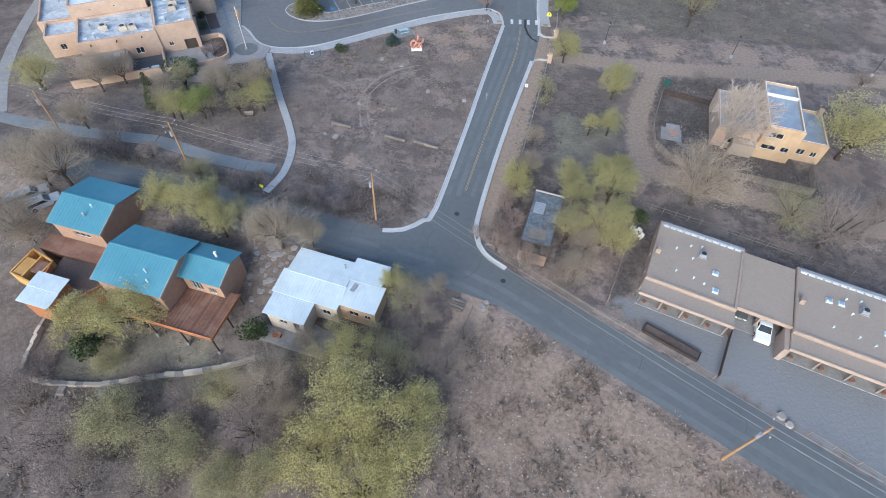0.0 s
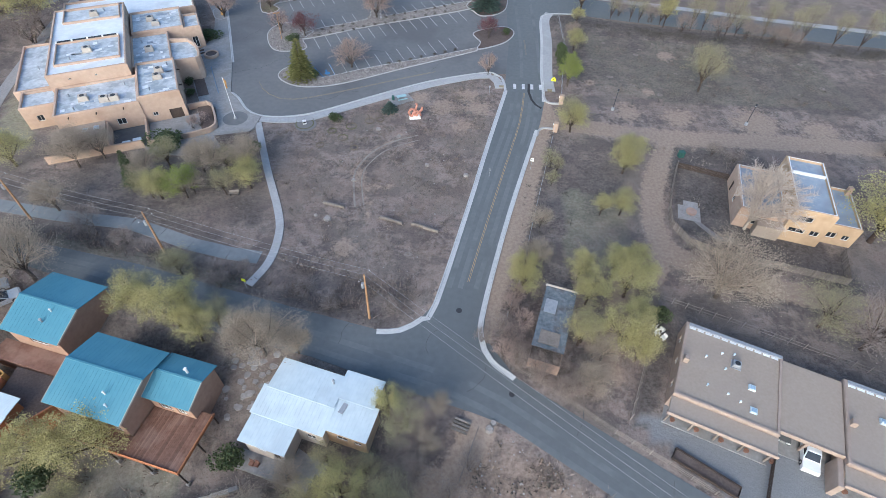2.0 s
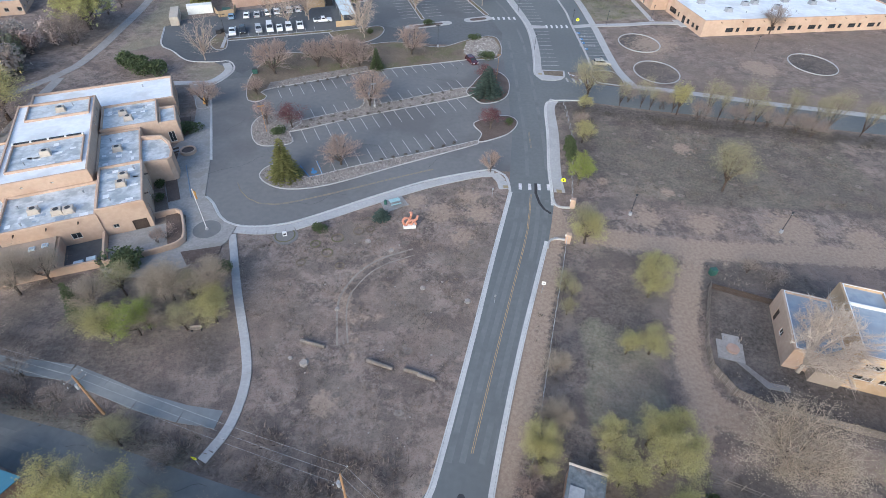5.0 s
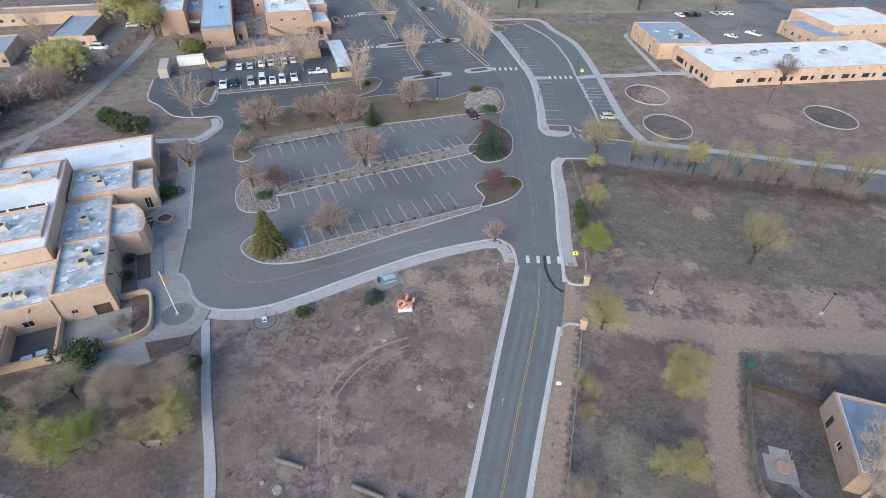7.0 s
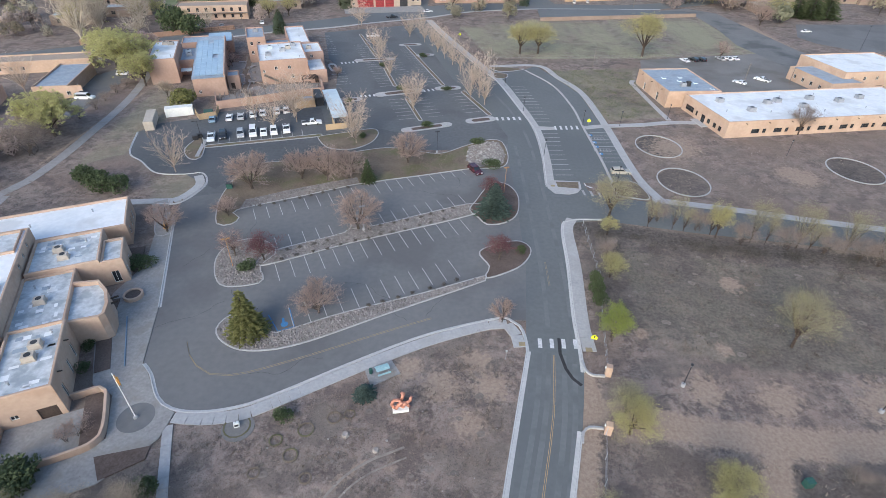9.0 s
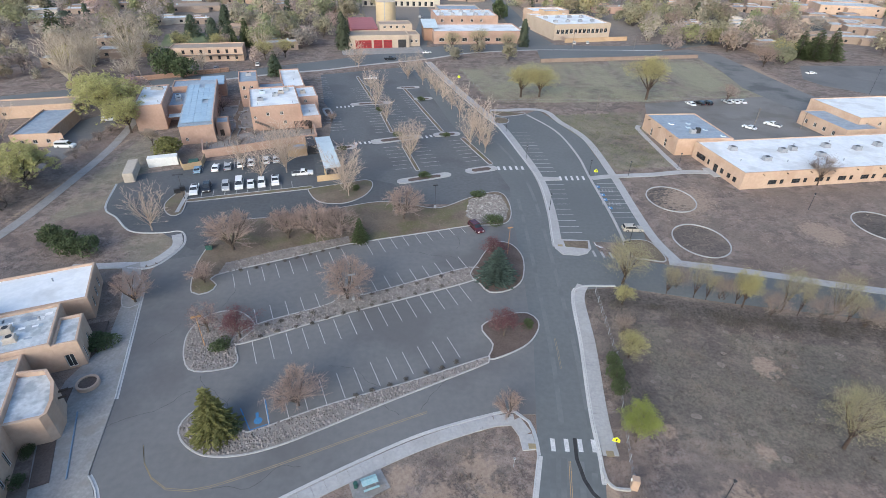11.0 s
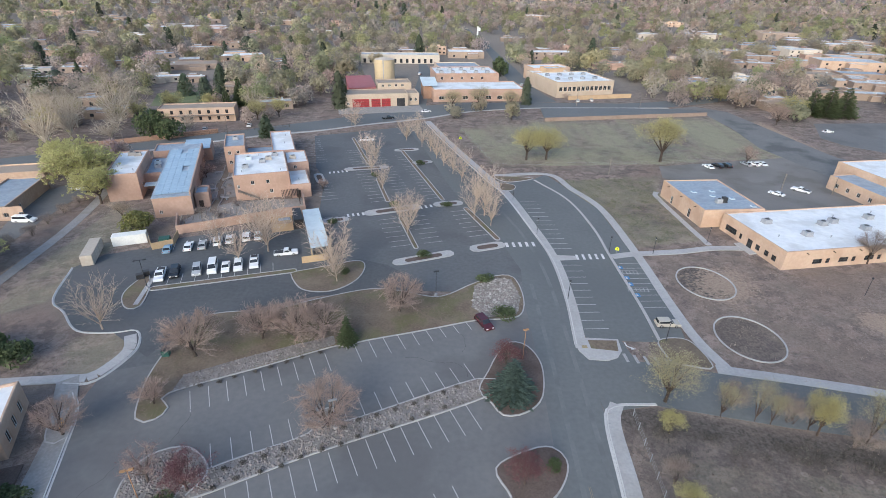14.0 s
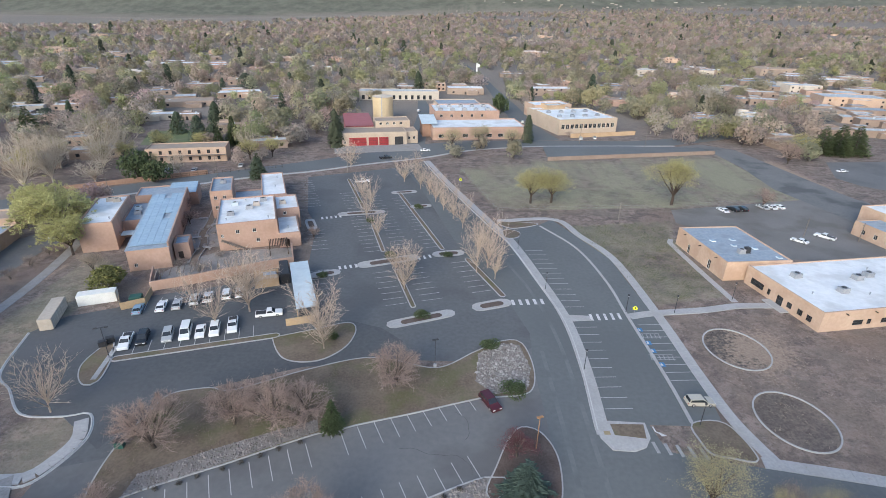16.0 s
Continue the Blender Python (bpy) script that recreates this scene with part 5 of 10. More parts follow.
def slope_roof(parent, x0, x1, y0, y1, zs, zn, mat, over=0.3, rib=0.45, ribs=True, name="roof"):
    """A single-pitch metal roof from the south eave height to the north, with standing seams as parts of its sheet."""
    x0, x1, y0, y1 = x0 - over, x1 + over, y0 - over, y1 + over
    g = Geo()
    t = 0.1
    g.add([(x0, y0, zs - t), (x1, y0, zs - t), (x1, y1, zn - t), (x0, y1, zn - t), (x0, y0, zs), (x1, y0, zs), (x1, y1, zn), (x0, y1, zn)], [(3, 2, 1, 0), (4, 5, 6, 7), (0, 1, 5, 4), (1, 2, 6, 5), (2, 3, 7, 6), (3, 0, 4, 7)])
    r = part(name, g, mat, parent)
    if ribs:
        n = int((x1 - x0) / rib)
        me = Geo().add([(-0.018, y0, zs), (0.018, y0, zs), (0.018, y1, zn), (-0.018, y1, zn), (-0.012, y0, zs + 0.014), (0.012, y0, zs + 0.014), (0.012, y1, zn + 0.014), (-0.012, y1, zn + 0.014)], [(4, 5, 6, 7), (0, 1, 5, 4), (1, 2, 6, 5), (3, 0, 4, 7), (2, 3, 7, 6)]).mesh("seam")
        for k in range(1, n):
            part("seam", me, mat, r, at=pose(x0 + (x1 - x0) * k / n, 0, 0))
    return r


def shed_walls(parent, x0, x1, y0, y1, zs, zn, mat, z0=-4.0, holes=()):
    g = Geo()
    facade(g, Vector((x0, y0, 0)), Vector((1, 0, 0)), x1 - x0, z0, zs, [h[:4] for h in holes])
    for h in holes:
        opening(parent, Vector((x0, y0, 0)), Vector((1, 0, 0)), h[:4], "door" if len(h) > 4 else "window", *(("wood_dark", 0, 1, "wood_dark") if len(h) > 4 else ()))
    g.add([(x1, y0, z0), (x1, y1, z0), (x1, y1, zn), (x1, y0, zs)], [(0, 1, 2, 3)])
    g.add([(x1, y1, z0), (x0, y1, z0), (x0, y1, zn), (x1, y1, zn)], [(0, 1, 2, 3)])
    g.add([(x0, y1, z0), (x0, y0, z0), (x0, y0, zs), (x0, y1, zn)], [(0, 1, 2, 3)])
    return part("wall", g, mat, parent)


shed_walls(T, -7.5, -2.3, -4.7, 0.0, 1.35, 1.75, "stucco_white", holes=[(1.5, -0.8, 1.2, 1.0), (3.6, -1.6, 0.9, 2.0, "door")])
slope_roof(T, -7.7, -2.1, -4.9, 0.05, 1.5, 1.9, "metal_white", 0.15)
shed_walls(T, -7.7, 1.0, -1.6, 1.5, 1.75, 2.2, "stucco_white", holes=[(6.4, -0.8, 1.2, 1.2)])
slope_roof(T, -8.0, 1.1, -1.7, 1.6, 1.85, 2.35, "metal_white", 0.12)
shed_walls(T, -7.2, 0.9, 1.6, 5.2, 2.3, 2.2, "stucco_white")
slope_roof(T, -7.4, 1.0, 1.55, 5.4, 2.5, 2.45, "metal_white", 0.12)
shed_walls(T, 1.0, 6.0, -0.8, 2.9, 1.9, 2.25, "adobe_gold", holes=[(1.2, -0.4, 1.4, 1.1), (3.4, -0.4, 0.9, 1.0)])
slope_roof(T, 1.05, 6.0, -0.9, 2.9, 2.0, 2.35, "metal_white", 0.15)
shed_walls(T, 0.9, 5.4, 2.9, 6.2, 2.35, 2.25, "adobe_gold")
slope_roof(T, 0.7, 5.4, 2.9, 6.3, 2.48, 2.4, "metal_white", 0.15)
part("flue_pipe", Geo().tube((-0.2, 4.2, 2.3), (-0.2, 4.2, 3.3), 0.1, 0.1, 8).tube((-0.2, 4.2, 3.3), (-0.2, 4.2, 3.5), 0.18, 0.05, 8), "metal_grey", T)
part("roof_patch", Geo().prism([(1.7, 1.2), (2.3, 1.1), (2.5, 2.4), (1.9, 2.5)], 2.3, 2.36), "metal_grey", T)
part("terrace", Geo().box(-8.5, 1.0, -6.8, -4.7, -5, -2.35).box(-2.2, 2.0, -4.7, -1.6, -5, -2.35), "concrete_old", T)
for k, (x, y) in enumerate(((-6.4, -6.0), (-5.8, -5.9))):
    c = part("terrace_chair", Geo().box(x - 0.25, x + 0.25, y - 0.25, y + 0.25, -2.36, -1.9).box(x - 0.25, x + 0.25, y + 0.18, y + 0.26, -1.9, -1.35), "terracotta", T, "red chair")


# timber house and garage with teal metal roofs
def gable(parent, x0, x1, y0, y1, ridge_y, z_eave_s, z_eave_n, z_ridge, wall, roof, z0=-4.0, over=0.35, holes=()):
    g = Geo()
    facade(g, Vector((x0, y0, 0)), Vector((1, 0, 0)), x1 - x0, z0, z_eave_s - 0.1, [h[:4] for h in holes])
    for h in holes:
        opening(parent, Vector((x0, y0, 0)), Vector((1, 0, 0)), h[:4], "door" if len(h) > 4 else "window", *(("wood_dark", 0, 1, "wood_dark") if len(h) > 4 else ("frame_white", 2)))
    for x, flip in ((x1, False), (x0, True)):
        f = (0, 1, 2, 3, 4)
        g.add([(x, y0, z0), (x, y1, z0), (x, y1, z_eave_n - 0.1), (x, ridge_y, z_ridge - 0.1), (x, y0, z_eave_s - 0.1)], [f[::-1] if flip else f])
    g.add([(x1, y1, z0), (x0, y1, z0), (x0, y1, z_eave_n - 0.1), (x1, y1, z_eave_n - 0.1)], [(0, 1, 2, 3)])
    part("wall", g, wall, parent)
    slope_roof(parent, x0, x1, y0, ridge_y - over, z_eave_s, z_ridge, roof, over, 0.5)
    slope_roof(parent, x0, x1, ridge_y + over, y1, z_ridge, z_eave_n, roof, over, 0.5)
    part("ridge_cap", Geo().box(x0 - over, x1 + over, ridge_y - 0.12, ridge_y + 0.12, z_ridge - 0.02, z_ridge + 0.07), roof, parent)
    for x in (x0 - over - 0.03, x1 + over - 0.03):
        part("bargeboard", Geo().add([(x, y0 - over, z_eave_s - 0.22), (x + 0.06, y0 - over, z_eave_s - 0.22), (x + 0.06, ridge_y, z_ridge - 0.2), (x, ridge_y, z_ridge - 0.2), (x, y0 - over, z_eave_s + 0.04), (x + 0.06, y0 - over, z_eave_s + 0.04), (x + 0.06, ridge_y, z_ridge + 0.05), (x, ridge_y, z_ridge + 0.05)],
                                     [(3, 2, 1, 0), (4, 5, 6, 7), (0, 1, 5, 4), (1, 2, 6, 5), (2, 3, 7, 6), (3, 0, 4, 7)]), "stucco_white", parent)


T = thing("timber_house", turned(-34, 38, -14), "brown timber house with a teal standing-seam metal roof", "house")
gable(T, -10.0, -0.5, -4.4, 4.2, 0.2, 3.6, 4.0, 5.2, "adobe_brown", "metal_teal", holes=[(7.6, 0.3, 1.2, 1.5), (5.5, 0.3, 1.0, 1.2)])
gable(T, -0.1, 5.4, -0.6, 4.6, 2.2, 3.1, 3.3, 4.2, "adobe_brown", "metal_teal", holes=[(1.0, 0.3, 1.6, 2.0), (3.4, 0.3, 1.2, 1.4)])
vent(T, -3.5, -2.2, 4.4, 0.09, 0.6, "frame_white")
vent(T, -2.6, -3.3, 4.0, 0.09, 0.6, "frame_white")
vent(T, 3.4, 2.9, 4.0, 0.14, 0.9, "frame_white")
deck = part("deck", Geo().box(-7.4, 7.0, -6.7, -6.5, -0.35, -0.05).box(6.8, 7.0, -6.5, 0.6, -0.35, -0.05).box(-7.4, -7.2, -6.5, -4.5, -0.35, -0.05), "wood_orange", T, "stained timber deck")
me = Geo().box(0, 0.2, -6.6, -4.5, -0.05, 0.0).mesh("plank")
me2 = Geo().box(0, 0.2, -6.6, 0.4, -0.05, 0.0).mesh("plank")
for k in range(65):
    x = -7.3 + k * 0.22
    part("plank", me if x < -0.4 else me2, "wood_deck", deck, at=pose(x, 0, 0))
rail = Geo()
for a, b in (((-7.3, -6.6), (6.95, -6.6)), ((6.95, -6.6), (6.95, 0.2))):
    rail.tube((*a, 0.1), (*b, 0.1), 0.09, 0.09, 4)
part("deck_edge", rail, "wood_orange", T)
for k in range(4):
    x = -7.2 + k * 4.7
    p = part("deck_post", Geo().box(x - 0.08, x + 0.08, -6.67, -6.51, -5.5, -0.05), "wood_dark", T)
    part("post_footing", Geo().box(x - 0.2, x + 0.2, -6.8, -6.4, -5.6, -3.4, 0.06), "concrete_old", p)
part("deck_post", Geo().box(6.82, 6.98, -3.1, -2.94, -5.0, -0.05), "wood_dark", T)
part("deck_post", Geo().box(6.82, 6.98, 0.2, 0.36, -5.0, -0.05), "wood_dark", T)
part("white_wall", Geo().prism([(-13.6, 1.0), (-11.6, 2.6), (-10.4, 1.8), (-10.2, -1.0), (-12.4, -2.6)], -3, 1.6), "stucco_white", T, "low white terrace roof")
T = thing("garage", turned(-34, 38, -14), "brown timber garage with a teal metal roof", "garage")
gable(T, -22.6, -14.6, 2.1, 10.6, 6.2, 3.3, 3.6, 4.9, "adobe_brown", "metal_teal", holes=[(3.0, 1.2, 2.8, 0.9)])
vent(T, -17.4, 5.2, 4.5, 0.09, 0.5, "frame_white")
vent(T, -17.8, 3.8, 4.1, 0.12, 0.5, "metal_grey")
part("side_deck", Geo().box(-24.6, -14.0, -0.6, 2.05, -3, -0.2), "wood_deck", T, "low timber deck")
T = thing("courtyard_terrace", turned(-34, 38, -14), "brown brick terrace beside the timber house", "terrace")
part("floor", Geo().prism([(-20.5, -0.8), (-12.5, -0.6), (-11, -3), (-14, -7.5), (-19.5, -5.5)], -4, -0.7), "mulch", T)
part("wall", Geo().ribbon([(-20.5, -2.8), (-19.5, -5.8), (-14, -7.7), (-11.2, -3)], 0.12, -0.12, -4, 0.1), "wood_orange", T)
T = thing("garden_shed", turned(-34, 38, -14), "small shed with pale corrugated roofs", "shed")
shed_walls(T, -19.8, -15.4, -8.8, -5.0, 0.6, 1.0, "wood_orange")
slope_roof(T, -19.9, -15.3, -9.0, -6.9, 0.6, 0.85, "metal_white", 0.15, 0.3)
slope_roof(T, -19.9, -15.3, -6.7, -4.7, 0.95, 1.1, "metal_white", 0.15, 0.3)
T = thing("timber_box", turned(-34, 38, -14), "yellow pine framed raised box beside the shed", "planter")
for a, b in (((-24.8, -5.4), (-24.8, -1.2)), ((-24.8, -1.2), (-20.7, -2.2)), ((-20.7, -2.2), (-20.8, -6.0)), ((-20.8, -6.0), (-24.8, -5.4)), ((-22.8, -5.6), (-22.8, -1.8))):
    part("board", Geo().ribbon([a, b], 0.1, -0.1, -2.5, 0.0), "wood_yellow", T)
part("lid", Geo().box(-24.6, -23.0, -5.3, -2.6, -0.5, -0.1), "wood_yellow", T)
part("lid", Geo().box(-22.6, -21.0, -4.4, -2.5, -0.6, -0.2), "wood_deck", T)

# two-storey adobe house in the east
T = thing("adobe_house", turned(52, 70, -16), "golden stucco house with blue-grey flat roofs", "house")
block(T, -6.0, 0.8, 0.9, 12.4, 4.0, "adobe", "membrane_blue", {"W": [(2.4, 0.2, 1.0, 2.1, "door"), (6, 1.0, 1.2, 1.2)], "S": [(2.5, 1.0, 1.2, 1.2)]}, cap="membrane_white")
block(T, 0.81, 6.7, 0.0, 13.7, 6.6, "adobe_gold", "membrane_blue", {"S": [(0.9, 4.4, 2.2, 1.0), (0.7, 2.0, 2.4, 0.9), (3.8, 2.0, 1.3, 1.0)], "E": row(3, 2, 3.5, 4.2, 1.1, 1.2)}, cap="membrane_white")
part("cross_parapet", Geo().box(1.1, 6.4, 9.6, 9.9, 6.0, 6.65, 0.06), "membrane_white", T)
block(T, 6.71, 11.9, 1.6, 11.6, 3.9, "adobe_gold", "membrane_blue", {"S": [(1.0, 1.2, 1.3, 1.1), (3.2, 1.2, 1.0, 1.0)]}, cap="membrane_white")
part("porch", Geo().add([(-3.0, -0.6, 2.3), (0.8, -0.6, 2.3), (0.8, 0.85, 2.7), (-3.0, 0.85, 2.7), (-3.0, -0.6, -0.2), (0.8, -0.6, -0.2), (0.8, 0.85, -0.2), (-3, 0.85, -0.2)], [(0, 1, 2, 3), (4, 5, 1, 0), (5, 6, 2, 1), (7, 4, 0, 3)]), "roof_tan", T)
part("chimney", Geo().box(10.9, 11.6, 10.4, 11.1, 3.4, 5.0, 0.08), "adobe", T)
part("flue_pipe", Geo().tube((9.0, 7.0, 3.4), (9.0, 7.0, 4.3), 0.14, 0.14, 8), "metal_grey", T)
part("ramp", Geo().add([(-1.2, 12.5, 2.4), (0.4, 12.5, 2.4), (0.4, 16, 0.2), (-1.2, 16, 0.2), (-1.2, 12.5, -0.1), (0.4, 12.5, -0.1), (0.4, 16, -0.1), (-1.2, 16, -0.1)], [(3, 2, 1, 0), (0, 1, 5, 4), (1, 2, 6, 5), (2, 3, 7, 6), (3, 0, 4, 7)]), "adobe_pink", T)

# ruined shed
T = thing("ruined_shed", turned(10.7, 44.9, -17), "old adobe shed with a rusty corrugated roof", "shed")
shed_walls(T, 0, 4.0, 0, 11.8, 2.2, 2.6, "adobe_pink", -0.3)
slope_roof(T, 0, 4.0, 2.0, 11.8, 2.3, 2.75, "corrugated", 0.1, 0.35)
part("loose_sheet", Geo().box(0.6, 3.2, 2.4, 4.5, 2.5, 2.56), "wood_grey", T)
part("loose_sheet", Geo().box(0.3, 1.9, 7.2, 9.5, 2.72, 2.78), "metal_grey", T)
part("edge_board", Geo().box(-0.2, 4.2, 11.7, 11.95, 2.6, 2.85), "stucco_white", T)

# town offices in the north
T = thing("town_offices", turned(-50.5, 229.0, 20), "tan pueblo-style office building with pale flat roofs", "building")
block(T, -15.4, 0.2, 2.0, 24.0, 7.8, "adobe_pink", "membrane_white", {"S": [(4.6, 4.6, 1.0, 1.1), (8.9, 4.6, 1.0, 1.1), (9.6, 1.6, 1.0, 1.1), (0.8, 3.8, 0.7, 1.0)], "E": row(3, 3, 5, 4.5, 1.0, 1.1)})
block(T, 0.21, 6.0, 0.0, 14.0, 4.2, "adobe_pink", "membrane_white", {"S": [(1.5, 0.1, 1.2, 2.2, "door")], "E": row(3, 2, 3.5, 1.0, 1.2, 1.5)})
block(T, 0.21, 7.0, 14.01, 27.0, 6.4, "adobe_pink", "membrane_white", {"E": row(3, 2, 3.8, 3.8, 1.0, 1.2), "S": [(2, 4.4, 1.0, 1.0)]})
block(T, -3.5, 4.2, 30.0, 56.0, 5.8, "adobe_pink", "membrane_white", {"E": row(5, 3, 4.5, 1.5, 1.2, 1.4)})
block(T, -18.5, -12.0, 28.0, 43.5, 9.0, "adobe_pink", "membrane_blue", {"S": [(1, 6.2, 1.0, 1.2), (3.6, 6.2, 1.0, 1.2), (1, 3.0, 1.0, 1.2), (3.6, 3.0, 1.0, 1.2)], "E": row(3, 2, 4.5, 6.2, 1, 1.2)})
block(T, -11.99, 0.2, 27.01, 40.0, 5.0, "adobe_pink", "membrane_blue", {"N": row(3, 2, 3, 1.5, 1, 1.2)})
block(T, -26.0, -22.3, -0.5, 5.5, 4.6, "adobe_pink", "membrane_blue", {"S": [(0.8, 0.2, 1.2, 2.1, "door")]})
shed_walls(T, -36.0, -26.4, -4.5, 43.0, 5.6, 6.4, "adobe_pink", -0.3, [(1.2, 1.0, 0.8, 1.0)])
slope_roof(T, -36.0, -26.4, -4.5, 43.0, 5.7, 6.5, "membrane_blue", 0.15, ribs=False)
me = Geo().box(-0.85, 0.85, -2.17, 2.17, 0, 0.08).mesh("solar_panel")
for i in range(5):
    for j in range(9):
        y = -1.5 + j * 4.4
        if (i, j) in ((2, 8), (3, 4)):
            continue
        part("solar_panel", me, "solar", T, at=pose(-34.6 + i * 1.75, y + 1.0, 5.92 + 0.8 * (y + 5.5) / 47.5, 1.0))
part("parapet", Geo().box(-26.6, -26.2, -4.5, 42, 5.3, 6.9), "adobe_pink", T)
block(T, -50.0, -41.5, 11.0, 34.5, 8.1, "adobe_pink", "membrane_white", {"E": [(4, 2.5, 1.0, 1.2)]})
block(T, -41.49, -36.01, 19.5, 36.0, 5.0, "adobe_pink", "membrane_blue", {"S": [(1.5, 1.0, 1.2, 1.2)]})
block(T, -42.5, -24, 36.1 + 8, 54.0, 4.5, "adobe_pink", "membrane_blue", {})
for i in range(5):
    for j in range(3):
        part("solar_panel", me, "solar", T, at=pose(-32 + i * 1.7, 46 + j * 3.2, 4.7, 8.0))
part("entry_awning", Geo().box(-41, -37.6, 13.5, 16.8, 2.9, 3.05), "metal_white", T)
for x, y, z in ((-7, 14, 7.35), (-5, 16.5, 7.35), (-12, 10, 7.35), (-11, 18, 7.35), (-3, 20, 7.35), (-46, 31, 7.65), (-44, 30, 7.65), (-39, 30, 4.55), (-38.5, 26, 4.55), (-15, 38, 8.55), (2.5, 20, 5.95)):
    roof_unit(T, x, y, z, 1.8, 1.4, 1.0, rp.choice(["metal_grey", "stucco_white", "metal_white"]))
for x, y, z in ((-13, 6, 7.35), (-2, 5, 7.35), (-8, 21, 7.35), (-48, 20, 7.65), (-43, 15, 7.65), (1, 40, 5.35), (2, 50, 5.35), (3, 5, 3.75)):
    vent(T, x, y, z)
# outside stair on the south front
st = part("stair", Geo(), "wood_grey", T, "grey outside stair")
for k in range(9):
    part("step", Geo().box(-14.6 + k * 0.62, -13.95 + k * 0.62, 0.4, 1.95, 3.2 - k * 0.34, 3.3 - k * 0.34), "wood_grey", st)
part("stair_rail", Geo().tube((-14.6, 0.4, 4.2), (-9.2, 0.4, 1.2), 0.06, 0.06, 4).tube((-14.6, 0.4, 3.7), (-9.2, 0.4, 0.7), 0.04, 0.04, 4), "wood_grey", st)
T = thing("patio_wall", turned(-50.5, 229.0, 20), "long tan stucco wall round the office patio", "wall")
part("wall", Geo().ribbon([(-30, -8), (-29.4, -16.6), (-22, -15.8), (-2.6, -12.6), (3.0, -12.4), (3.2, -3)], 0.2, -0.2, -0.2, 2.4), "adobe_pink", T)
part("paving", Geo().prism([(-29, -8), (-28.8, -15.8), (-3, -12.2), (2.8, -12), (3, -1), (-15.5, 1.8), (-22, -0.8)], -0.1, 0.06).box(-26, -15.6, 5.6, 30, -0.1, 0.06), "stone_flat", T)
for k in range(16):
    part("pergola_beam", Geo().box(-28.6 + k * 1.5, -28.45 + k * 1.5, -15.0 + k * 0.18, -10.5 + k * 0.1, 2.5, 2.7), "wood_grey", T)
for k in range(6):
    part("pergola_post", Geo().box(-28.4 + k * 4.4, -28.2 + k * 4.4, -10.8, -10.6, 0, 2.5), "wood_grey", T)
for k in range(12):
    part("garden_rock", Geo().tube((-23 + (k % 4) * 1.7, 3 + k * 1.8, 0), (-23 + (k % 4) * 1.7, 3 + k * 1.8, 0.7), 0.8, 0.5, 6), "rock", T)
# courtyard garden: curved stone-edged bed, benches, dark shade frame
T = thing("garden_bed", Matrix(), "curved stone-edged planting bed in a courtyard", "planting bed")
CURVE = smooth_path([(-69.3, 217.5), (-70.6, 222), (-71.6, 228), (-73.2, 232.5), (-75.6, 237), (-76.8, 244), (-78.6, 251), (-80.2, 256)], 1.0)
part("soil", Geo().ribbon(CURVE, 0.9, -0.9, -0.1, 0.22), "dry_grass", T)
part("edging", Geo().ribbon(CURVE, 1.15, 0.92, -0.1, 0.34).ribbon(CURVE, -0.92, -1.15, -0.1, 0.34), "stone_flat", T)
for x, y, a in ((-75.9, 233.4, 20), (-67.6, 226.9, -20), (-80.4, 248.4, 15), (-74.8, 243.5, 60)):
    B = thing("garden_bench", turned(x - (2.2 if x > -70 else 0), y, a), "pale concrete bench in a courtyard", "bench", "courtyard benches")
    part("slab", Geo().box(-1.3, 1.3, -0.4, 0.4, 0.5, 0.66, 0.04), "concrete", B)
    for sx in (-0.95, 0.95):
        part("foot", Geo().box(sx - 0.15, sx + 0.15, -0.32, 0.32, 0, 0.5), "concrete", B)
T = thing("shade_frame", turned(-50.5, 229.0, 20), "dark slatted timber shade over an entrance", "pergola")
for k in range(12):
    part("slat", Geo().box(-2.6 + k * 0.42, -2.42 + k * 0.42, -5.2, -0.1, 2.75, 2.9), "wood_dark", T)
for x in (-2.5, 2.1):
    for y in (-5.1, -0.3):
        part("post", Geo().box(x - 0.1, x + 0.1, y - 0.1, y + 0.1, 0, 2.75), "wood_dark", T)
T = thing("equipment_canopy", turned(-50.5, 229.0, 20), "long white metal canopy on posts", "canopy")
slope_roof(T, 2.0, 6.2, -39.3, -17.8, 2.8, 3.4, "metal_white", 0.1, ribs=False)
for y in (-39, -32, -25, -18.2):
    for x in (2.3, 6.0):
        part("post", Geo().box(x - 0.08, x + 0.08, y - 0.08, y + 0.08, 0, 2.75), "metal_grey", T)
part("fence_panel", Geo().box(2.0, 2.15, -41, -36, 0, 1.9), "wood_tan", T)
part("fence_panel", Geo().box(-0.5, 5.5, -41.2, -41.05, 0, 1.7), "wood_tan", T)
T = thing("utility_enclosure", turned(-50.5, 229.0, 20), "tan utility enclosure with grey machines", "enclosure")
part("wall", Geo().box(-6.5, -1.0, -22.6, -20.6, 0, 2.2).box(-6.5, -1.0, -18, -17.7, 0, 2.2), "adobe_gold", T)
part("machine", Geo().box(-0.6, 1.6, -22, -14, 0, 2.6, 0.1), "metal_dark", T)
part("machine", Geo().box(-4.5, -1.4, -20.4, -18.2, 0, 2.0, 0.1), "metal_grey", T)
T = thing("bin_enclosure", turned(-50.5, 229.0, 20), "wooden fenced bin enclosure", "enclosure")
part("fence_panel", Geo().ribbon([(-35.4, -19.5), (-34.2, -24.2), (-29.6, -23.2), (-29.0, -18)], 0.08, -0.08, 0, 1.8), "wood_tan", T)
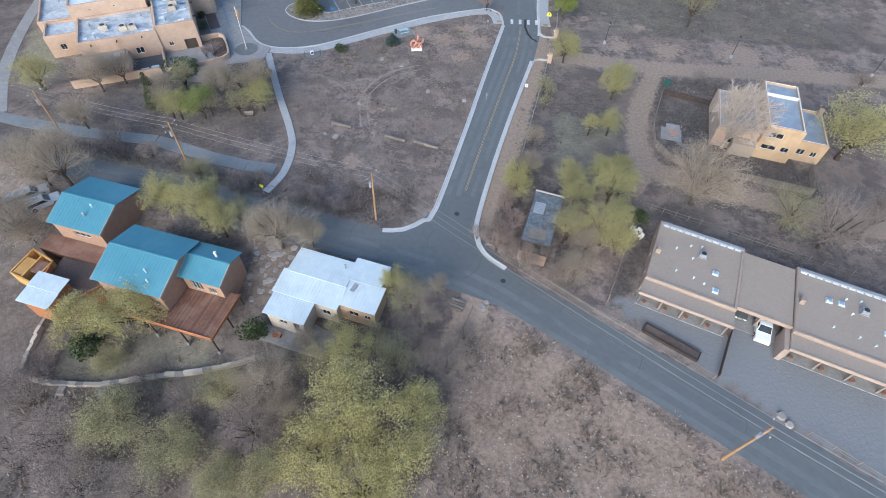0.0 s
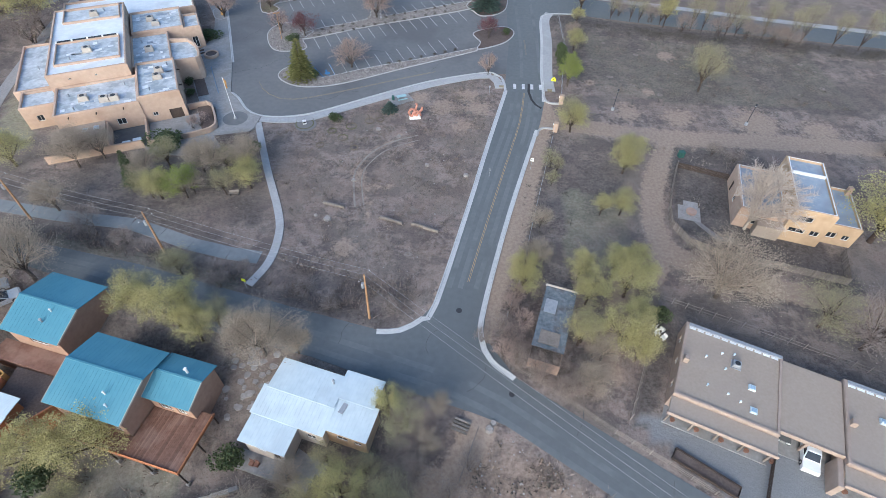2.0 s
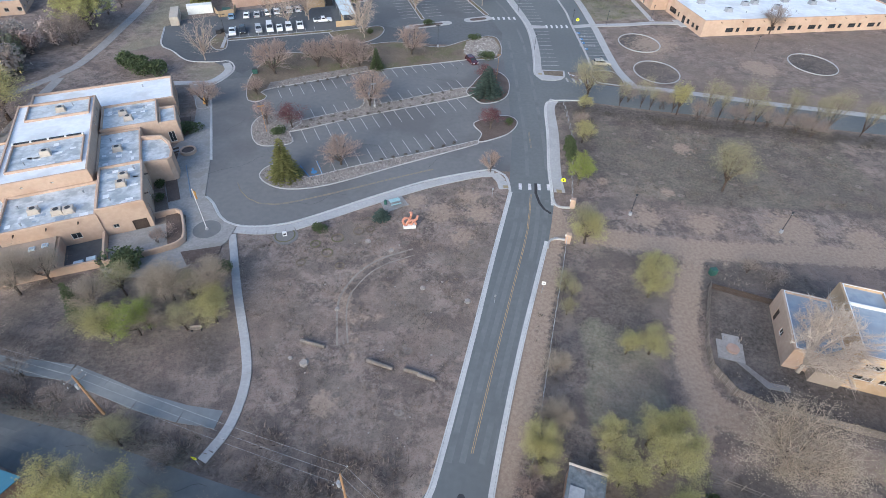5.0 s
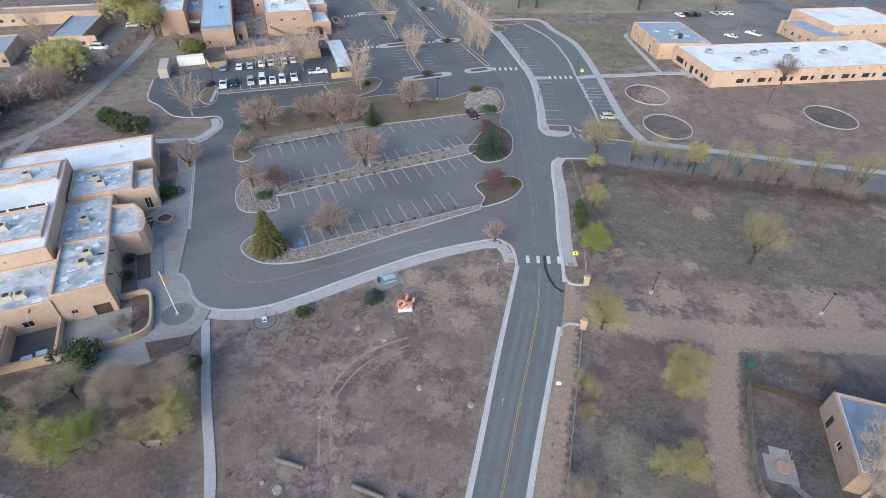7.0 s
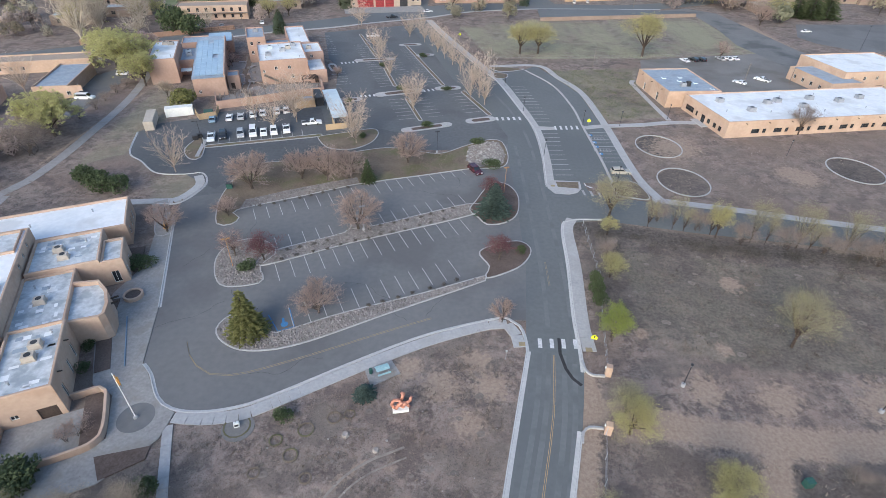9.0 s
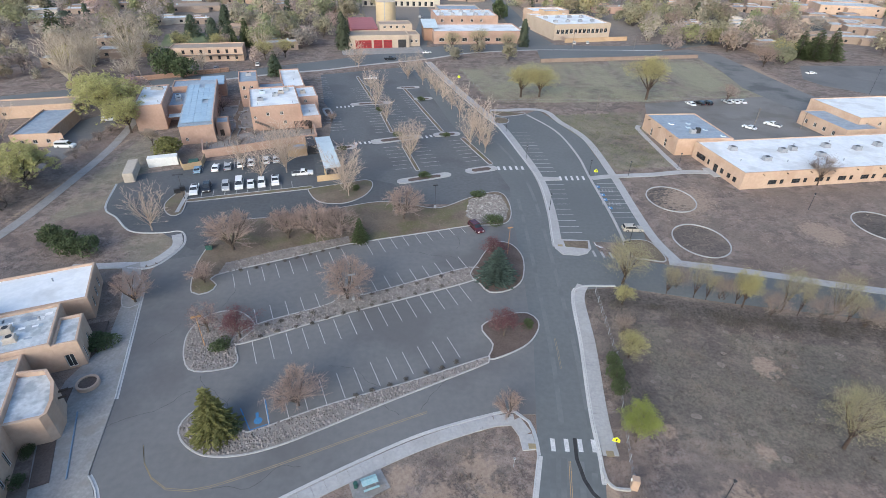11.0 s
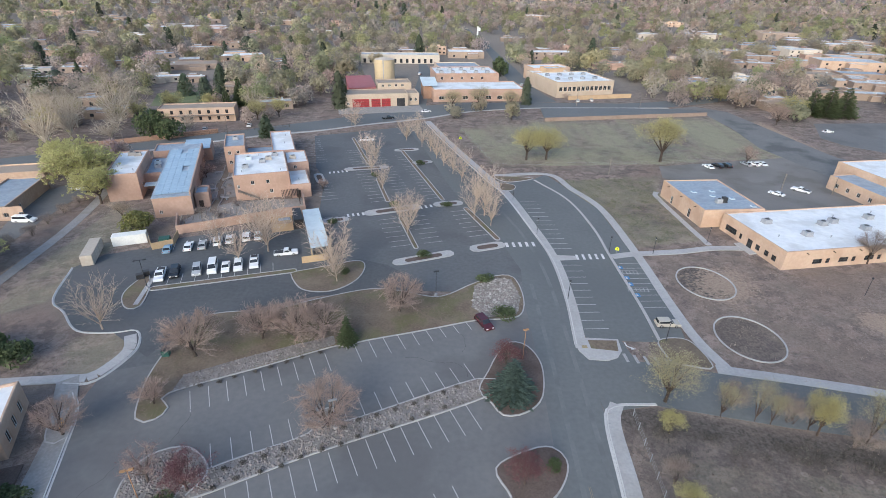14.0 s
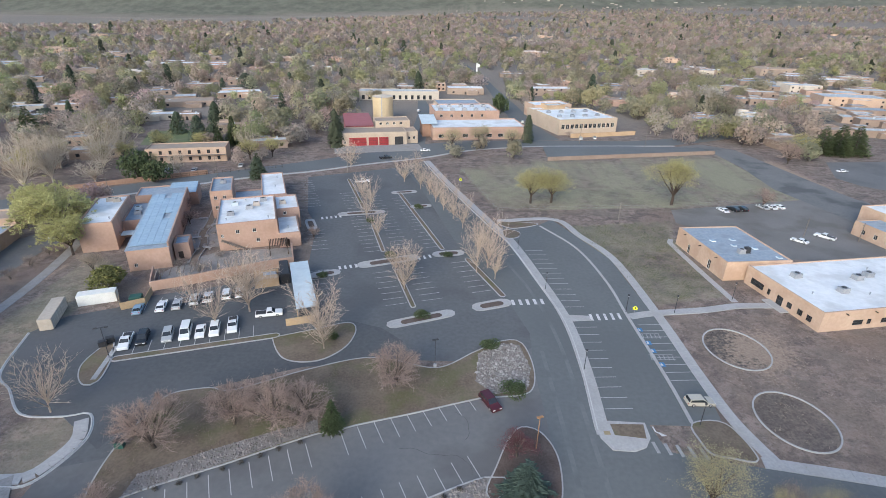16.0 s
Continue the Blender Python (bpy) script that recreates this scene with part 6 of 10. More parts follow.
part("bin", Geo().box(-33, -30.5, -22, -20, 0.02, 1.5, 0.1), "bin_green", T)

# shipping containers
def container(x, y, deg, ln, label, tone):
    T = thing("shipping_container", turned(x, y, deg), label, "container", "containers at the lot's edge")
    part("shell", Geo().box(-ln / 2, ln / 2, -1.22, 1.22, 0.1, 2.6, 0.03), tone, T)
    for k in range(int(ln / 0.6)):
        for s in (-1, 1):
            part("rib", Geo().box(-ln / 2 + 0.2 + k * 0.6, -ln / 2 + 0.45 + k * 0.6, s * 1.22 - 0.03, s * 1.22 + 0.03, 0.2, 2.5), tone, T)
    part("door", Geo().box(ln / 2 - 0.01, ln / 2 + 0.05, -1.1, 1.1, 0.2, 2.5), "stucco_white", T)


container(-86.2, 190.6, 110, 9.5, "white shipping container with a faded pink roof", "stucco_white")
container(-81.3, 197.8, 22, 7.5, "plain white steel shipping container", "frame_white")

# school
T = thing("school", turned(75.05, 193.3, 11), "low peach stucco school with white flat roofs", "building")
south = []
for k in range(8):
    south += [(8 + k * 7.2, 1.0, 2.6, 1.3), (11.6 + k * 7.2, 1.0, 1.1, 1.3)]
block(T, 0.5, 72, 0.0, 22.7, 4.8, "adobe", "membrane_white", {"S": south, "W": [(2.0, 0.9, 4.2, 1.6), (7.5, 0.9, 0.9, 1.5), (10.5, 0.0, 1.8, 2.4), (13.5, 0.9, 1.4, 1.4), (16.5, 0.9, 1.4, 1.4), (19, 0.9, 1.4, 1.4)]}, lip=0.3, style=("metal_dark", 2, 2))
block(T, 1.5, 13.0, 22.71, 24.2, 3.8, "adobe", "membrane_white")
block(T, 57, 70, 27, 47, 4.5, "adobe", "membrane_blue", {"W": row(4, 3, 4, 1.2, 1.2, 1.4), "S": row(3, 2, 3.5, 1.0, 1.2, 1.4)}, lip=0.3)
block(T, 66, 98, 32, 54, 6.5, "adobe", "membrane_white", {"S": row(5, 3, 5, 3.5, 1.2, 1.2)}, lip=0.3)
part("porch_slab", Geo().box(-1.5, 0.5, 8, 14, -0.1, 0.2), "concrete", T)
for x, y in ((13, 8), (22, 13), (26, 14), (31, 9), (38, 15), (46, 12), (55, 14), (8, 16)):
    roof_unit(T, x, y, 4.5, 2.0, 1.6, 1.1, "metal_grey")
for x, y in ((5, 8), (18, 6), (29, 17), (35, 5), (42, 18), (50, 6)):
    vent(T, x, y, 4.5)
for k in range(9):
    canale(T, 6 + k * 7.2, 0.05, 4.2, 0, -1)


T = thing("school_annexe", turned(66.1, 216.1, 7), "peach stucco school annexe with a blue-grey flat roof", "building")
block(T, 0, 17.6, 0, 23.2, 5.2, "adobe", "membrane_blue", {"W": [(6, 0.1, 1.2, 2.4), (15.8, 0.1, 1.4, 2.6)], "S": [(10, 1.2, 1.2, 1.0)]}, lip=0.3)
for x, y in ((4.4, 13.5), (10.3, 13.8), (8.4, 10.2), (12.9, 8.0), (15.6, 2.2)):
    skylight(T, x, y, 4.9, 1.2, 1.2)
roof_unit(T, 7.4, 5.6, 4.9, 1.6, 1.3, 1.2)
roof_unit(T, 9.2, 5.9, 4.9, 1.2, 1.2, 1.5, "metal_dark")
for k in range(3):
    canale(T, -0.05, 4 + k * 7.5, 4.6, -1, 0)

# north of the main street
T = thing("fire_station", turned(-57, 348.5, 14), "cream stucco fire station with three red bay doors", "building")
block(T, 0, 32, 0, 14, 6.4, "stucco_cream", "roof_tan", {"S": [(0.8, 1.2, 1.2, 1.2)]})
for x, w in ((3.5, 8.4), (13.0, 4.6), (18.2, 4.6), (26, 4.2)):
    d = part("bay_door", Geo().box(x, x + w, -0.12, 0.02, 0.0, 4.0), "door_red" if x < 25 else "metal_dark", T, "red sectional door")
    for k in range(1, 5):
        part("door_rail", Geo().box(x, x + w, -0.17, -0.1, k * 0.8 - 0.05, k * 0.8 + 0.05), "metal_dark", d)
block(T, 18, 36, 14.01, 26, 9.2, "stucco_cream", "roof_tan", {"S": row(4, 2, 3.5, 7.2, 1.4, 1.2)})
block(T, 32.01, 38, 2, 14, 6.0, "stucco_cream", "roof_tan", {"S": row(2, 1, 2.6, 2, 1.2, 1.5)})
shed_walls(T, 3, 17, 16, 44, 6.6, 8, "metal_red", -0.3)
slope_roof(T, 3, 17, 16, 44, 6.7, 8.2, "metal_red", 0.3, 1.2)
part("forecourt", Geo().box(-4, 38, -14, -0.2, -0.1, 0.05), "concrete_old", T)
T = thing("water_tank", turned(-46.5, 424, 0), "tall cream cylindrical water tank", "tank")
part("shell", Geo().tube((0, 0, 0), (0, 0, 13.4), 6.3, 6.3, 32), "tank", T)
part("roof", Geo().tube((0, 0, 13.4), (0, 0, 14.2), 6.4, 2.5, 32), "stucco_white", T)
part("ladder", Geo().box(-0.3, 0.3, -6.5, -6.25, 0.5, 13.9), "metal_grey", T)
T = thing("store_building", turned(-13.9, 366.5, 9.7), "brown stucco store with long pale roof and parapet", "building")
block(T, 0.6, 51, 0, 24, 6.5, "adobe_pink", "membrane_white", {"S": row(7, 3, 6.4, 1.2, 3.0, 1.8)}, lip=0.6)
block(T, 6, 44, 32, 58, 9.5, "adobe_pink", "membrane_white", {"S": row(5, 3, 6, 6, 1.5, 1.5)}, lip=0.6)
block(T, 12, 40, 62, 84, 8.5, "stucco_cream", "membrane_blue", lip=0.6)
slope_roof(T, -4, 4, 8, 24, 7.0, 9, "metal_white", 0.3, 1.0)
part("service_wing", Geo().box(-3.8, 0.58, 9, 22, -0.2, 6.9), "adobe_brown", T)
for k in range(10):
    roof_unit(T, 10 + (k % 5) * 7, 37 + (k // 5) * 12, 8.9, 2.5, 2, 1.4)
T = thing("store_building", turned(55.5, 385.5, 16.5), "golden stucco store with a portal of posts", "building")
block(T, 0, 36, 0, 34, 8.6, "stucco_cream", "membrane_white", {"S": row(12, 1.5, 2.8, 3.4, 2.0, 2.4)}, lip=0.5)
block(T, 3, 30, 34.01, 50, 7.2, "stucco_cream", "membrane_white", lip=0.5)
block(T, 8, 34, 50.01, 66, 8.4, "adobe", "membrane_white", {"S": row(4, 2, 5, 3, 2, 2)}, lip=0.5)
block(T, 12, 24, 40, 50, 9.6, "adobe_gold", "membrane", lip=0.5, z0=6.4)
part("low_wall", Geo().box(4, 44, -7, -6.5, -0.1, 2.2), "adobe_gold", T)
for k in range(8):
    roof_unit(T, 5 + (k % 4) * 8, 10 + (k // 4) * 14, 8.1, 2.2, 2, 1.2)
T = thing("motel", turned(-132, 309.5, 14), "cream two-storey lodging block with dark windows", "building")
block(T, 0, 32, 0, 11, 6.2, "adobe", "roof_tan", {"S": row(8, 1.5, 3.8, 0.8, 1.2, 1.6) + row(8, 1.5, 3.8, 3.6, 1.2, 1.6)}, style=("wood_dark", 1, 1))
part("balcony", Geo().box(0, 32, -1.2, -0.02, 2.9, 3.1), "wood_grey", T)
T = thing("long_motel", turned(-40, 500, 6), "long cream building with a row of dark doors", "building")
block(T, -34, 26, 0, 14, 6.5, "stucco_white", "membrane", {"S": row(12, 2, 4.6, 0.5, 2.0, 3.0)}, style=("wood_dark", 1, 1))
T = thing("radio_mast", turned(19, 622, 0), "white lattice tower with a dish", "tower")
part("mast", Geo().tube((0, 0, 0), (0, 0, 18), 1.0, 0.7, 4), "frame_white", T)
part("dish", Geo().tube((1.3, -0.9, 15.5), (1.5, -1.7, 15.5), 1.6, 1.4, 14), "frame_white", T)
T = thing("park_wall", turned(40.7, 330.6, 13.2), "long reddish stucco wall below the parking strip", "wall")
part("wall", Geo().box(0, 87, -0.3, 0.3, -0.2, 1.7, 0.06), "stucco_brown", T)
T = thing("street_wall", turned(-152, 266, 31), "brown stucco wall along the main street", "wall")
part("wall", Geo().box(0, 60, 0, 0.4, -0.2, 1.8, 0.06), "adobe_brown", T)
# low buildings at the west edge
for x, y, w, d, a, roof in ((-162, 226, 34, 9, 17, "roof_tan"), (-129.5, 206, 10, 24, 14, "membrane_blue"), (-146, 186, 14, 18, 22, "membrane_blue"), (-150, 150, 18, 12, 15, "membrane")):
    T = thing("adobe_house", turned(x, y, a), "low tan adobe building with a flat roof", "house", "low houses at the west edge")
    block(T, 0, w, 0, d, 4.0, "adobe", roof, {"S": row(4, 2, 3.5, 1.0, 1.2, 1.2), "E": row(2, 2, 4, 1.0, 1.2, 1.2)})


# ---- islands and beds ----
def island(pts, fill, label, name="island", z=0.12, kerbed=True, close=1.0):
    pts = smooth_path(pts, close, True)
    area = sum(a[0] * b[1] - b[0] * a[1] for a, b in zip(pts, pts[1:] + pts[:1]))
    pts = pts if area > 0 else pts[::-1]
    setting(name, Geo().prism(pts, -0.1, z), fill, label, "planting bed")
    if kerbed:
        setting("kerb", Geo().ribbon(pts, 0.02, -0.2, -0.1, z + 0.05, True), "concrete", "pale concrete kerb round a bed", "kerb")
    return pts


def capsule(ax, ay, bx, by, r):
    a = math.atan2(by - ay, bx - ax)
    return [(bx + r * math.cos(a + radians(t)), by + r * math.sin(a + radians(t))) for t in (-90, -45, 0, 45, 90)] + [(ax + r * math.cos(a + radians(t)), ay + r * math.sin(a + radians(t))) for t in (90, 135, 180, 225, 270)]


M["earth"] = shade("earth", (0.13, 0.10, 0.075), (0.21, 0.17, 0.13), 0.95, 0.25, 2.5, 0.4, third=(0.12, 0.125, 0.055), third_scale=0.12, third_amount=0.6)
M["gravel_bed"] = shade("gravel_bed", (0.17, 0.155, 0.145), (0.28, 0.262, 0.25), 0.95, 0.4, 5, 0.5)
STRIP_S = [(-37.9, 112.6), (-35.8, 109.9), (-31.4, 108.4), (-24, 110.2), (-10.8, 117.8), (5.2, 126.9), (5.4, 128.1), (-6, 122.6), (-18.9, 117.0), (-28.4, 112.1), (-30.3, 113.8), (-33.5, 116.2), (-36.8, 115.6)]
BED_E1 = [(5.6, 127.6), (11.2, 130.7), (13.8, 134.2), (14.4, 137.2), (12.8, 139.2), (9.5, 138.6), (4.6, 135.4), (6.3, 131.0)]
STRIP_M = [(-36, 129.0), (-20.9, 137.0), (3.9, 149.2), (2.7, 153.0), (-17.6, 142.9), (-19.2, 145.2), (-21.8, 145.0), (-22.6, 140.4), (-34.4, 133.7)]
BED_W = [(-44.9, 131.1), (-43, 125.4), (-40.2, 122.9), (-34.9, 124.1), (-34.9, 126.2), (-36.2, 128.8), (-34.6, 133.5), (-39, 137.2), (-43.6, 135.6)]
BED_E2 = [(2.9, 150.5), (4.8, 147.6), (6.4, 145.2), (10, 146), (12.9, 149.5), (13.8, 157), (12, 162), (9, 163), (6.7, 160), (4.6, 155)]
BAND = [(-49.2, 142.2), (-46.3, 142.2), (-45.6, 144.5), (-47, 147.6), (-34.1, 154.6), (-22.4, 160.8), (-20.6, 159.6), (-19.2, 161.8), (-8, 165.8), (2.9, 169.8), (5.7, 170.2), (11.5, 171.7), (13.1, 178.1), (11.8, 186.3), (8, 186.8), (2.5, 183), (-4.7, 177.6), (-12.8, 179.4), (-19.4, 179.8), (-29, 175.8), (-40, 169.8), (-44.4, 170.2), (-50.3, 168.2), (-51.5, 163), (-52.4, 157.9), (-51.8, 150)]
ROCK_BEDS = [STRIP_S, STRIP_M, BED_W]
for pts, lab in ((STRIP_S, "long stone-filled bed between drive and parking"), (STRIP_M, "long stone-filled strip between parking rows"), (BED_W, "rounded stone-filled island")):
    island(pts, "gravel_bed", lab, z=0.09 if pts is BED_W else 0.12)
island(BED_E1, "mulch", "rounded island of dark mulch", z=0.15)
island(BED_E2, "mulch", "rounded island of dark mulch", z=0.15)
island(BAND, "earth", "broad planted band between two parking lots")
ROCK_N = [(-46.6, 147.9), (-34.1, 154.9), (-23, 161), (-23.8, 163.4), (-30, 160.6), (-38, 156.6), (-46.4, 151.8)]
ROCK_E = [(2.2, 174), (5.5, 170.8), (11.2, 172.4), (12.6, 178.1), (11.3, 185.6), (8, 186), (3, 182.4)]
setting("stone_bed", Geo().prism(ROCK_N, 0, 0.15), "gravel_bed", "stone bed along the parking edge", "planting bed")
setting("stone_bed", Geo().prism(ROCK_E, 0, 0.15), "gravel_bed", "pale stone bed at the lot's corner", "planting bed")
ROCK_BEDS += [ROCK_N, ROCK_E]
for a in ((-14.6, 191.9, -3.0, 196.9, 1.3), (-25.4, 219.6, -13, 224.8, 1.6), (-38.4, 255.9, -26.2, 259.2, 1.3), (3.9, 199.9, 9.8, 202.2, 1.5), (-6.2, 227.2, -0.6, 228.6, 1.5), (-36.6, 213.2, -32, 215, 1.3), (-47.4, 249.5, -45, 243.6, 1.3), (-23.6, 279.2, -17, 281, 1.2), (-15.6, 264.6, -11, 266.2, 1.2)):
    island(capsule(*a), "concrete", "rounded kerbed island of pale concrete", close=0.8)
    q, w = capsule(*a), 0.62
    cx, cy = (a[0] + a[2]) / 2, (a[1] + a[3]) / 2
    setting("planting_bed", Geo().prism([(cx + (x - cx) * w, cy + (y - cy) * w) for x, y in q], 0.0, 0.15), "mulch", "dark soil bed in a concrete island", "planting bed")
for a in ((-11.0, 199.5, -16.5, 216.8, 0.45), (-21.5, 228.6, -27, 247, 0.45), (-32.5, 262.5, -43.5, 294, 0.45), (9.6, 205.5, 1.8, 224.5, 0.6), (-5.2, 231, -22, 279, 0.5)):
    island(capsule(*a), "earth", "narrow tree strip between parking rows", close=2.0)
island([(-34, 179.2), (-27.7, 178.8), (-23.3, 183.3), (-22.2, 189.3), (-24.2, 192), (-30, 189.4), (-36.8, 186.4), (-38.2, 185.6)], "earth", "tree island at the lot's corner")
island(capsule(-65.2, 177.6, -38, 186.6, 0.7), "earth", "long soil strip between parking rows", close=2.5)
island([(-68.9, 172.6), (-70.4, 176.6), (-69.6, 183.0), (-68.2, 181.6), (-65.9, 176.8), (-64.6, 171.2), (-66.4, 170.2)], "earth", "kerbed island under a lamp", close=0.8)
walkway("footpath_lamp", [(-67.4, 181.5), (-65.6, 171.5)], 0.9, "narrow concrete strip beside a lamp", z=0.17)
setting("island_nose", Geo().prism([(21.1, 164.8), (21.3, 161.3), (22.6, 158.9), (25.9, 158.7), (27.9, 159.6), (29.2, 161.6), (29.4, 164.9), (23.7, 165.1)], -0.1, 0.145), "concrete", "pale concrete nose round a small bed", "footpath")
setting("island", Geo().prism([(23.6, 164.4), (23.7, 162.0), (28.5, 161.4), (29.0, 164.5)], 0, 0.165), "earth", "small soil bed in a concrete nose", "planting bed")
island([(37.2, 165), (37.0, 161), (37.6, 158.8), (40, 158.2), (44, 158), (42.6, 165.2)], "earth", "small kerbed bed at the school lot")
island([(12.4, 252.6), (24.6, 251.6), (16, 247.5)], "earth", "kerbed bed at the lot's end")
island([(13.5, 240), (17, 240.5), (17.8, 244.5), (13.5, 246)], "earth", "kerbed bed at the lot's end")
island([(-61.6, 142.2), (-59.0, 143.4), (-57.2, 138.2), (-59.4, 137.4)], "mulch", "small kerbed tree bed before the town building")
setting("gutter_walk", Geo().prism([(22.4, 194.8), (28, 195.6), (28.2, 197.4), (22.4, 197.6)], -0.1, 0.12), "concrete", "pale concrete nose of a crossing", "footpath")
setting("planting_bed", Geo().ribbon(smooth_path([(-50.9, 103.5), (-55.6, 113), (-57.4, 118.5)], 2), 1.2, -0.9, -0.1, 0.22), "mulch", "dark planting bed along the building front", "planting bed")
setting("planting_bed", Geo().ribbon(smooth_path([(-58.5, 126), (-61, 133)], 2), 1.6, -1.4, -0.1, 0.22), "mulch", "dark planting bed by the entrance", "planting bed")


def rocks(name, beds, density, size, label, mat="rock", seed=1, z=0.12):
    """Loose stones scattered over beds, one joined mesh."""
    r = np.random.default_rng(seed)
    V, F = [], []
    base = np.array([(1, 0, 0), (0.3, 0.9, 0.05), (-0.8, 0.5, 0), (-0.7, -0.6, 0.05), (0.35, -0.9, 0), (0.1, 0.1, 0.75), (-0.25, -0.1, 0.6)])
    faces = [(0, 1, 5), (1, 2, 5), (2, 6, 5), (2, 3, 6), (3, 4, 6), (4, 5, 6), (4, 0, 5)]
    for pts in beds:
        p = np.array(pts)
        lo, hi = p.min(0), p.max(0)
        n = int((hi - lo).prod() * density)
        X, Y = r.uniform(lo[0], hi[0], n), r.uniform(lo[1], hi[1], n)
        ok = in_poly(X, Y, list(pts))
        for x, y in zip(X[ok], Y[ok]):
            s = size * r.uniform(0.45, 1.3)
            a = r.uniform(0, 6.28)
            c, sn = math.cos(a) * s, math.sin(a) * s
            q = base * r.uniform(0.75, 1.25, base.shape)
            k = len(V)
            V += [(x + u * c - v * sn, y + u * sn + v * c, z - 0.03 + w * s) for u, v, w in q]
            F += [tuple(i + k for i in f) for f in faces]
    return tagged(part(name, Geo().add(V, F), mat), label, "stones", "", "stuff")


rocks("bed_stones", ROCK_BEDS, 10.0, 0.24, "loose grey and pinkish stones heaped in the parking beds", mat="rock_mixed")
rocks("bed_boulders", [ROCK_E], 2.6, 0.36, "large pale rounded stones in a bed", mat="stone_pale", seed=8)
rocks("field_stones", [[(-25, 60), (-6, 54), (10, 105), (-28, 92)], [(-26, 44), (-22, 45), (-20, 36), (-27, 36)]], 0.05, 0.16, "scattered stones on dry ground", seed=4, z=0.0)


def mounds(name, pts, n, size, label, seed):
    """Low heaps of loose pale earth with a sunken middle, one joined mesh."""
    r = random.Random(seed)
    g = Geo()
    xs, ys = [p[0] for p in pts], [p[1] for p in pts]
    while n:
        x, y = r.uniform(min(xs), max(xs)), r.uniform(min(ys), max(ys))
        if not in_poly(np.array([x]), np.array([y]), pts)[0]:
            continue
        n -= 1
        R, t = size * r.uniform(0.5, 1.3), r.uniform(0, 6.28)
        rings = [(R, -0.12), (R * 0.62, -0.01), (R * 0.3, 0.02), (R * 0.12, -0.05)]
        wob = [r.uniform(0.78, 1.2) for _ in range(11)]
        vs = [(x + rad * wob[i] * math.cos(6.2832 * i / 11 + t), y + 0.8 * rad * wob[i] * math.sin(6.2832 * i / 11 + t), z) for rad, z in rings for i in range(11)]
        g.add(vs, [(11 * k + i, 11 * k + (i + 1) % 11, 11 * k + 11 + (i + 1) % 11, 11 * k + 11 + i) for k in range(3) for i in range(11)] + [tuple(range(33, 44))])
    ob = part(name, g, "mound_earth", smooth=True)
    return tagged(ob, label, "earth mounds", "", "stuff")


M["mound_earth"] = shade("mound_earth", (0.165, 0.138, 0.12), (0.245, 0.208, 0.182), 0.97, 1.2, 3.0, 0.4, islands=0.15)
mounds("burrow_mounds", [(30, 112), (84, 106), (84, 134), (60, 135), (30, 139)], 60, 0.85, "small pale earth mounds dug up over the dry plot", 5)
mounds("bare_heaps", [(-24, 62), (-4, 58), (6, 100), (2, 108), (-26, 93)], 26, 0.8, "bare pale earth patches among the field weeds", 6)


# ---- plants ----
def rand_dir(r, up=0.0):
    v = Vector((r.gauss(0, 1), r.gauss(0, 1), r.gauss(0, 1) + up))
    return v.normalized()


def leaf(g, c, size, r):
    """One small clump of leaves: an irregular triangle that mostly faces the sky."""
    n = rand_dir(r, 1.1)
    d = n.cross(rand_dir(r)).normalized()
    e = n.cross(d)
    s = size * r.uniform(0.6, 1.3)
    g.add([c - d * s * 0.5 - e * s * 0.3, c + d * s * 0.5 - e * s * 0.35, c + e * s * 0.55 + d * s * r.uniform(-0.3, 0.3)], [(0, 1, 2)])


def stick(g, a, b, ra, rb):
    """A thin three-sided twig."""
    w = (b - a).normalized()
    u = w.cross(Vector((0.31, 0.77, 0.55))).normalized()
    v = w.cross(u)
    g.add([a + u * ra, a - u * ra * 0.5 + v * ra * 0.87, a - u * ra * 0.5 - v * ra * 0.87, b + u * rb, b - u * rb * 0.5 + v * rb * 0.87, b - u * rb * 0.5 - v * rb * 0.87], [(0, 1, 4, 3), (1, 2, 5, 4), (2, 0, 3, 5)])


def twig(g, a, b, r0):
    """A fine twig: two crossed slivers that taper to a point."""
    w = (b - a).normalized()
    u = w.cross(Vector((0.31, 0.77, 0.55))).normalized() * r0
    v = w.cross(u)
    g.add([a + u, a - u, b], [(0, 1, 2)])
    g.add([a + v, a - v, b], [(0, 1, 2)])


def limb(g, pts, radii, n=5):
    """A bent tapering limb that grows out of the wood before it."""
    start = len(g.v)
    for k, (p, rad) in enumerate(zip(pts, radii)):
        w = (pts[min(k + 1, len(pts) - 1)] - pts[max(k - 1, 0)]).normalized()
        u = w.cross(Vector((0.31, 0.77, 0.1))).normalized()
        v = w.cross(u)
        ring = [p + (u * math.cos(6.2832 * i / n) + v * math.sin(6.2832 * i / n)) * rad for i in range(n)]
        k0 = len(g.v)
        g.v += [tuple(q) for q in ring]
        if k:
            g.f += [(k0 - n + i, k0 - n + (i + 1) % n, k0 + (i + 1) % n, k0 + i) for i in range(n)]
    if start:
        g.f.append((start - 1, start, start + 1))


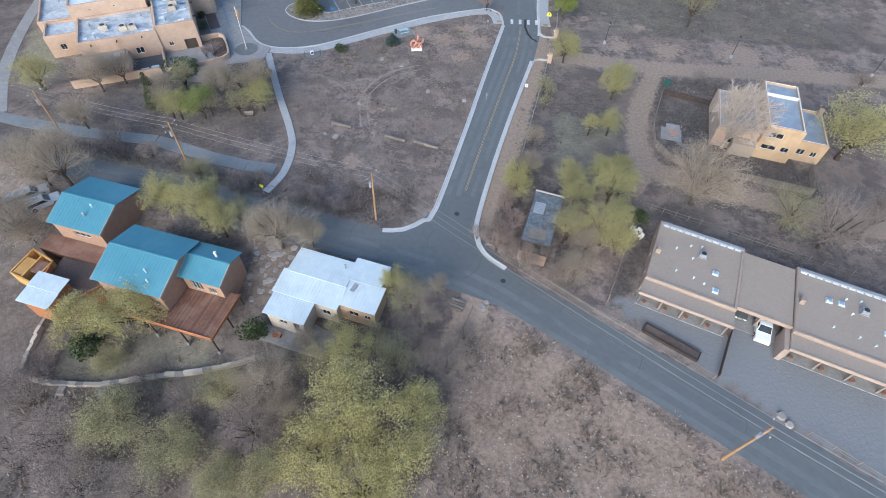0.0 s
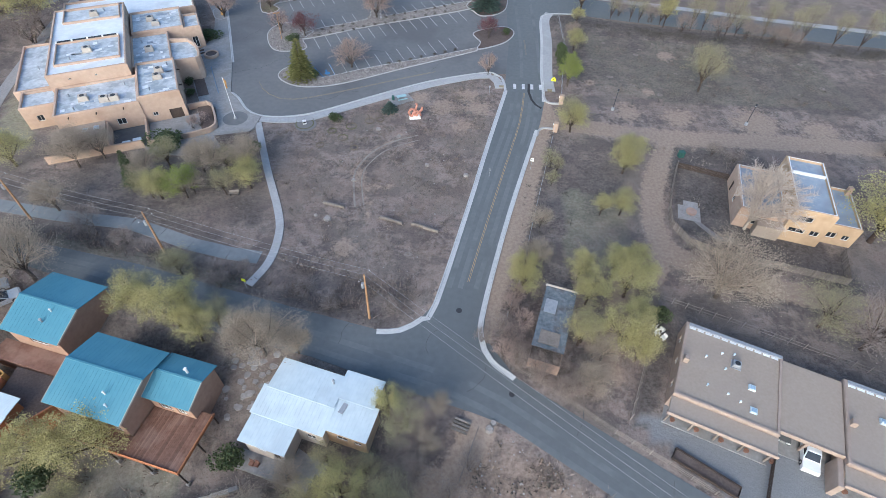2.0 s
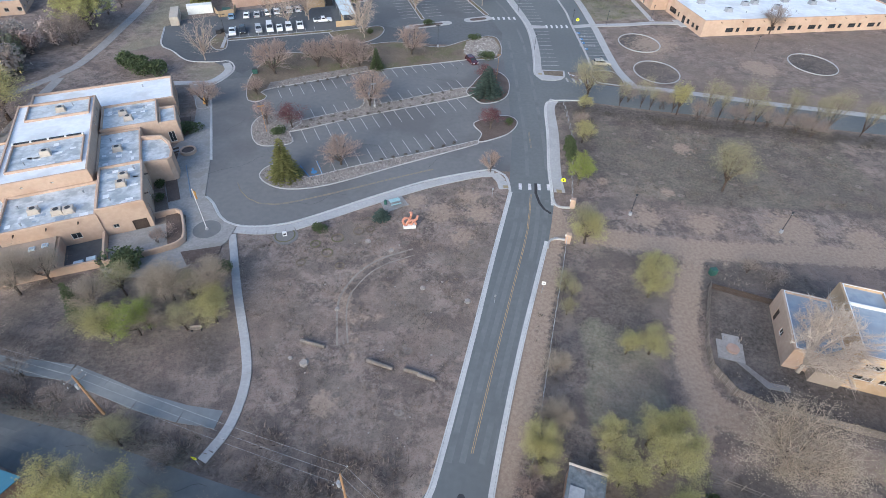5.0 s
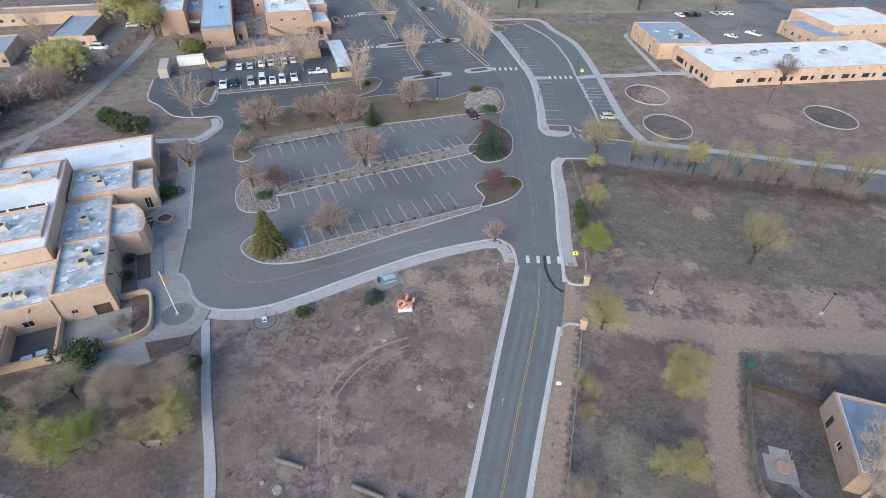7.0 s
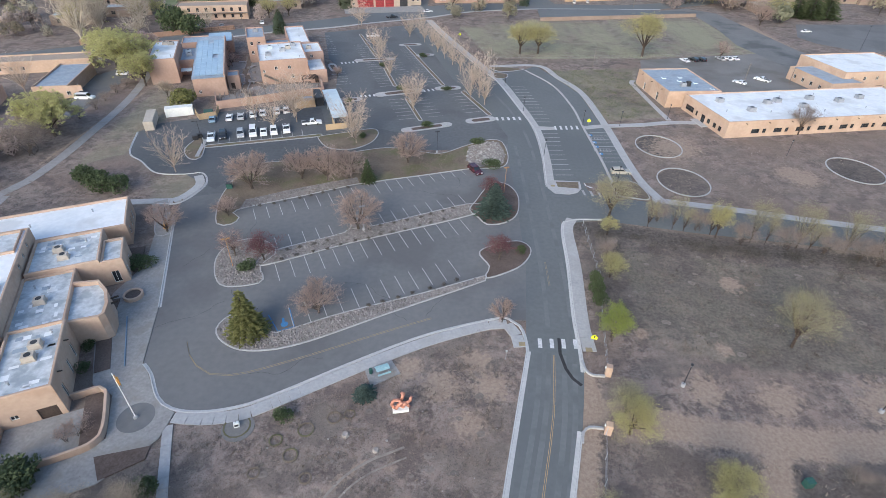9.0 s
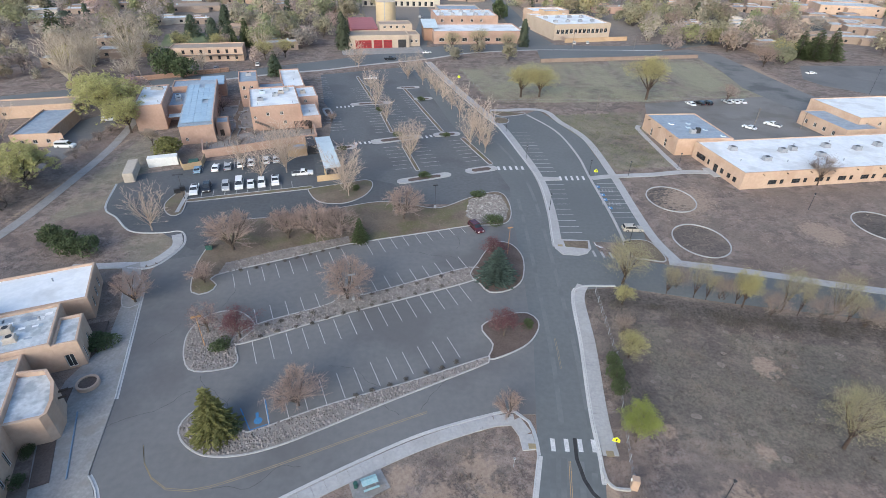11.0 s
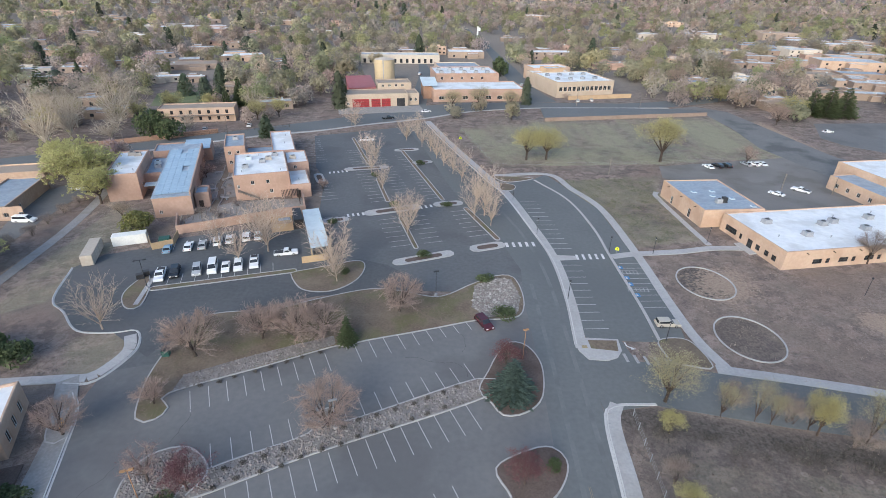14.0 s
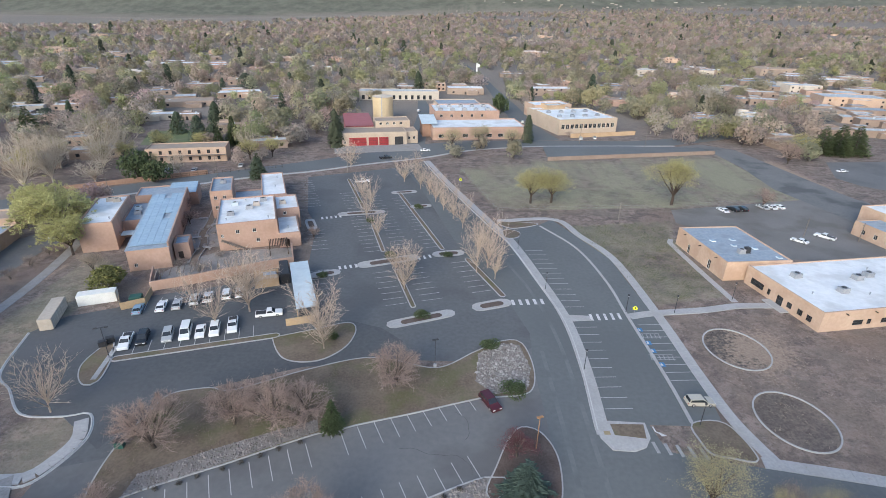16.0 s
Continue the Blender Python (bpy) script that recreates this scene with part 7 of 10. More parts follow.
def poplar(name, seed, label, h=8.0, R=4.0, leaders=9, sides=15, twigs=5, twig_mat="twig_straw", bark="twig_tan", wood_r=0.1, spread=1.0):
    """A leafless tree of leaders that rise fanwise from near the foot, each feathered with ascending shoots."""
    r = random.Random(seed)
    wood, fine = Geo(), Geo()
    foot = Vector((0, 0, -0.4))
    fork = Vector((0, 0, h * 0.09))
    limb(wood, [foot, fork], [wood_r * 1.9, wood_r * 1.5], 6)
    for i in range(leaders):
        a = 6.2832 * (i + r.uniform(-0.35, 0.35)) / leaders
        out = Vector((math.cos(a), math.sin(a), 0))
        reach = R * r.uniform(0.2, 0.85) * spread if i else 0.1
        top = h * r.uniform(0.74, 1.0) * (1 - 0.22 * reach / R)
        start = fork + Vector((0, 0, h * r.uniform(-0.02, 0.16)))
        mid1 = start.lerp(out * reach * 0.62 + Vector((0, 0, top * 0.5)), 0.8) + Vector((r.uniform(-0.15, 0.15), r.uniform(-0.15, 0.15), 0))
        mid2 = out * reach * 0.92 + Vector((r.uniform(-0.2, 0.2), r.uniform(-0.2, 0.2), top * 0.74))
        tip = out * reach * 1.08 + Vector((0, 0, top))
        pts = [start, mid1, mid2, tip]
        limb(wood, pts, [wood_r, wood_r * 0.62, wood_r * 0.36, wood_r * 0.1], 4)
        for j in range(sides):
            t = 3 * (j + r.uniform(0, 1)) / sides
            k = min(2, int(t))
            p = pts[k].lerp(pts[k + 1], t - k)
            d = (rand_dir(r) * 0.8 + out * 0.35 + Vector((0, 0, 0.85))).normalized()
            ln = h * r.uniform(0.18, 0.34) * (1.15 - t / 4.0)
            q = p + d * ln
            stick(fine, p, q, wood_r * 0.34, wood_r * 0.1)
            for _ in range(twigs):
                w = p.lerp(q, r.uniform(0.25, 1.0))
                twig(fine, w, w + (d + rand_dir(r, 0.2) * 0.55).normalized() * h * r.uniform(0.06, 0.13), 0.0018 * h)
    T = thing(name, Matrix(), label, "tree")
    part("trunk", wood, bark, T, smooth=True)
    part("crown", fine, twig_mat, T)
    return T


def tree(name, seed, label, category, h=8.0, R=4.0, fork=0.22, limbs=7, boughs=5, twigs=8, leaves=0, leaf_size=0.3, leaf_mat=None, twig_mat="twig_grey", bark="bark", upright=0.3, stems=1, low=0.25, twig_len=1.1, trunk_r=0.16):
    """A tree or bush: trunk and limbs, fine twigs, and clumps of young leaves."""
    r = random.Random(seed)
    wood, fine, foil = Geo(), Geo(), Geo()
    mid = Vector((0, 0, h * (low + (1 - low) * 0.5)))
    half = h * (1 - low) * 0.5
    lumps = [(r.uniform(0, 6.28), r.uniform(0.7, 1.12)) for _ in range(5)]

    def shell(d, k):
        a = math.atan2(d.y, d.x)
        f = 0.9 + sum(0.09 * math.cos((n + 1) * a + t) * w for n, (t, w) in enumerate(lumps))
        return mid + Vector((d.x * R * k * f, d.y * R * k * f, d.z * half * k))

    for s in range(stems):
        lean = Vector((r.uniform(-1, 1), r.uniform(-1, 1), 0)) * (0.15 if stems == 1 else 0.5)
        base = Vector((0, 0, -0.4)) if stems == 1 else Vector((r.uniform(-0.4, 0.4), r.uniform(-0.4, 0.4), -0.3))
        top = base + Vector((lean.x, lean.y, h * fork + 0.4))
        wood.tube(base, top, trunk_r * 1.3, trunk_r * 0.95, 7, False)
        n = max(2, limbs // stems)
        for i in range(n):
            a = 6.2832 * (i + r.uniform(-0.3, 0.3)) / n + s
            d = Vector((math.cos(a), math.sin(a), r.uniform(-0.25, 0.9) + upright)).normalized()
            if i == 0 and stems == 1:
                d = Vector((r.uniform(-0.3, 0.3), r.uniform(-0.3, 0.3), 1)).normalized()
            end = shell(d, r.uniform(0.5, 0.72))
            knee = top.lerp(end, 0.5) + Vector((r.uniform(-0.3, 0.3), r.uniform(-0.3, 0.3), r.uniform(0, 0.4)))
            limb(wood, [top, knee, end], [trunk_r * 0.62, trunk_r * 0.4, trunk_r * 0.2])
            for j in range(boughs):
                t = r.uniform(0.25, 1.0)
                p = top.lerp(knee, t * 2) if t < 0.5 else knee.lerp(end, t * 2 - 1)
                d2 = (d + rand_dir(r, upright) * 0.75).normalized()
                q = p.lerp(shell(d2, r.uniform(0.82, 1.05)), r.uniform(0.72, 1.0))
                stick(fine, p, q, trunk_r * 0.2, trunk_r * 0.09)
                for k in range(twigs):
                    w = p.lerp(q, r.uniform(0.2, 1.05))
                    e = w + (rand_dir(r, 0.25 + upright) + d2 * 0.4).normalized() * twig_len * r.uniform(0.5, 1.25)
                    twig(fine, w, e, 0.014)
                    puff = w.lerp(e, r.uniform(0.6, 1.1))
                    for _ in range(leaves):
                        leaf(foil, puff + Vector((r.gauss(0, 0.3), r.gauss(0, 0.3), r.gauss(0, 0.2))), leaf_size, r)
    T = thing(name, Matrix(), label, category)
    part("trunk", wood, bark, T, smooth=True)
    fine.split = len(fine.f) if leaves else 0
    fine.add(foil.v, foil.f)
    part("crown", fine, twig_mat + "+" + leaf_mat if leaves else twig_mat, T)
    return T


def conifer(name, seed, label, mat, h=9.0, R=2.6):
    r = random.Random(seed)
    wood, foil = Geo(), Geo()
    wood.tube((0, 0, -0.3), (0, 0, h * 0.95), 0.18, 0.02, 6, False)
    n = 20
    for i in range(n):
        t = (i + 0.5) / n
        z = h * (0.05 + 0.93 * t)
        L = R * (1 - t) ** 0.85 * r.uniform(0.85, 1.15) + 0.12
        k = max(5, int(13 * (1 - t) + 4))
        for j in range(k):
            a = 6.2832 * (j + r.uniform(-0.3, 0.3)) / k + i
            d = Vector((math.cos(a), math.sin(a), 0))
            ln = L * r.uniform(0.75, 1.15)
            s = Vector((-d.y, d.x, 0))
            for m in range(5):
                c = Vector((0, 0, z)) + d * ln * (0.25 + 0.18 * m) + Vector((0, 0, -ln * 0.16 * (m / 4) ** 2 * 2))
                w = (0.32 + 0.28 * (1 - t)) * r.uniform(0.7, 1.2)
                tip = c + d * w * 1.2 + Vector((0, 0, r.uniform(-0.25, 0.15) * w))
                foil.add([c - s * w * 0.6 + Vector((0, 0, r.uniform(-0.15, 0.05))), c + s * w * 0.6 + Vector((0, 0, r.uniform(-0.15, 0.05))), tip], [(0, 1, 2)])
                foil.add([c + Vector((0, 0, 0.18 * w)), c - Vector((0, 0, 0.35 * w)), tip], [(0, 1, 2)])
    T = thing(name, Matrix(), label, "tree")
    part("trunk", wood, "bark", T)
    part("needles", foil, mat, T)
    return T


def bush(name, seed, label, mat, h=2.0, R=1.6, n=700, size=0.24):
    r = random.Random(seed)
    wood, foil = Geo(), Geo()
    lobes = [(Vector((r.uniform(-0.5, 0.5) * R, r.uniform(-0.5, 0.5) * R, h * r.uniform(0.35, 0.62))), r.uniform(0.5, 0.8)) for _ in range(6)]
    for k in range(n):
        c, s = r.choice(lobes)
        d = rand_dir(r, 0.15)
        p = c + Vector((d.x * R * s, d.y * R * s, d.z * h * 0.5 * s)) * r.uniform(0.75, 1.05)
        p.z = max(0.05, p.z)
        leaf(foil, p, size * 1.4, r)
    for c, s in lobes:
        wood.tube((0, 0, -0.2), c, 0.05, 0.02, 4, False)
    T = thing(name, Matrix(), label, "shrub")
    part("stems", wood, "bark", T)
    part("foliage", foil, mat, T)
    return T


KINDS = {
    "bud": [lambda s: tree("budding_tree", s, "broad tree with thin yellow-green spring leaves", "tree", limbs=8, boughs=6, leaves=18, leaf_mat="leaf_bud", leaf_size=0.138, twigs=10, low=0.18, trunk_r=0.2, bark="wood_dark", twig_mat="twig_olive"), (8, 4), 3],
    "green": [lambda s: tree("budding_tree", s, "small tree with bright green new leaves", "tree", limbs=8, leaves=34, leaf_mat="leaf_green", leaf_size=0.15, twigs=7, low=0.1), (8, 4), 2],
    "olive": [lambda s: tree("budding_tree", s, "half-bare tree with dull olive buds", "tree", limbs=8, boughs=6, leaves=15, leaf_mat="leaf_olive", leaf_size=0.088, twigs=11, low=0.15, bark="wood_dark", twig_mat="twig_olive"), (8, 4), 2],
    "pale": [lambda s: tree("flowering_elm", s, "rounded tree covered in pale tan seed clusters", "tree", limbs=9, boughs=8, leaves=18, leaf_mat="leaf_pale", leaf_size=0.088, twigs=12, twig_mat="twig_tan", low=0.15), (8, 4), 3],
    "barepale": [lambda s: poplar("bare_poplar", s, "tall leafless tree with fine pale tan twigs", leaders=10, sides=13, twigs=6, wood_r=0.062), (8, 4), 3],
    "cottonwood": [lambda s: poplar("cottonwood_tree", s, "tall leafless cottonwood with pale bark and open boughs", h=20.0, R=9.5, leaders=13, sides=16, twigs=7, twig_mat="twig_pale", bark="bark_pale", wood_r=0.22, spread=1.15), (20, 9.5), 2],
    "willow": [lambda s: tree("willow_tree", s, "huge rounded willow with dense yellow-green leaves", "tree", h=15.0, R=10.0, limbs=12, boughs=8, twigs=10, leaves=24, leaf_mat="leaf_willow", leaf_size=0.34, low=0.1, twig_len=1.8, trunk_r=0.4), (15, 10), 1],
    "whitebare": [lambda s: tree("bare_poplar", s, "leafless tree with whitish twigs beside a building", "tree", upright=0.5, limbs=10, twigs=52, boughs=11, fork=0.14, twig_mat="twig_white", bark="twig_pale", low=0.1, twig_len=0.75, trunk_r=0.13), (8, 4), 1],
    "wisp": [lambda s: tree("young_elm", s, "slender upright tree with sparse yellow-green buds", "tree", upright=0.8, limbs=9, boughs=5, twigs=9, leaves=7, bark="wood_dark", twig_mat="twig_olive", leaf_mat="leaf_olive", leaf_size=0.105, low=0.04, fork=0.1, twig_len=1.3, trunk_r=0.1), (8, 4), 3],
    "pinkbare": [lambda s: tree("bare_tree", s, "leafless tree with dense pinkish-brown twigs", "tree", limbs=10, fork=0.12, twigs=40, boughs=10, twig_mat="twig_pink", low=0.05, twig_len=0.8, upright=0.25), (8, 4), 3],
    "bare": [lambda s: tree("bare_tree", s, "dark leafless tree with open branches", "tree", limbs=9, twigs=24, boughs=8, leaves=1, leaf_mat="twig_grey", leaf_size=0.12, twig_mat="twig_grey", bark="wood_dark", twig_len=1.3), (8, 4), 2],
    "plum": [lambda s: tree("plum_tree", s, "small purple-leaved plum tree", "tree", limbs=8, leaves=30, leaf_mat="leaf_plum", leaf_size=0.14, twigs=7, low=0.12), (8, 4), 2],
    "bareplum": [lambda s: tree("plum_tree", s, "small plum tree with few purple-brown leaves", "tree", limbs=8, leaves=2, leaf_mat="leaf_plum", leaf_size=0.09, twigs=26, twig_mat="twig_pink", low=0.1), (8, 4), 2],
    "greybush": [lambda s: tree("bare_bush", s, "tangled leafless grey-brown bush", "shrub", stems=4, limbs=12, fork=0.06, low=0.02, twigs=10, boughs=6, trunk_r=0.06, leaves=4, leaf_mat="brush", leaf_size=0.09, twig_mat="twig_grey", h=4, R=3, twig_len=0.9), (4, 3), 2],
    "olivebush": [lambda s: tree("budding_bush", s, "loose bush with olive-yellow buds", "shrub", stems=4, limbs=12, fork=0.06, low=0.02, twigs=9, boughs=6, trunk_r=0.06, leaves=13, twig_mat="twig_olive", leaf_mat="leaf_olive", leaf_size=0.11, h=4, R=3), (4, 3), 2],
    "plumbush": [lambda s: tree("bare_bush", s, "low reddish leafless bush", "shrub", stems=4, limbs=12, fork=0.06, low=0.05, twigs=14, boughs=5, trunk_r=0.05, twig_mat="twig_pink", h=4, R=3, twig_len=0.9), (4, 3), 1],
    "spruce": [lambda s: conifer("spruce_tree", s, "dark green cone-shaped spruce", "needle"), (9, 2.6), 2],
    "goldspruce": [lambda s: conifer("spruce_tree", s, "olive-green cone-shaped spruce in a stone bed", "needle_gold"), (9, 2.6), 1],
    "bluespruce": [lambda s: conifer("spruce_tree", s, "dense blue-green spruce tree in mulch", "needle_blue"), (9, 2.6), 1],
    "juniper": [lambda s: bush("juniper_bush", s, "rounded dark green evergreen bush", "needle", n=1200, size=0.17), (2, 1.6), 3],
    "goldbush": [lambda s: bush("juniper_bush", s, "rounded golden-green evergreen bush", "needle_gold", n=1600, size=0.16), (2, 1.6), 1],
}
TREES = {
    "bud": "-41.1 50.8 7 3.6; -35.2 48.4 8 4.3; -31.8 46.7 7 3; -40 33.4 8.5 4.8; -46.5 32.6 7 4.4; -6.5 38 6 2; -11 28.9 7 3.3; -9.6 20.9 12 6.1; -13.2 16.5 11 4.8; -4.2 16.8 11 5; -1.7 21.7 9 3.8; -7.5 13.3 11 5.3; 11 56.9 5 2.7; 25.6 56.7 7 3.9; 19.9 55.1 6 3; 23.2 48.1 8 3.8; 27.2 61.2 6 2.3; 31 84.4 6 3.3; 28.3 73.6 5 2.7; 25 73.4 4 1.9; 68 69.8 10.9 7.4; -75.5 79.6 6.4 4.3; -33.7 76.3 5 3.4; -98.1 129.2 11.5 7.7; 28.2 129.1 5 2.8; 30.8 142.8 4 2.2; 53.1 143.2 8 2.8; 23.1 96.3 6 3.6; 32.6 88.4 5 3.3; 25.0 271.5 12.5 6.6; 32.5 272.7 12 7; 75.2 273.5 15.5 9; 166.5 350.4 11 7.5",
    "pale": "-23.1 44.9 8 5.4; -18.8 45.4 6 2.5; -58.7 55.4 9.5 6.4; -66 57.8 7 4.6; -62.5 46.3 8.2 5.9; -0.5 38.2 4 1.7; -20.8 25.3 8 4.5; -17.1 30.3 5 2.4; 18.4 42.1 5 2.6; 14.7 70 4 2.4; 39.2 57.4 10.6 7.2; -62.5 69.2 6 3.6; -41.5 80 6.8 4.6; -35.6 82.1 6 4; -64.7 79.9 7.4 5; -61.6 82.6 6 3.9; -91.1 211 5.5 3.7; 20.5 46.2 5 2.5; 13.6 62.2 5 2.4; -18.4 22.2 6 3.3; -1.4 34.1 4 1.8",
    "juniper": "-46.3 30 4 2.4; -24.6 32 4 1.8; 29.6 52.9 3 1.2; -51 86.6 3 1.9; -38.4 128.3 1.6 1.7; -30.3 112.1 1.6 1.1; 12.5 135.9 1.5 1.1; 5.4 185.1 1.6 1.9; 8.8 171.7 1.8 2.3; -83.8 156.2 5 3.1; -79.3 153.9 5 3; -75.9 154.1 4 3; -22.9 96.7 1.8 1.3; -57.5 128.1 2 2.6; -51.7 86.8 3 3.1; -35.9 86.2 2.5 1.6; -123.5 289 12 6.4; -115 284.5 9 5; 28.1 451.8 14 5.5; -25.9 185.5 2 0.9; -9 195.3 1.5 1.7; -19.2 224.9 1.5 1.8; -34.6 212.5 1.5 1.4; -28.2 249.3 1.5 1.4; -14.1 263.4 1.5 1.7; -3.9 225.9 1.5 1.5; 24.3 121.4 3 1.3; 24.7 124.2 3.4 1.5; 25.2 127 3 1.3; 33.1 49.3 2 0.9",
    "olive": "-4.1 36.5 6 3.4; -5.2 27.9 7 3.6; -14.9 27.1 7 3.1; 17.7 48.3 7 3.3; 18 85.1 4 2.3; 17.7 80.2 3 1.8; -38.5 57.5 4 2.6; 22.9 98.9 6 3.7; -49 73.1 6 3.2; 18.8 83.2 4 1.5; -39.4 58.2 4 2.6; 32.6 149.3 9.5 6; -3.2 346.6 10.3 7; 10.6 352.5 11.1 7.4; 25.7 350.2 10.1 6.8; -13.1 32.5 4 2.3; -8.5 31.6 5 2.1",
    "bare": "98.8 197.7 8.5 4.4; -21.7 19.6 7 4.4; 56.3 49.5 9.3 6.3; 64.5 52.8 8 4.4",
    "olivebush": "-38.6 20.1 5 4.6; -30.9 17.1 4 4.4; -24.2 14.3 4 3.4; -25.9 24.2 5 3.1; -18.8 14.7 6 3.3; -42.7 27.8 3 2.3",
    "greybush": "-45.4 18.3 5 5.3; -51.2 22.6 6 4.1; -40.4 13 5 5; 1 27.9 6 2.9; -2.6 30.9 5 2.2; 7.8 49.7 4 2.2; 9 47.5 3 1.7; 48.8 90.7 3 1.8; 82.7 92.7 3 2.7; 52.3 88.9 2.5 2.6; -29.7 58.6 2 1.4; -96.3 121.5 8 7.4; 37.6 64 1 0.5; 12.9 62.6 4 2.1; -106.7 170.3 9 7.3; 43 148.7 5 2.9; 50.2 145.7 5 3.1; 57.5 141.2 5 3.4; 65.9 140.1 5 3.8; 72.7 139 5 3.9; 78.3 137.1 5 3.9; 81 135.4 5 4; 28.4 134.2 5 2.2; 4.9 48.3 3 1.5; 11.6 44.1 4 2.1; 15.7 41.4 4 2.1; -30.9 23.6 4 2.8; -33 13.4 4 4; -37.8 26.4 3 2.1; 3.1 32.2 3 1.6; -51.6 26.6 4 2.8; -48.7 62.8 3 2.2; -55.9 65.9 4 3; -32.3 55.3 3 2.1; -16.1 52.6 2 1.8; -7.5 52.6 2 1.6; -20.1 55.4 2 1.8",
    "whitebare": "48.4 71.6 12 7.4",
    "barepale": "-67.3 163.4 11.6 6.4; -48.1 198.8 14.6 7.9; -51.3 189.4 11.2 5.1; -28.9 186.5 13.8 7.3; -13.5 215 10.0 4.8; -137.4 212.6 13.1 7.1; -30.4 264.7 11.2 5; -29.8 252.3 10.0 4; -13.7 207.2 11.2 4.8; -16.6 215.3 8.8 3.1; -45.7 310.6 12.5 6.4; -21.5 293.2 11.2 5.8; -11 279.2 11.2 5.4; -5.5 262.1 12.5 5.3; 0.8 246.5 12.5 5.2; 6.9 219.9 16.2 6.7; 3.9 216.9 13.8 4.3; -46.5 195.4 15.0 7.8; -58.8 196.2 10.0 4.7; -27.2 182.6 11.5 5; 8.4 213.6 13 5; 5 227.5 13 5; -2.2 254 12 5; -8.4 270.6 12 5; -14.6 284.6 11 4.6; -17.5 300 11 4.6; -24.3 238.5 10 4; -34.6 272 10 4.2",
    "green": "24.7 113 7 2.9; -43.5 73.4 6 3.5; 24.8 113.9 5 3",
    "spruce": "-53.5 76.6 7 1.7; -59.9 357 14 4.1; -79.1 294.2 10 3.3; -112.6 353.7 13 3.7; -110.1 331 12 3.4; 181.1 357 14 5.7; 188.1 355.3 15 7.1; 197 356.2 15 6.5",
    "plumbush": "-47.9 93.4 2.5 2.5; -49 92.1 3 1.8",
    "plum": "-35.9 130.6 5.5 3.7; 8.1 133.1 5 3.2; 7.7 157 4.5 3.1",
    "bareplum": "-41.7 131.6 5.6 3.8; 106.1 271.5 7.7 5.1",
    "pinkbare": "-22.7 117.2 6.4 5; 7.5 116.3 5.2 2.4; -20 141.9 8.4 6.3; -46.6 156.7 9 6.9; -48 145.3 4.3 3.4; -36.7 161.9 7.3 5.6; -30.6 161.7 8.5 6.5; -25.7 162.9 7.1 5.5; -12.3 172 8 6.2; 152 334.8 9.9 7.6; -42.4 235.6 4.2 2",
    "bluespruce": "-12.6 101 2.2 1.5",
    "goldbush": "-82.2 203.5 6 4.4",
}
TREES["goldspruce"] = "-32.6 112.0 9 3.0"
TREES["bluespruce"] += "; 8.0 149.5 7.5 3.6"
TREES["cottonwood"] = "-153.3 269.8 22 9.5; -152 281.5 20.5 8.8; -148.2 306.3 23.2 12; -162 300 15 8; -172 296 16 8; -137 283 9 8"
TREES["bareplum"] += "; -88.6 254.4 5 4; -82.8 244.4 5 4; -82.3 238.7 4 3"
TREES["greybush"] += "; -110 234 2.5 2; -110.4 228 3 2; -109.6 221 2.5 2; -109 214 3 2; -108.4 207 3 2.2; -107.6 200 3.5 2.4; -108 193 4 2.6; -66 214 2.5 3; -72 216 2 2.5; -64 222 2 2; -78 228 2 2.4"
TREES["wisp"] = "40.2 146.4 6.5 2.8; 45.0 145.6 8 2.6; 47.2 145.1 6 2.6; 52.4 144.2 7 3.2; 59.5 141.9 9.5 4.0; 62.3 141.3 8 2.6; 67.9 140.2 10 4; 70.2 139.8 6.5 3.2; 76.5 138.8 9.5 4.2; 82.8 137.9 8 3.2; 85.5 137.2 10 4.2; 93 136 8.5 3.6; 99 135 9.5 3.6; 106 134 8 3.4"
TREES["pale"] += "; -51.8 77.5 6 3.4; -42.9 80.1 5.5 3.4; -42.5 74.4 5 3"
TREES["olive"] += "; -48.9 80.6 6 3.4; -39.1 81.1 5 3; -37.3 74.6 5 2.8"
TREES["bud"] += "; -34.6 79 4.5 2.6; -47.4 72.9 5.5 3.2"
TREES["juniper"] += "; -56.8 111.8 1.6 1.1; -55.2 107.6 1.5 1; -53.6 103.7 1.5 1"
TREES["pinkbare"] += "; -57.9 138.8 6.2 4.6; 8.9 53.1 4 2.0; 8.6 48.3 4 2.0; 10.4 50.6 4 2.0; 7.7 46.1 4 2.0; 9.7 54.8 4 2.0"
TREES["greybush"] += "; 12.6 42.7 3 1.9; 15.1 41.5 3 1.9; 17.4 42.9 3 1.9; 18.4 41.1 3 1.9; 14.9 44.8 3 1.9; 9.3 45.2 3 1.9"
TREES["bud"] += "; 19.3 59.5 6 2.6; 27.8 58.7 6 2.6; 25.7 51.5 6 2.6; 18.3 48.8 6 2.6; 25.1 46.4 6 2.6; 24.5 60.2 6 2.6; 11.1 58.9 6 2.6; -41.8 34.8 6 2.6; -43.9 32.2 6 2.6"
TREES["olive"] += "; 52 52.9 8 5; 53.2 113.2 10 5.4; -40.4 51.5 5.5 2.8; -35.2 51.2 5.5 2.8; -29.9 48.7 5.5 2.8"
TREES["pale"] += "; -23.3 46.9 5 2.8; -26.1 46.8 5 2.8; -61.0 45.8 5 2.8; -62.4 55.5 5 2.8"
TREES["cottonwood"] += "; -143 297 12 6; -150 322 14 8; -96 331 12 6; -112 296 9 5"
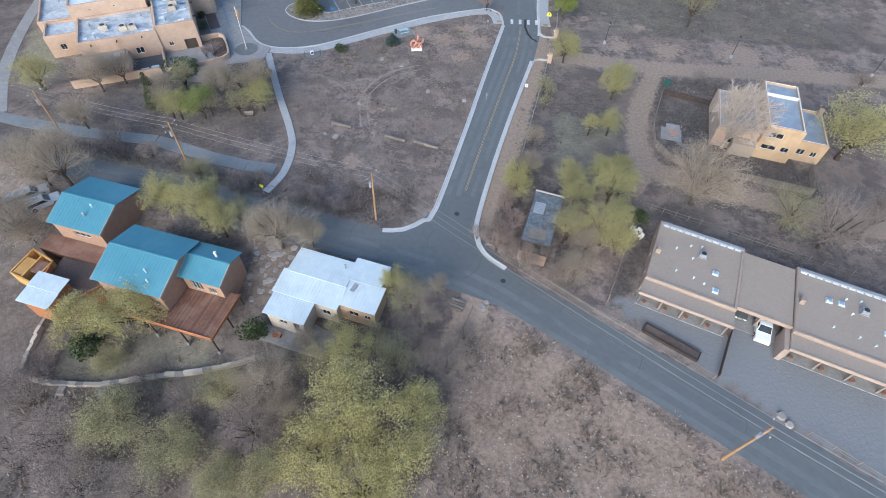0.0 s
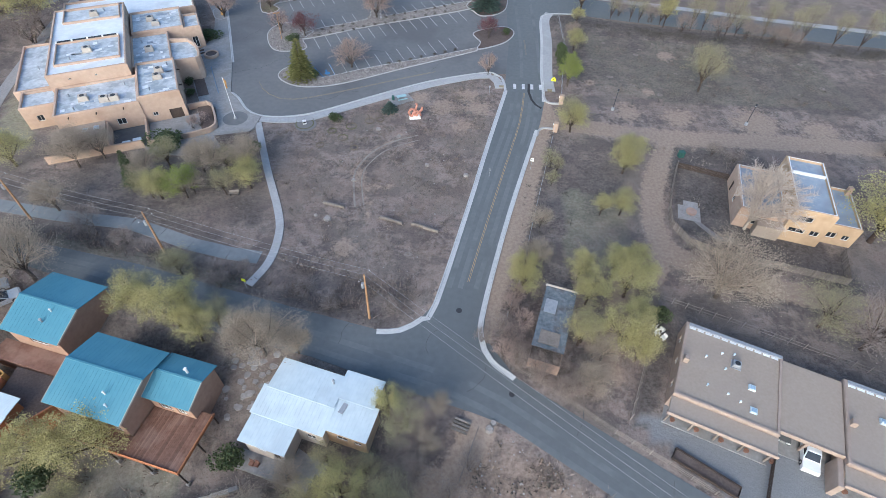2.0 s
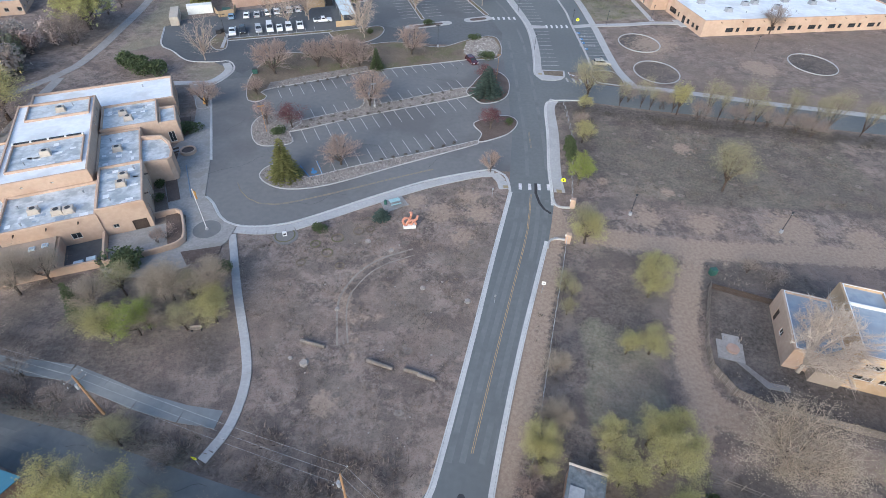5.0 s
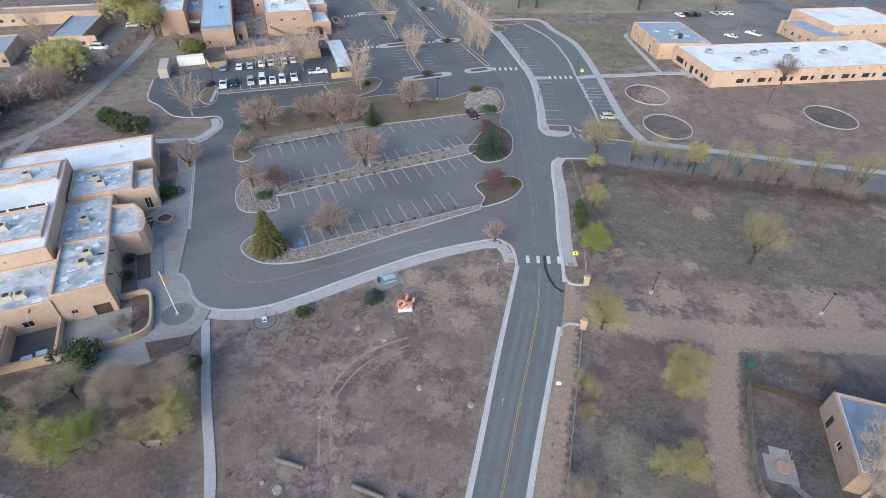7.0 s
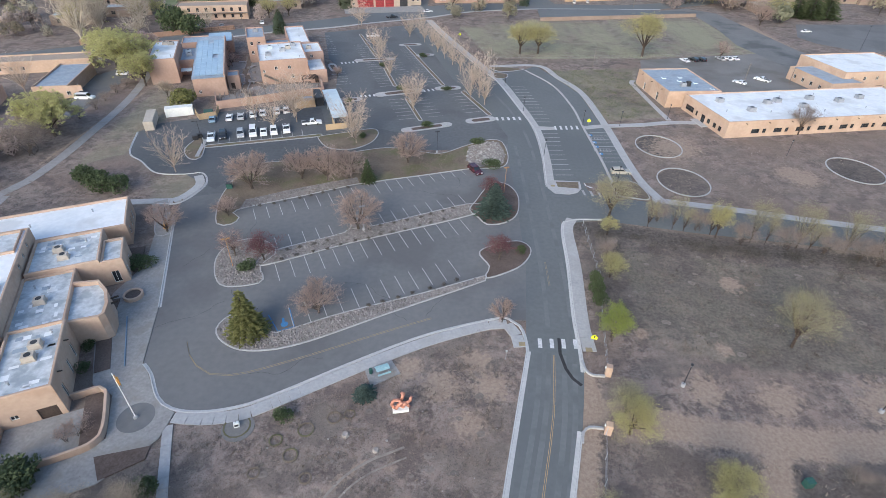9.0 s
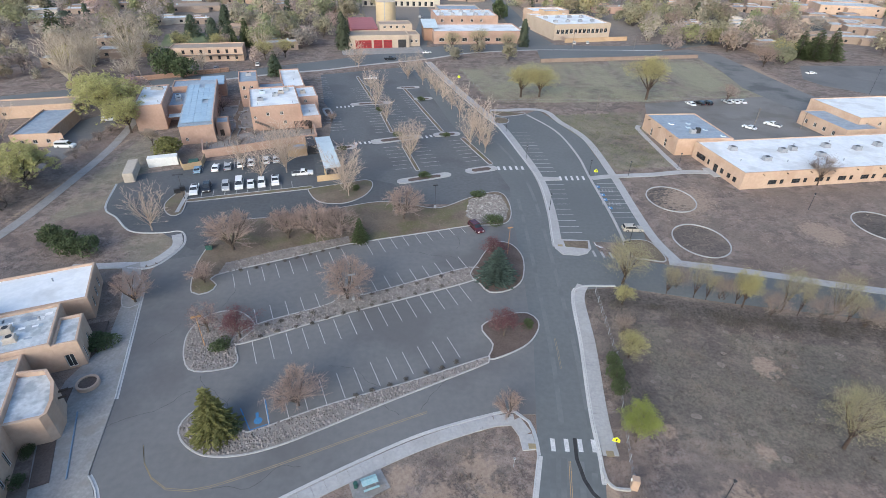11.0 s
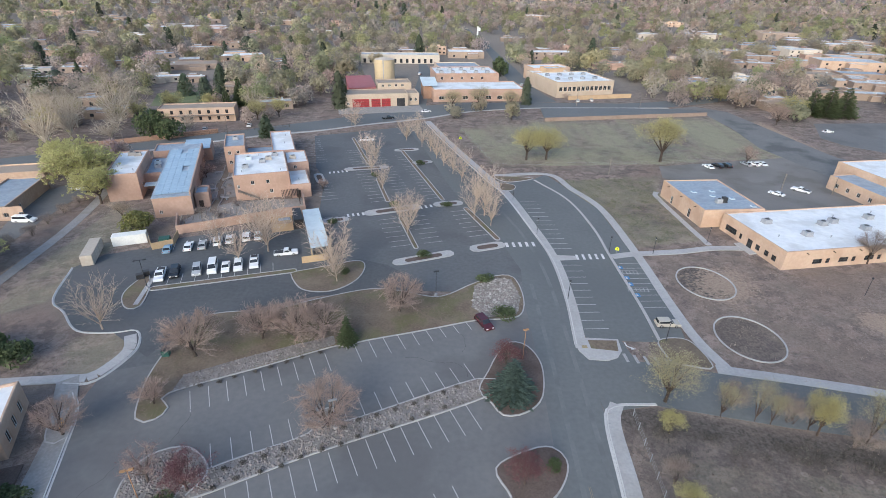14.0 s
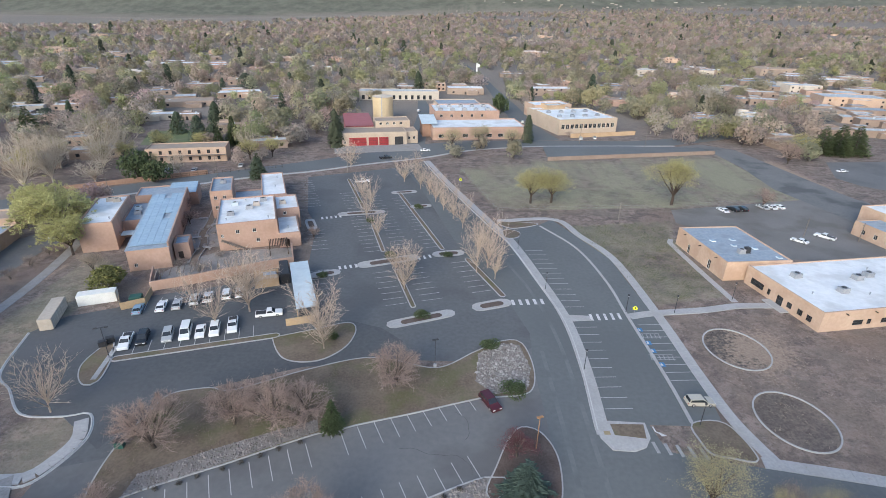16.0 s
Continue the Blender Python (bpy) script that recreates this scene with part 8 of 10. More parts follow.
TREES["bud"] += "; -142 312 9 5; -92 320 9 5; -84 326 8 5; -136 330 10 6; -165 288 11 7; -118 330 9 5"
TREES["olive"] += "; -147 304 9 5; -158 318 10 6; -102 338 9 5; -170 310 11 7; -124 300 7 3.5"
TREES["willow"] = "-107.5 181 12 9; -112 229 15 11; -123 240 13.5 9; -103 221 11 7"
TREES["spruce"] += "; -211 349 16.5 6; -144 406 11.3 4; -115 340.5 13.3 3.8; -131 357.6 12 4; -109 345.5 14.5 3.4; -150 371 9.6 3.6"
TREES["spruce"] += "; -20.9 161.6 6 1.9"


def plant_all():
    r = random.Random(21)
    for kind, rows in TREES.items():
        make, (h0, r0), variants = KINDS[kind]
        first = []
        for k, row_text in enumerate(rows.split("; ")):
            x, y, h, R = (float(v) for v in row_text.split())
            R = min(R, 12)
            m = turned(x, y, r.uniform(0, 360), float(land(np.array(x), np.array(y)))) @ Matrix.Diagonal((R / r0, R / r0, h / h0, 1))
            if len(first) < variants:
                T = make(100 + 7 * len(first) + sum(map(ord, kind)))
                T.matrix_basis = m
                first.append((T, R))
            else:
                src = first[k % variants][0]
                T = copy_thing(src, Matrix())
                T.matrix_basis = m


plant_all()


def tufts(name, polys, density, mat, label, size=0.35, blades=7, seed=1, spread=0.5, thin=1.0):
    """Grass or scrub clumps as upright triangles, one joined mesh."""
    r = np.random.default_rng(seed)
    V, F = [], []
    for pts in polys:
        p = np.array(pts)
        lo, hi = p.min(0), p.max(0)
        n = int((hi - lo).prod() * density)
        X, Y = r.uniform(lo[0], hi[0], n), r.uniform(lo[1], hi[1], n)
        clump = np.sin(X * 0.7 + 2 * np.sin(Y * 0.31)) + np.sin(Y * 0.83 + 1.7 * np.sin(X * 0.23)) + r.normal(0, 0.9, n)
        ok = in_poly(X, Y, list(pts)) & (clump > 0)
        X, Y = X[ok], Y[ok]
        Z = land(X, Y)
        for x, y, z in zip(X, Y, Z):
            s = size * r.uniform(0.4, 1.5)
            for _ in range(blades):
                a, w = r.uniform(0, 6.28), r.uniform(0.1, 0.25) * s * thin
                ox, oy = r.normal(0, spread * s, 2)
                dx, dy = math.cos(a), math.sin(a)
                k = len(V)
                hgt = s * r.uniform(0.5, 1.0)
                V += [(x + ox - dy * w, y + oy + dx * w, z - 0.08), (x + ox + dy * w, y + oy - dx * w, z - 0.08), (x + ox * 1.6 + dx * s * 0.4, y + oy * 1.6 + dy * s * 0.4, z + hgt)]
                F.append((k, k + 1, k + 2))
    return tagged(part(name, Geo().add(V, F), mat), label, "grass", "", "stuff")


BANK_E = [(2.5, 32), (8, 35.8), (16, 30.4), (29, 21.4), (41, 13), (52, 5), (52, -6), (0, -6), (0, 25)]
BANK_W = [(-75, 20), (-60, 24), (-52, 28), (-30, 27), (-22, 30), (-4, 30), (0, 28), (0, -6), (-75, -6)]
tufts("dry_grass", [BANK_E], 3.2, "dry_grass", "tufts of straw-coloured dry grass on the bank", 0.32, 7, 2)
tufts("sage_scrub", [BANK_E], 2.3, "sage", "low grey-brown sage clumps on the bank", 0.34, 12, 3, spread=0.6)
rocks("bank_stones", [BANK_E], 1.0, 0.11, "small pale stones scattered on the bank", seed=14, z=0.0, mat="stone_flat")
tufts("bank_edge_scrub", [[(7, 36), (16, 30.6), (29, 21.6), (41, 13.2), (40.5, 12), (28.5, 20), (15.5, 29), (7, 34.6)]], 2.5, "brush", "taller scrub along the road edge", 0.36, 20, 23, spread=0.9)
tufts("brush_scrub", [BANK_W], 1.5, "brush", "tangled dry brush on the wooded bank", 0.75, 14, 5, spread=0.8, thin=0.45)
tufts("brush_grass", [BANK_W, [(-52, 28), (-30, 27), (-30, 34), (-50, 35)]], 1.8, "dry_grass", "dull straw grass among the brush", 0.4, 6, 6)
FIELD = [(-25, 61), (-10, 53), (-2, 56), (9, 108), (4, 114), (-28, 94), (-36, 94), (-31, 80), (-25.5, 70)]
tufts("field_grass", [FIELD], 1.9, "sage", "thin tufts of grey-brown weeds in the field", 0.2, 7, 7)
tufts("field_straw", [FIELD, [(-25, 60.5), (-8, 51.5), (-3, 55), (-4, 60), (-20, 66)]], 1.3, "dry_grass", "bleached dry grass tufts in the field", 0.22, 6, 8)
tufts("verge_scrub", [[(-28, 59), (-26, 55), (-10, 50.6), (-3.5, 52.5), (-5, 57), (-22, 60)], [(-62, 63.5), (-30, 56), (-30, 59.5), (-40, 61), (-60, 66)]], 2.4, "brush_dark", "dense dead brush on the road verge", 0.55, 14, 9, spread=0.8, thin=0.55)
tufts("field_weeds", [FIELD, [(28, 112), (84, 108), (84, 134), (28, 138)]], 0.5, "brush_dark", "clumps of dark dead weeds on dry ground", 0.34, 16, 41, spread=0.8, thin=0.6)
tufts("plot_grass", [[(9, 52), (17, 94), (30, 92), (30, 60), (22, 46), (12, 45)], [(25, 108), (24, 144), (84, 137), (84, 108), (60, 105)], [(-70, 74), (-40, 66), (-29, 64), (-38, 93), (-56, 83)]], 0.6, "brush_dark", "sparse brown weeds on the open plots", 0.2, 8, 10, thin=0.6)
tufts("plot_scrub", [[(9, 52), (13, 80), (20, 80), (24, 60), (22, 46), (12, 45)], [(25, 108), (24, 144), (84, 137), (84, 108), (60, 105)]], 0.35, "sage", "dark low weeds on the open plots", 0.35, 10, 24)
tufts("ridge_scrub", [[(28, 144), (38, 142.6), (85, 137.5), (110, 134), (110, 128), (60, 136), (30, 139)]], 2.6, "shrub_dark", "dense dark brown scrub beside the lane", 0.42, 16, 12, spread=0.9, thin=0.5)
tufts("school_weeds", [[(48, 156), (80, 150), (110, 190), (75, 190), (60, 200), (48, 175)]], 0.6, "brush", "thin brown weeds in the school ground", 0.24, 7, 25)
tufts("garden_plants", [[(42, 86.5), (38, 93), (54, 92), (52, 84)], [(38, 70), (41.5, 86), (44, 85), (42, 68)]], 0.7, "brush", "dry garden plants", 0.4, 8, 13)
tufts("band_grass", [BAND], 2.2, "brush_dark", "dead brown plants and dry grass in the planted band", 0.4, 9, 26, thin=0.6)
tufts("plot_green", [[(34, 250), (68, 257), (63, 243), (62, 210), (46, 204)]], 1.6, "weed_green", "dull green and brown weeds on the school plot", 0.34, 12, 27, spread=0.8, thin=0.6)


# ---- vehicles ----
def car(paint, style, label, m):
    """A parked vehicle: body, glass, lamps, and four wheels with tyre and rim."""
    L, W = {"sedan": (4.6, 1.8), "suv": (4.7, 1.9), "van": (5.4, 2.0), "pickup": (5.6, 1.95)}[style]
    lower = {"sedan": [(-1, .45), (-1, .75), (-.96, .9), (.45, .92), (.95, .78), (1, .6), (1, .4)], "suv": [(-1, .45), (-1, 1.0), (-.96, 1.05), (.5, 1.02), (.95, .92), (1, .7), (1, .4)],
             "van": [(-1, .45), (-1, 1.1), (-.98, 1.15), (.62, 1.12), (.95, .98), (1, .7), (1, .4)], "pickup": [(-1, .5), (-1, 1.05), (-.98, 1.08), (.45, 1.08), (.95, 1.0), (1, .75), (1, .45)]}[style]
    cabin = {"sedan": [(-.72, .9), (-.42, 1.38), (.08, 1.42), (.45, .92)], "suv": [(-.95, 1.04), (-.86, 1.62), (.1, 1.68), (.48, 1.02)], "van": [(-.97, 1.14), (-.95, 1.98), (.3, 2.02), (.66, 1.12)], "pickup": [(-.18, 1.06), (-.14, 1.68), (.22, 1.72), (.48, 1.06)]}[style]
    h = L / 2

    def loft(profile, w0, w1, z_lo, z_hi):
        g = Geo()
        n = len(profile)
        vs = []
        for s in (-1, 1):
            for x, z in profile:
                t = (z - z_lo) / max(0.01, z_hi - z_lo)
                vs.append((x * h, s * (w0 + (w1 - w0) * t) / 2, z))
        fs = [tuple(range(n)), tuple(range(2 * n - 1, n - 1, -1))] + [((i + 1) % n, i, n + i, n + (i + 1) % n) for i in range(n)]
        return g.add(vs, fs)

    T = thing("car" if style in ("sedan", "suv") else ("van" if style == "van" else "pickup_truck"), m, label, "car" if style != "pickup" else "truck", "parked vehicles")
    low = [(x, z - 0.18) for x, z in lower]
    part("body", loft(low, W, W * 0.96, 0.25, 1.0), "car_" + paint, T)
    cab = [(x, z - 0.18) for x, z in cabin]
    z0, z1 = cab[0][1], cab[2][1]
    part("cabin", loft(cab, W * 0.94, W * 0.78, z0, z1), "car_" + paint, T)
    # glass stands a little proud of the cabin
    g = Geo()
    (ax, az), (bx, bz), (cx, cz), (dx, dz) = cab

    def y_at(z):
        return (W * 0.94 + (W * 0.78 - W * 0.94) * (z - z0) / (z1 - z0)) / 2

    for s in (-1, 1):
        q = []
        for x, z in ((ax + (bx - ax) * .25 + .05, az + (bz - az) * .2), (dx - .12, dz + (cz - dz) * .2), (cx - .02, cz - .1), (bx + .06, bz - .1)):
            q.append((x * h, s * (y_at(z) + 0.012), z))
        g.add(q, [(0, 1, 2, 3) if s < 0 else (3, 2, 1, 0)])
    part("side_window", g, "glass", T)
    for (x0, q0), (x1, q1), nm in (((dx, dz), (cx, cz), "windscreen"), ((ax, az), (bx, bz), "rear_window")):
        sgn = 1 if nm == "windscreen" else -1
        pa, pb = (x0 + (x1 - x0) * .12, q0 + (q1 - q0) * .12), (x0 + (x1 - x0) * .9, q0 + (q1 - q0) * .9)
        v = [(pa[0] * h + sgn * .02, -y_at(pa[1]) * .92, pa[1] + .012), (pa[0] * h + sgn * .02, y_at(pa[1]) * .92, pa[1] + .012), (pb[0] * h + sgn * .02, y_at(pb[1]) * .9, pb[1] + .012), (pb[0] * h + sgn * .02, -y_at(pb[1]) * .9, pb[1] + .012)]
        part(nm, Geo().add(v, [(0, 1, 2, 3) if sgn > 0 else (3, 2, 1, 0)]), "glass", T)
    if style == "pickup":
        part("truck_bed", Geo().box(-h * .95, -h * .2, -W * .4, W * .4, .8, .915), "metal_dark", T)
    for x in (-h * .62, h * .62):
        for s in (-1, 1):
            w = part("wheel", Geo().tube((x, s * (W / 2 - .2), .32), (x, s * (W / 2 + .015), .32), .32, .32, 12), "tyre", T)
            part("rim", Geo().tube((x, s * (W / 2 + .005), .32), (x, s * (W / 2 + .03), .32), .19, .17, 8), "rim", w)
    for s in (-1, 1):
        part("headlight", Geo().box(h * .955, h * 1.005, s * W * .33 - .2, s * W * .33 + .2, .52, .66), "frame_white", T)
        part("tail_light", Geo().box(-h * 1.006, -h * .985, s * W * .38 - .1, s * W * .38 + .1, .55, .75), "door_red", T)
    return T


MADE = {}


def park(paint, style, x, y, deg, label):
    m = turned(x, y, deg, 0.03)
    key = (paint, style, label)
    if key in MADE:
        return copy_thing(MADE[key], m)
    MADE[key] = car(paint, style, label, m)
    return MADE[key]


for x, y, d, c, s in ((-70.6, 194.6, 108, "blue", "sedan"), (-66.2, 196.0, 106, "white", "sedan"), (-63.2, 197.0, 108, "silver", "sedan"), (-60.4, 199.2, 110, "white", "suv"), (-57.9, 200.4, 108, "white", "sedan"), (-54.2, 202, 108, "white", "suv"), (-51.6, 203, 108, "white", "sedan")):
    park(c, s, x, y, d, "%s %s parked in the office row" % (c, "saloon car" if s == "sedan" else "estate car"))
for x, y, d, c, s in ((-66.2, 182.6, -72, "white", "pickup"), (-63.6, 183.9, -72, "black", "suv"), (-59.2, 185.1, -70, "silver", "suv"), (-56.2, 186.4, -72, "white", "van"), (-53.4, 186.8, -72, "white", "sedan"), (-50.8, 187.6, -72, "white", "suv"), (-47.8, 189.4, -72, "white", "pickup"), (-41.8, 194.2, 15, "white", "pickup")):
    park(c, s, x, y, d, "%s %s parked in the front row" % (c, {"sedan": "saloon car", "suv": "utility car", "van": "panel van", "pickup": "pickup truck"}[s]))
park("maroon", "suv", 4.4, 168.4, -62, "dark maroon hatchback parked by a stone bed")
park("beige", "suv", 40.4, 170.0, 2, "beige estate car parked in the school lot")
park("white", "pickup", -37.5, 291, 12, "white pickup truck in the office lot")
park("black", "pickup", -33, 327.5, 25, "black pickup truck on the main street")
park("white", "suv", 42.7, 34.9, -113, "white compact car under the carport")
park("grey", "sedan", 40.9, 38.2, -113, "grey saloon car under the carport")
park("silver", "suv", -63.6, 52.9, 40, "silver utility car beside the teal garage")
park("white", "suv", -60.9, 51.3, 40, "white utility car beside the teal garage")
park("silver", "suv", -64.6, 52.0, 40, "silver car beside the teal garage")
for x, y, d, c, s in ((90.7, 268, 105, "white", "sedan"), (94.6, 269, 105, "black", "suv"), (97.8, 269.6, 105, "black", "suv"), (106.5, 272, 105, "silver", "sedan"), (109.6, 272.4, 105, "white", "sedan"), (112.6, 273, 105, "white", "sedan"), (101.4, 242.4, 130, "white", "sedan"), (111.2, 246, 130, "white", "pickup"), (150, 240, 20, "black", "suv"), (168.8, 323, 10, "white", "sedan")):
    park(c, s, x, y, d, "%s %s on the gravel car park" % (c, {"sedan": "saloon car", "suv": "utility car", "pickup": "pickup truck"}[s]))
park("white", "van", -115.4, 208, 5, "white camper van by the west lane")
park("white", "suv", -115.8, 231.4, 20, "white utility car under a tree")
for x, y in ((-108, 301), (-92, 309), (-119, 300)):
    park("silver" if x < -100 else "white", "sedan", x, y, 105, "pale saloon car outside the lodging block")
park("white", "sedan", -16, 343, 20, "white saloon car on the main street")
for x, y in ((66, 377), (74, 379), (-26, 452), (40, 420), (34, 520)):
    park("silver", "suv", x, y, 80, "silver car on a town street")


# ---- poles, lamps and signs ----
def power_pole(x, y, h, lean, arm_deg, label, arms=1):
    T = thing("power_pole", turned(x, y, 0, float(land(np.array(x), np.array(y)))), label, "pole", "power poles")
    part("pole", Geo().tube((0, 0, -0.5), (lean, 0, h), 0.17, 0.11, 8), "wood_pole", T)
    a = radians(arm_deg)
    for k in range(arms):
        z = h - 0.4 - k * 0.9
        d = Vector((math.cos(a), math.sin(a), 0)) * 1.1
        c = Vector((lean * z / h, 0, z))
        arm = part("crossarm", Geo().tube(c - d, c + d, 0.06, 0.06, 4), "wood_grey", T)
        for s in (-0.95, 0, 0.95):
            part("insulator", Geo().tube(c + d * s, c + d * s + Vector((0, 0, 0.22)), 0.05, 0.04, 6), "frame_white", arm)
    part("transformer", Geo().tube((lean * 0.8 - 0.32, -0.1, h - 2.6), (lean * 0.8 - 0.32, -0.1, h - 1.7), 0.2, 0.2, 10), "metal_grey", T)
    return Vector((x + lean, y, h))


tops = [power_pole(-66, 67.1, 9.0, 0.2, 60, "leaning brown wooden power pole with crossarm"), power_pole(-42.6, 61.4, 8.6, 0.1, 60, "brown wooden power pole with crossarm beside the path", 2), power_pole(-10.4, 51.2, 9.7, 0.1, 60, "brown wooden power pole with a lamp at the corner"), power_pole(32.6, 18.0, 10.6, 0.1, 60, "brown wooden power pole on the bank")]
tops[3].z += float(land(np.array(32.6), np.array(18.0)))
far_tops = [Vector((-100, 79, 9)), *tops, Vector((80, -12, 9))]
for a, b in zip(far_tops, far_tops[1:]):
    for off in (-0.9, 0, 0.9):
        n = 14
        g = Geo()
        pts = [a.lerp(b, k / n) + Vector((0.4 * off, 0.9 * off, -4 * 0.5 * (k / n) * (1 - k / n))) for k in range(n + 1)]
        limb(g, pts, [0.014] * (n + 1), 3)
        T = thing("power_line", Matrix(), "thin sagging grey power line between poles", "cable", "power lines")
        part("wire", g, "metal_grey", T)


def lamp_post(x, y, h, label, mat="metal_dark", base=True, group="dirt lane lamps", arm=0.0):
    T = thing("lamp_post", turned(x, y, 20), label, "street lamp", group)
    if base:
        part("footing", Geo().tube((0, 0, -0.1), (0, 0, 0.55), 0.32, 0.3, 10), "concrete", T)
    part("post", Geo().tube((0, 0, 0), (0, 0, h), 0.075, 0.055, 8), mat, T)
    if arm:
        for s in (-1, 1):
            head = part("arm", Geo().box(min(0, s * arm), max(0, s * arm), -0.04, 0.04, h - 0.1, h - 0.02), mat, T)
            part("lamp_head", Geo().box(s * arm - 0.3, s * arm + 0.3, -0.18, 0.18, h - 0.12, h + 0.05, 0.03), mat, head)
    else:
        head = part("lamp_head", Geo().tube((0, 0, h), (0, 0, h + 0.35), 0.13, 0.2, 8).tube((0, 0, h + 0.35), (0, 0, h + 0.5), 0.24, 0.05, 8), mat, T)
        part("lens", Geo().tube((0, 0, h - 0.06), (0, 0, h + 0.02), 0.12, 0.12, 8), "frame_white", head)
    return T


L1 = lamp_post(33.0, 104.6, 4.3, "dark lamp post on a concrete footing")
for x, y in ((59.3, 101.2), (87, 96.5)):
    copy_thing(L1, turned(x, y, 20))
L2 = lamp_post(22.6, 178.4, 4.2, "slim dark lamp post by the school footpath", base=False, group="school lamps")
for x, y in ((20.3, 209.2), (38.3, 164.8), (47.6, 199.6), (36.7, 199.4), (63.8, 206.4), (16.2, 232), (88, 183)):
    copy_thing(L2, turned(x, y, 20))
lamp_post(-66.4, 177.6, 7.0, "tall dark double-headed car park lamp", base=True, group="car park lamps", arm=0.9)
lamp_post(-5.3, 178.2, 6.0, "dark car park lamp in the planted band", base=True, group="car park lamps", arm=0.3)
lamp_post(10.8, 158.6, 6.5, "brown wooden lamp pole in the mulch island", "wood_pole", False, "car park lamps", 0.2)
lamp_post(-41.0, 128.4, 6.3, "brown wooden lamp pole in the stone island", "wood_pole", False, "car park lamps", 0.45)
lamp_post(165.7, 278.9, 13.0, "tall dark floodlight pole beside the school", "metal_dark", True, "car park lamps", 0.5)
lamp_post(-18.9, 141.5, 5.8, "grey car park lamp in the stone strip", "metal_grey", True, "car park lamps", 0.3)
for x, y, h in ((-46, 305, 9), (-95, 293, 8), (95, 361, 9), (105.5, 247, 6), (120, 244, 6), (63, 366, 10), (-128, 276, 10), (52, 258, 6)):
    T = thing("street_pole", turned(x, y, 30), "wooden utility pole beside the street", "pole", "street poles")
    part("pole", Geo().tube((0, 0, -0.3), (0, 0, h), 0.14, 0.1, 6), "wood_grey", T)
    part("crossarm", Geo().box(-0.9, 0.9, -0.06, 0.06, h - 0.7, h - 0.55), "wood_grey", T)


def sign(x, y, deg, w, h, z, mat, label, shape="square", post="metal_grey"):
    T = thing("road_sign", turned(x, y, deg), label, "sign")
    part("post", Geo().tube((0, 0, -0.1), (0, 0, z + h), 0.035, 0.035, 6), post, T)
    pts = [(-w / 2, 0), (w / 2, 0), (w / 2, h * 0.55), (0, h), (-w / 2, h * 0.55)] if shape == "house" else [(-w / 2, 0), (w / 2, 0), (w / 2, h), (-w / 2, h)]
    plate = Geo()
    n = len(pts)
    plate.add([(px, -0.05, z + pz) for px, pz in pts] + [(px, -0.03, z + pz) for px, pz in pts], [tuple(range(n)), tuple(range(2 * n - 1, n - 1, -1))] + [((i + 1) % n, i, n + i, n + (i + 1) % n) for i in range(n)])
    p = part("plate", plate, mat, T)
    if shape == "house":
        part("pictogram", Geo().box(-w * 0.12, w * 0.12, -0.062, -0.052, z + h * 0.2, z + h * 0.7), "metal_dark", p)
    elif mat != "frame_white" or h > 0.5:
        part("mark_bar", Geo().box(-w * 0.3, w * 0.3, -0.06, -0.052, z + h * 0.45, z + h * 0.6), "metal_dark", p)


sign(21.2, 111.4, -15, 0.95, 0.95, 2.0, "sign_yellow", "bright yellow-green school crossing sign on a post", "house")
sign(37.8, 197.4, -15, 0.95, 0.95, 2.0, "sign_yellow", "bright yellow-green school crossing sign by the crossing", "house")
sign(0.5, 290.0, -15, 1.1, 1.1, 2.0, "sign_yellow", "bright yellow-green crossing sign near the main street", "house")
sign(14.4, 84.4, -10, 0.6, 0.7, 1.9, "frame_white", "small white square speed sign beside the road")
sign(-28.6, 55.6, -10, 0.6, 0.6, 1.4, "sign_yellow", "small yellow diamond sign at the path's end")
sign(6.9, 82.0, -10, 0.3, 0.4, 1.4, "metal_grey", "small grey sign post beside the road")
sign(7.6, 108.5, -10, 0.3, 0.4, 1.6, "metal_grey", "thin grey sign post in the field")

# flagpole in its paved circle
T = thing("flagpole", turned(-42.3, 96.0, 0), "tall white flagpole with a limp yellow flag", "flagpole")
part("footing", Geo().tube((0, 0, 0.1), (0, 0, 0.4), 0.35, 0.25, 10), "concrete", T)
part("pole", Geo().tube((0, 0, 0.1), (0, 0, 9.0), 0.07, 0.045, 8), "frame_white", T)
fl = Geo()
rf = random.Random(3)
cols, rows_ = 5, 8
for i in range(cols + 1):
    for j in range(rows_ + 1):
        fl.v.append((0.06 + 0.07 * i + 0.03 * math.sin(j * 1.1), 0.12 * math.sin(i * 1.7 + j * 0.25), 8.7 - j * 0.22 - 0.09 * i))
for i in range(cols):
    for j in range(rows_):
        a = i * (rows_ + 1) + j
        fl.f.append((a, a + rows_ + 1, a + rows_ + 2, a + 1))
part("flag", fl, "wood_yellow", T, "yellow cloth flag")
T = thing("round_planter", turned(-54.6, 119.4, 0), "round peach stucco planter filled with soil", "planter")
g = Geo().ribbon([(1.4 * math.cos(k / 24 * 6.2832), 1.4 * math.sin(k / 24 * 6.2832)) for k in range(24)], 0.16, -0.16, 0.0, 0.75, True)
part("ring", g, "adobe", T)
part("soil", Geo().disc(0, 0, 1.26, 0, 0.55, 20), "mulch", T)
T = thing("bay_barrier", turned(-51.0, 110.0, 116), "low blue painted kerb rail along the bays", "rail")
part("rail", Geo().box(-6.2, 5.0, -0.09, 0.09, 0.1, 0.26, 0.03), "metal_blue", T)
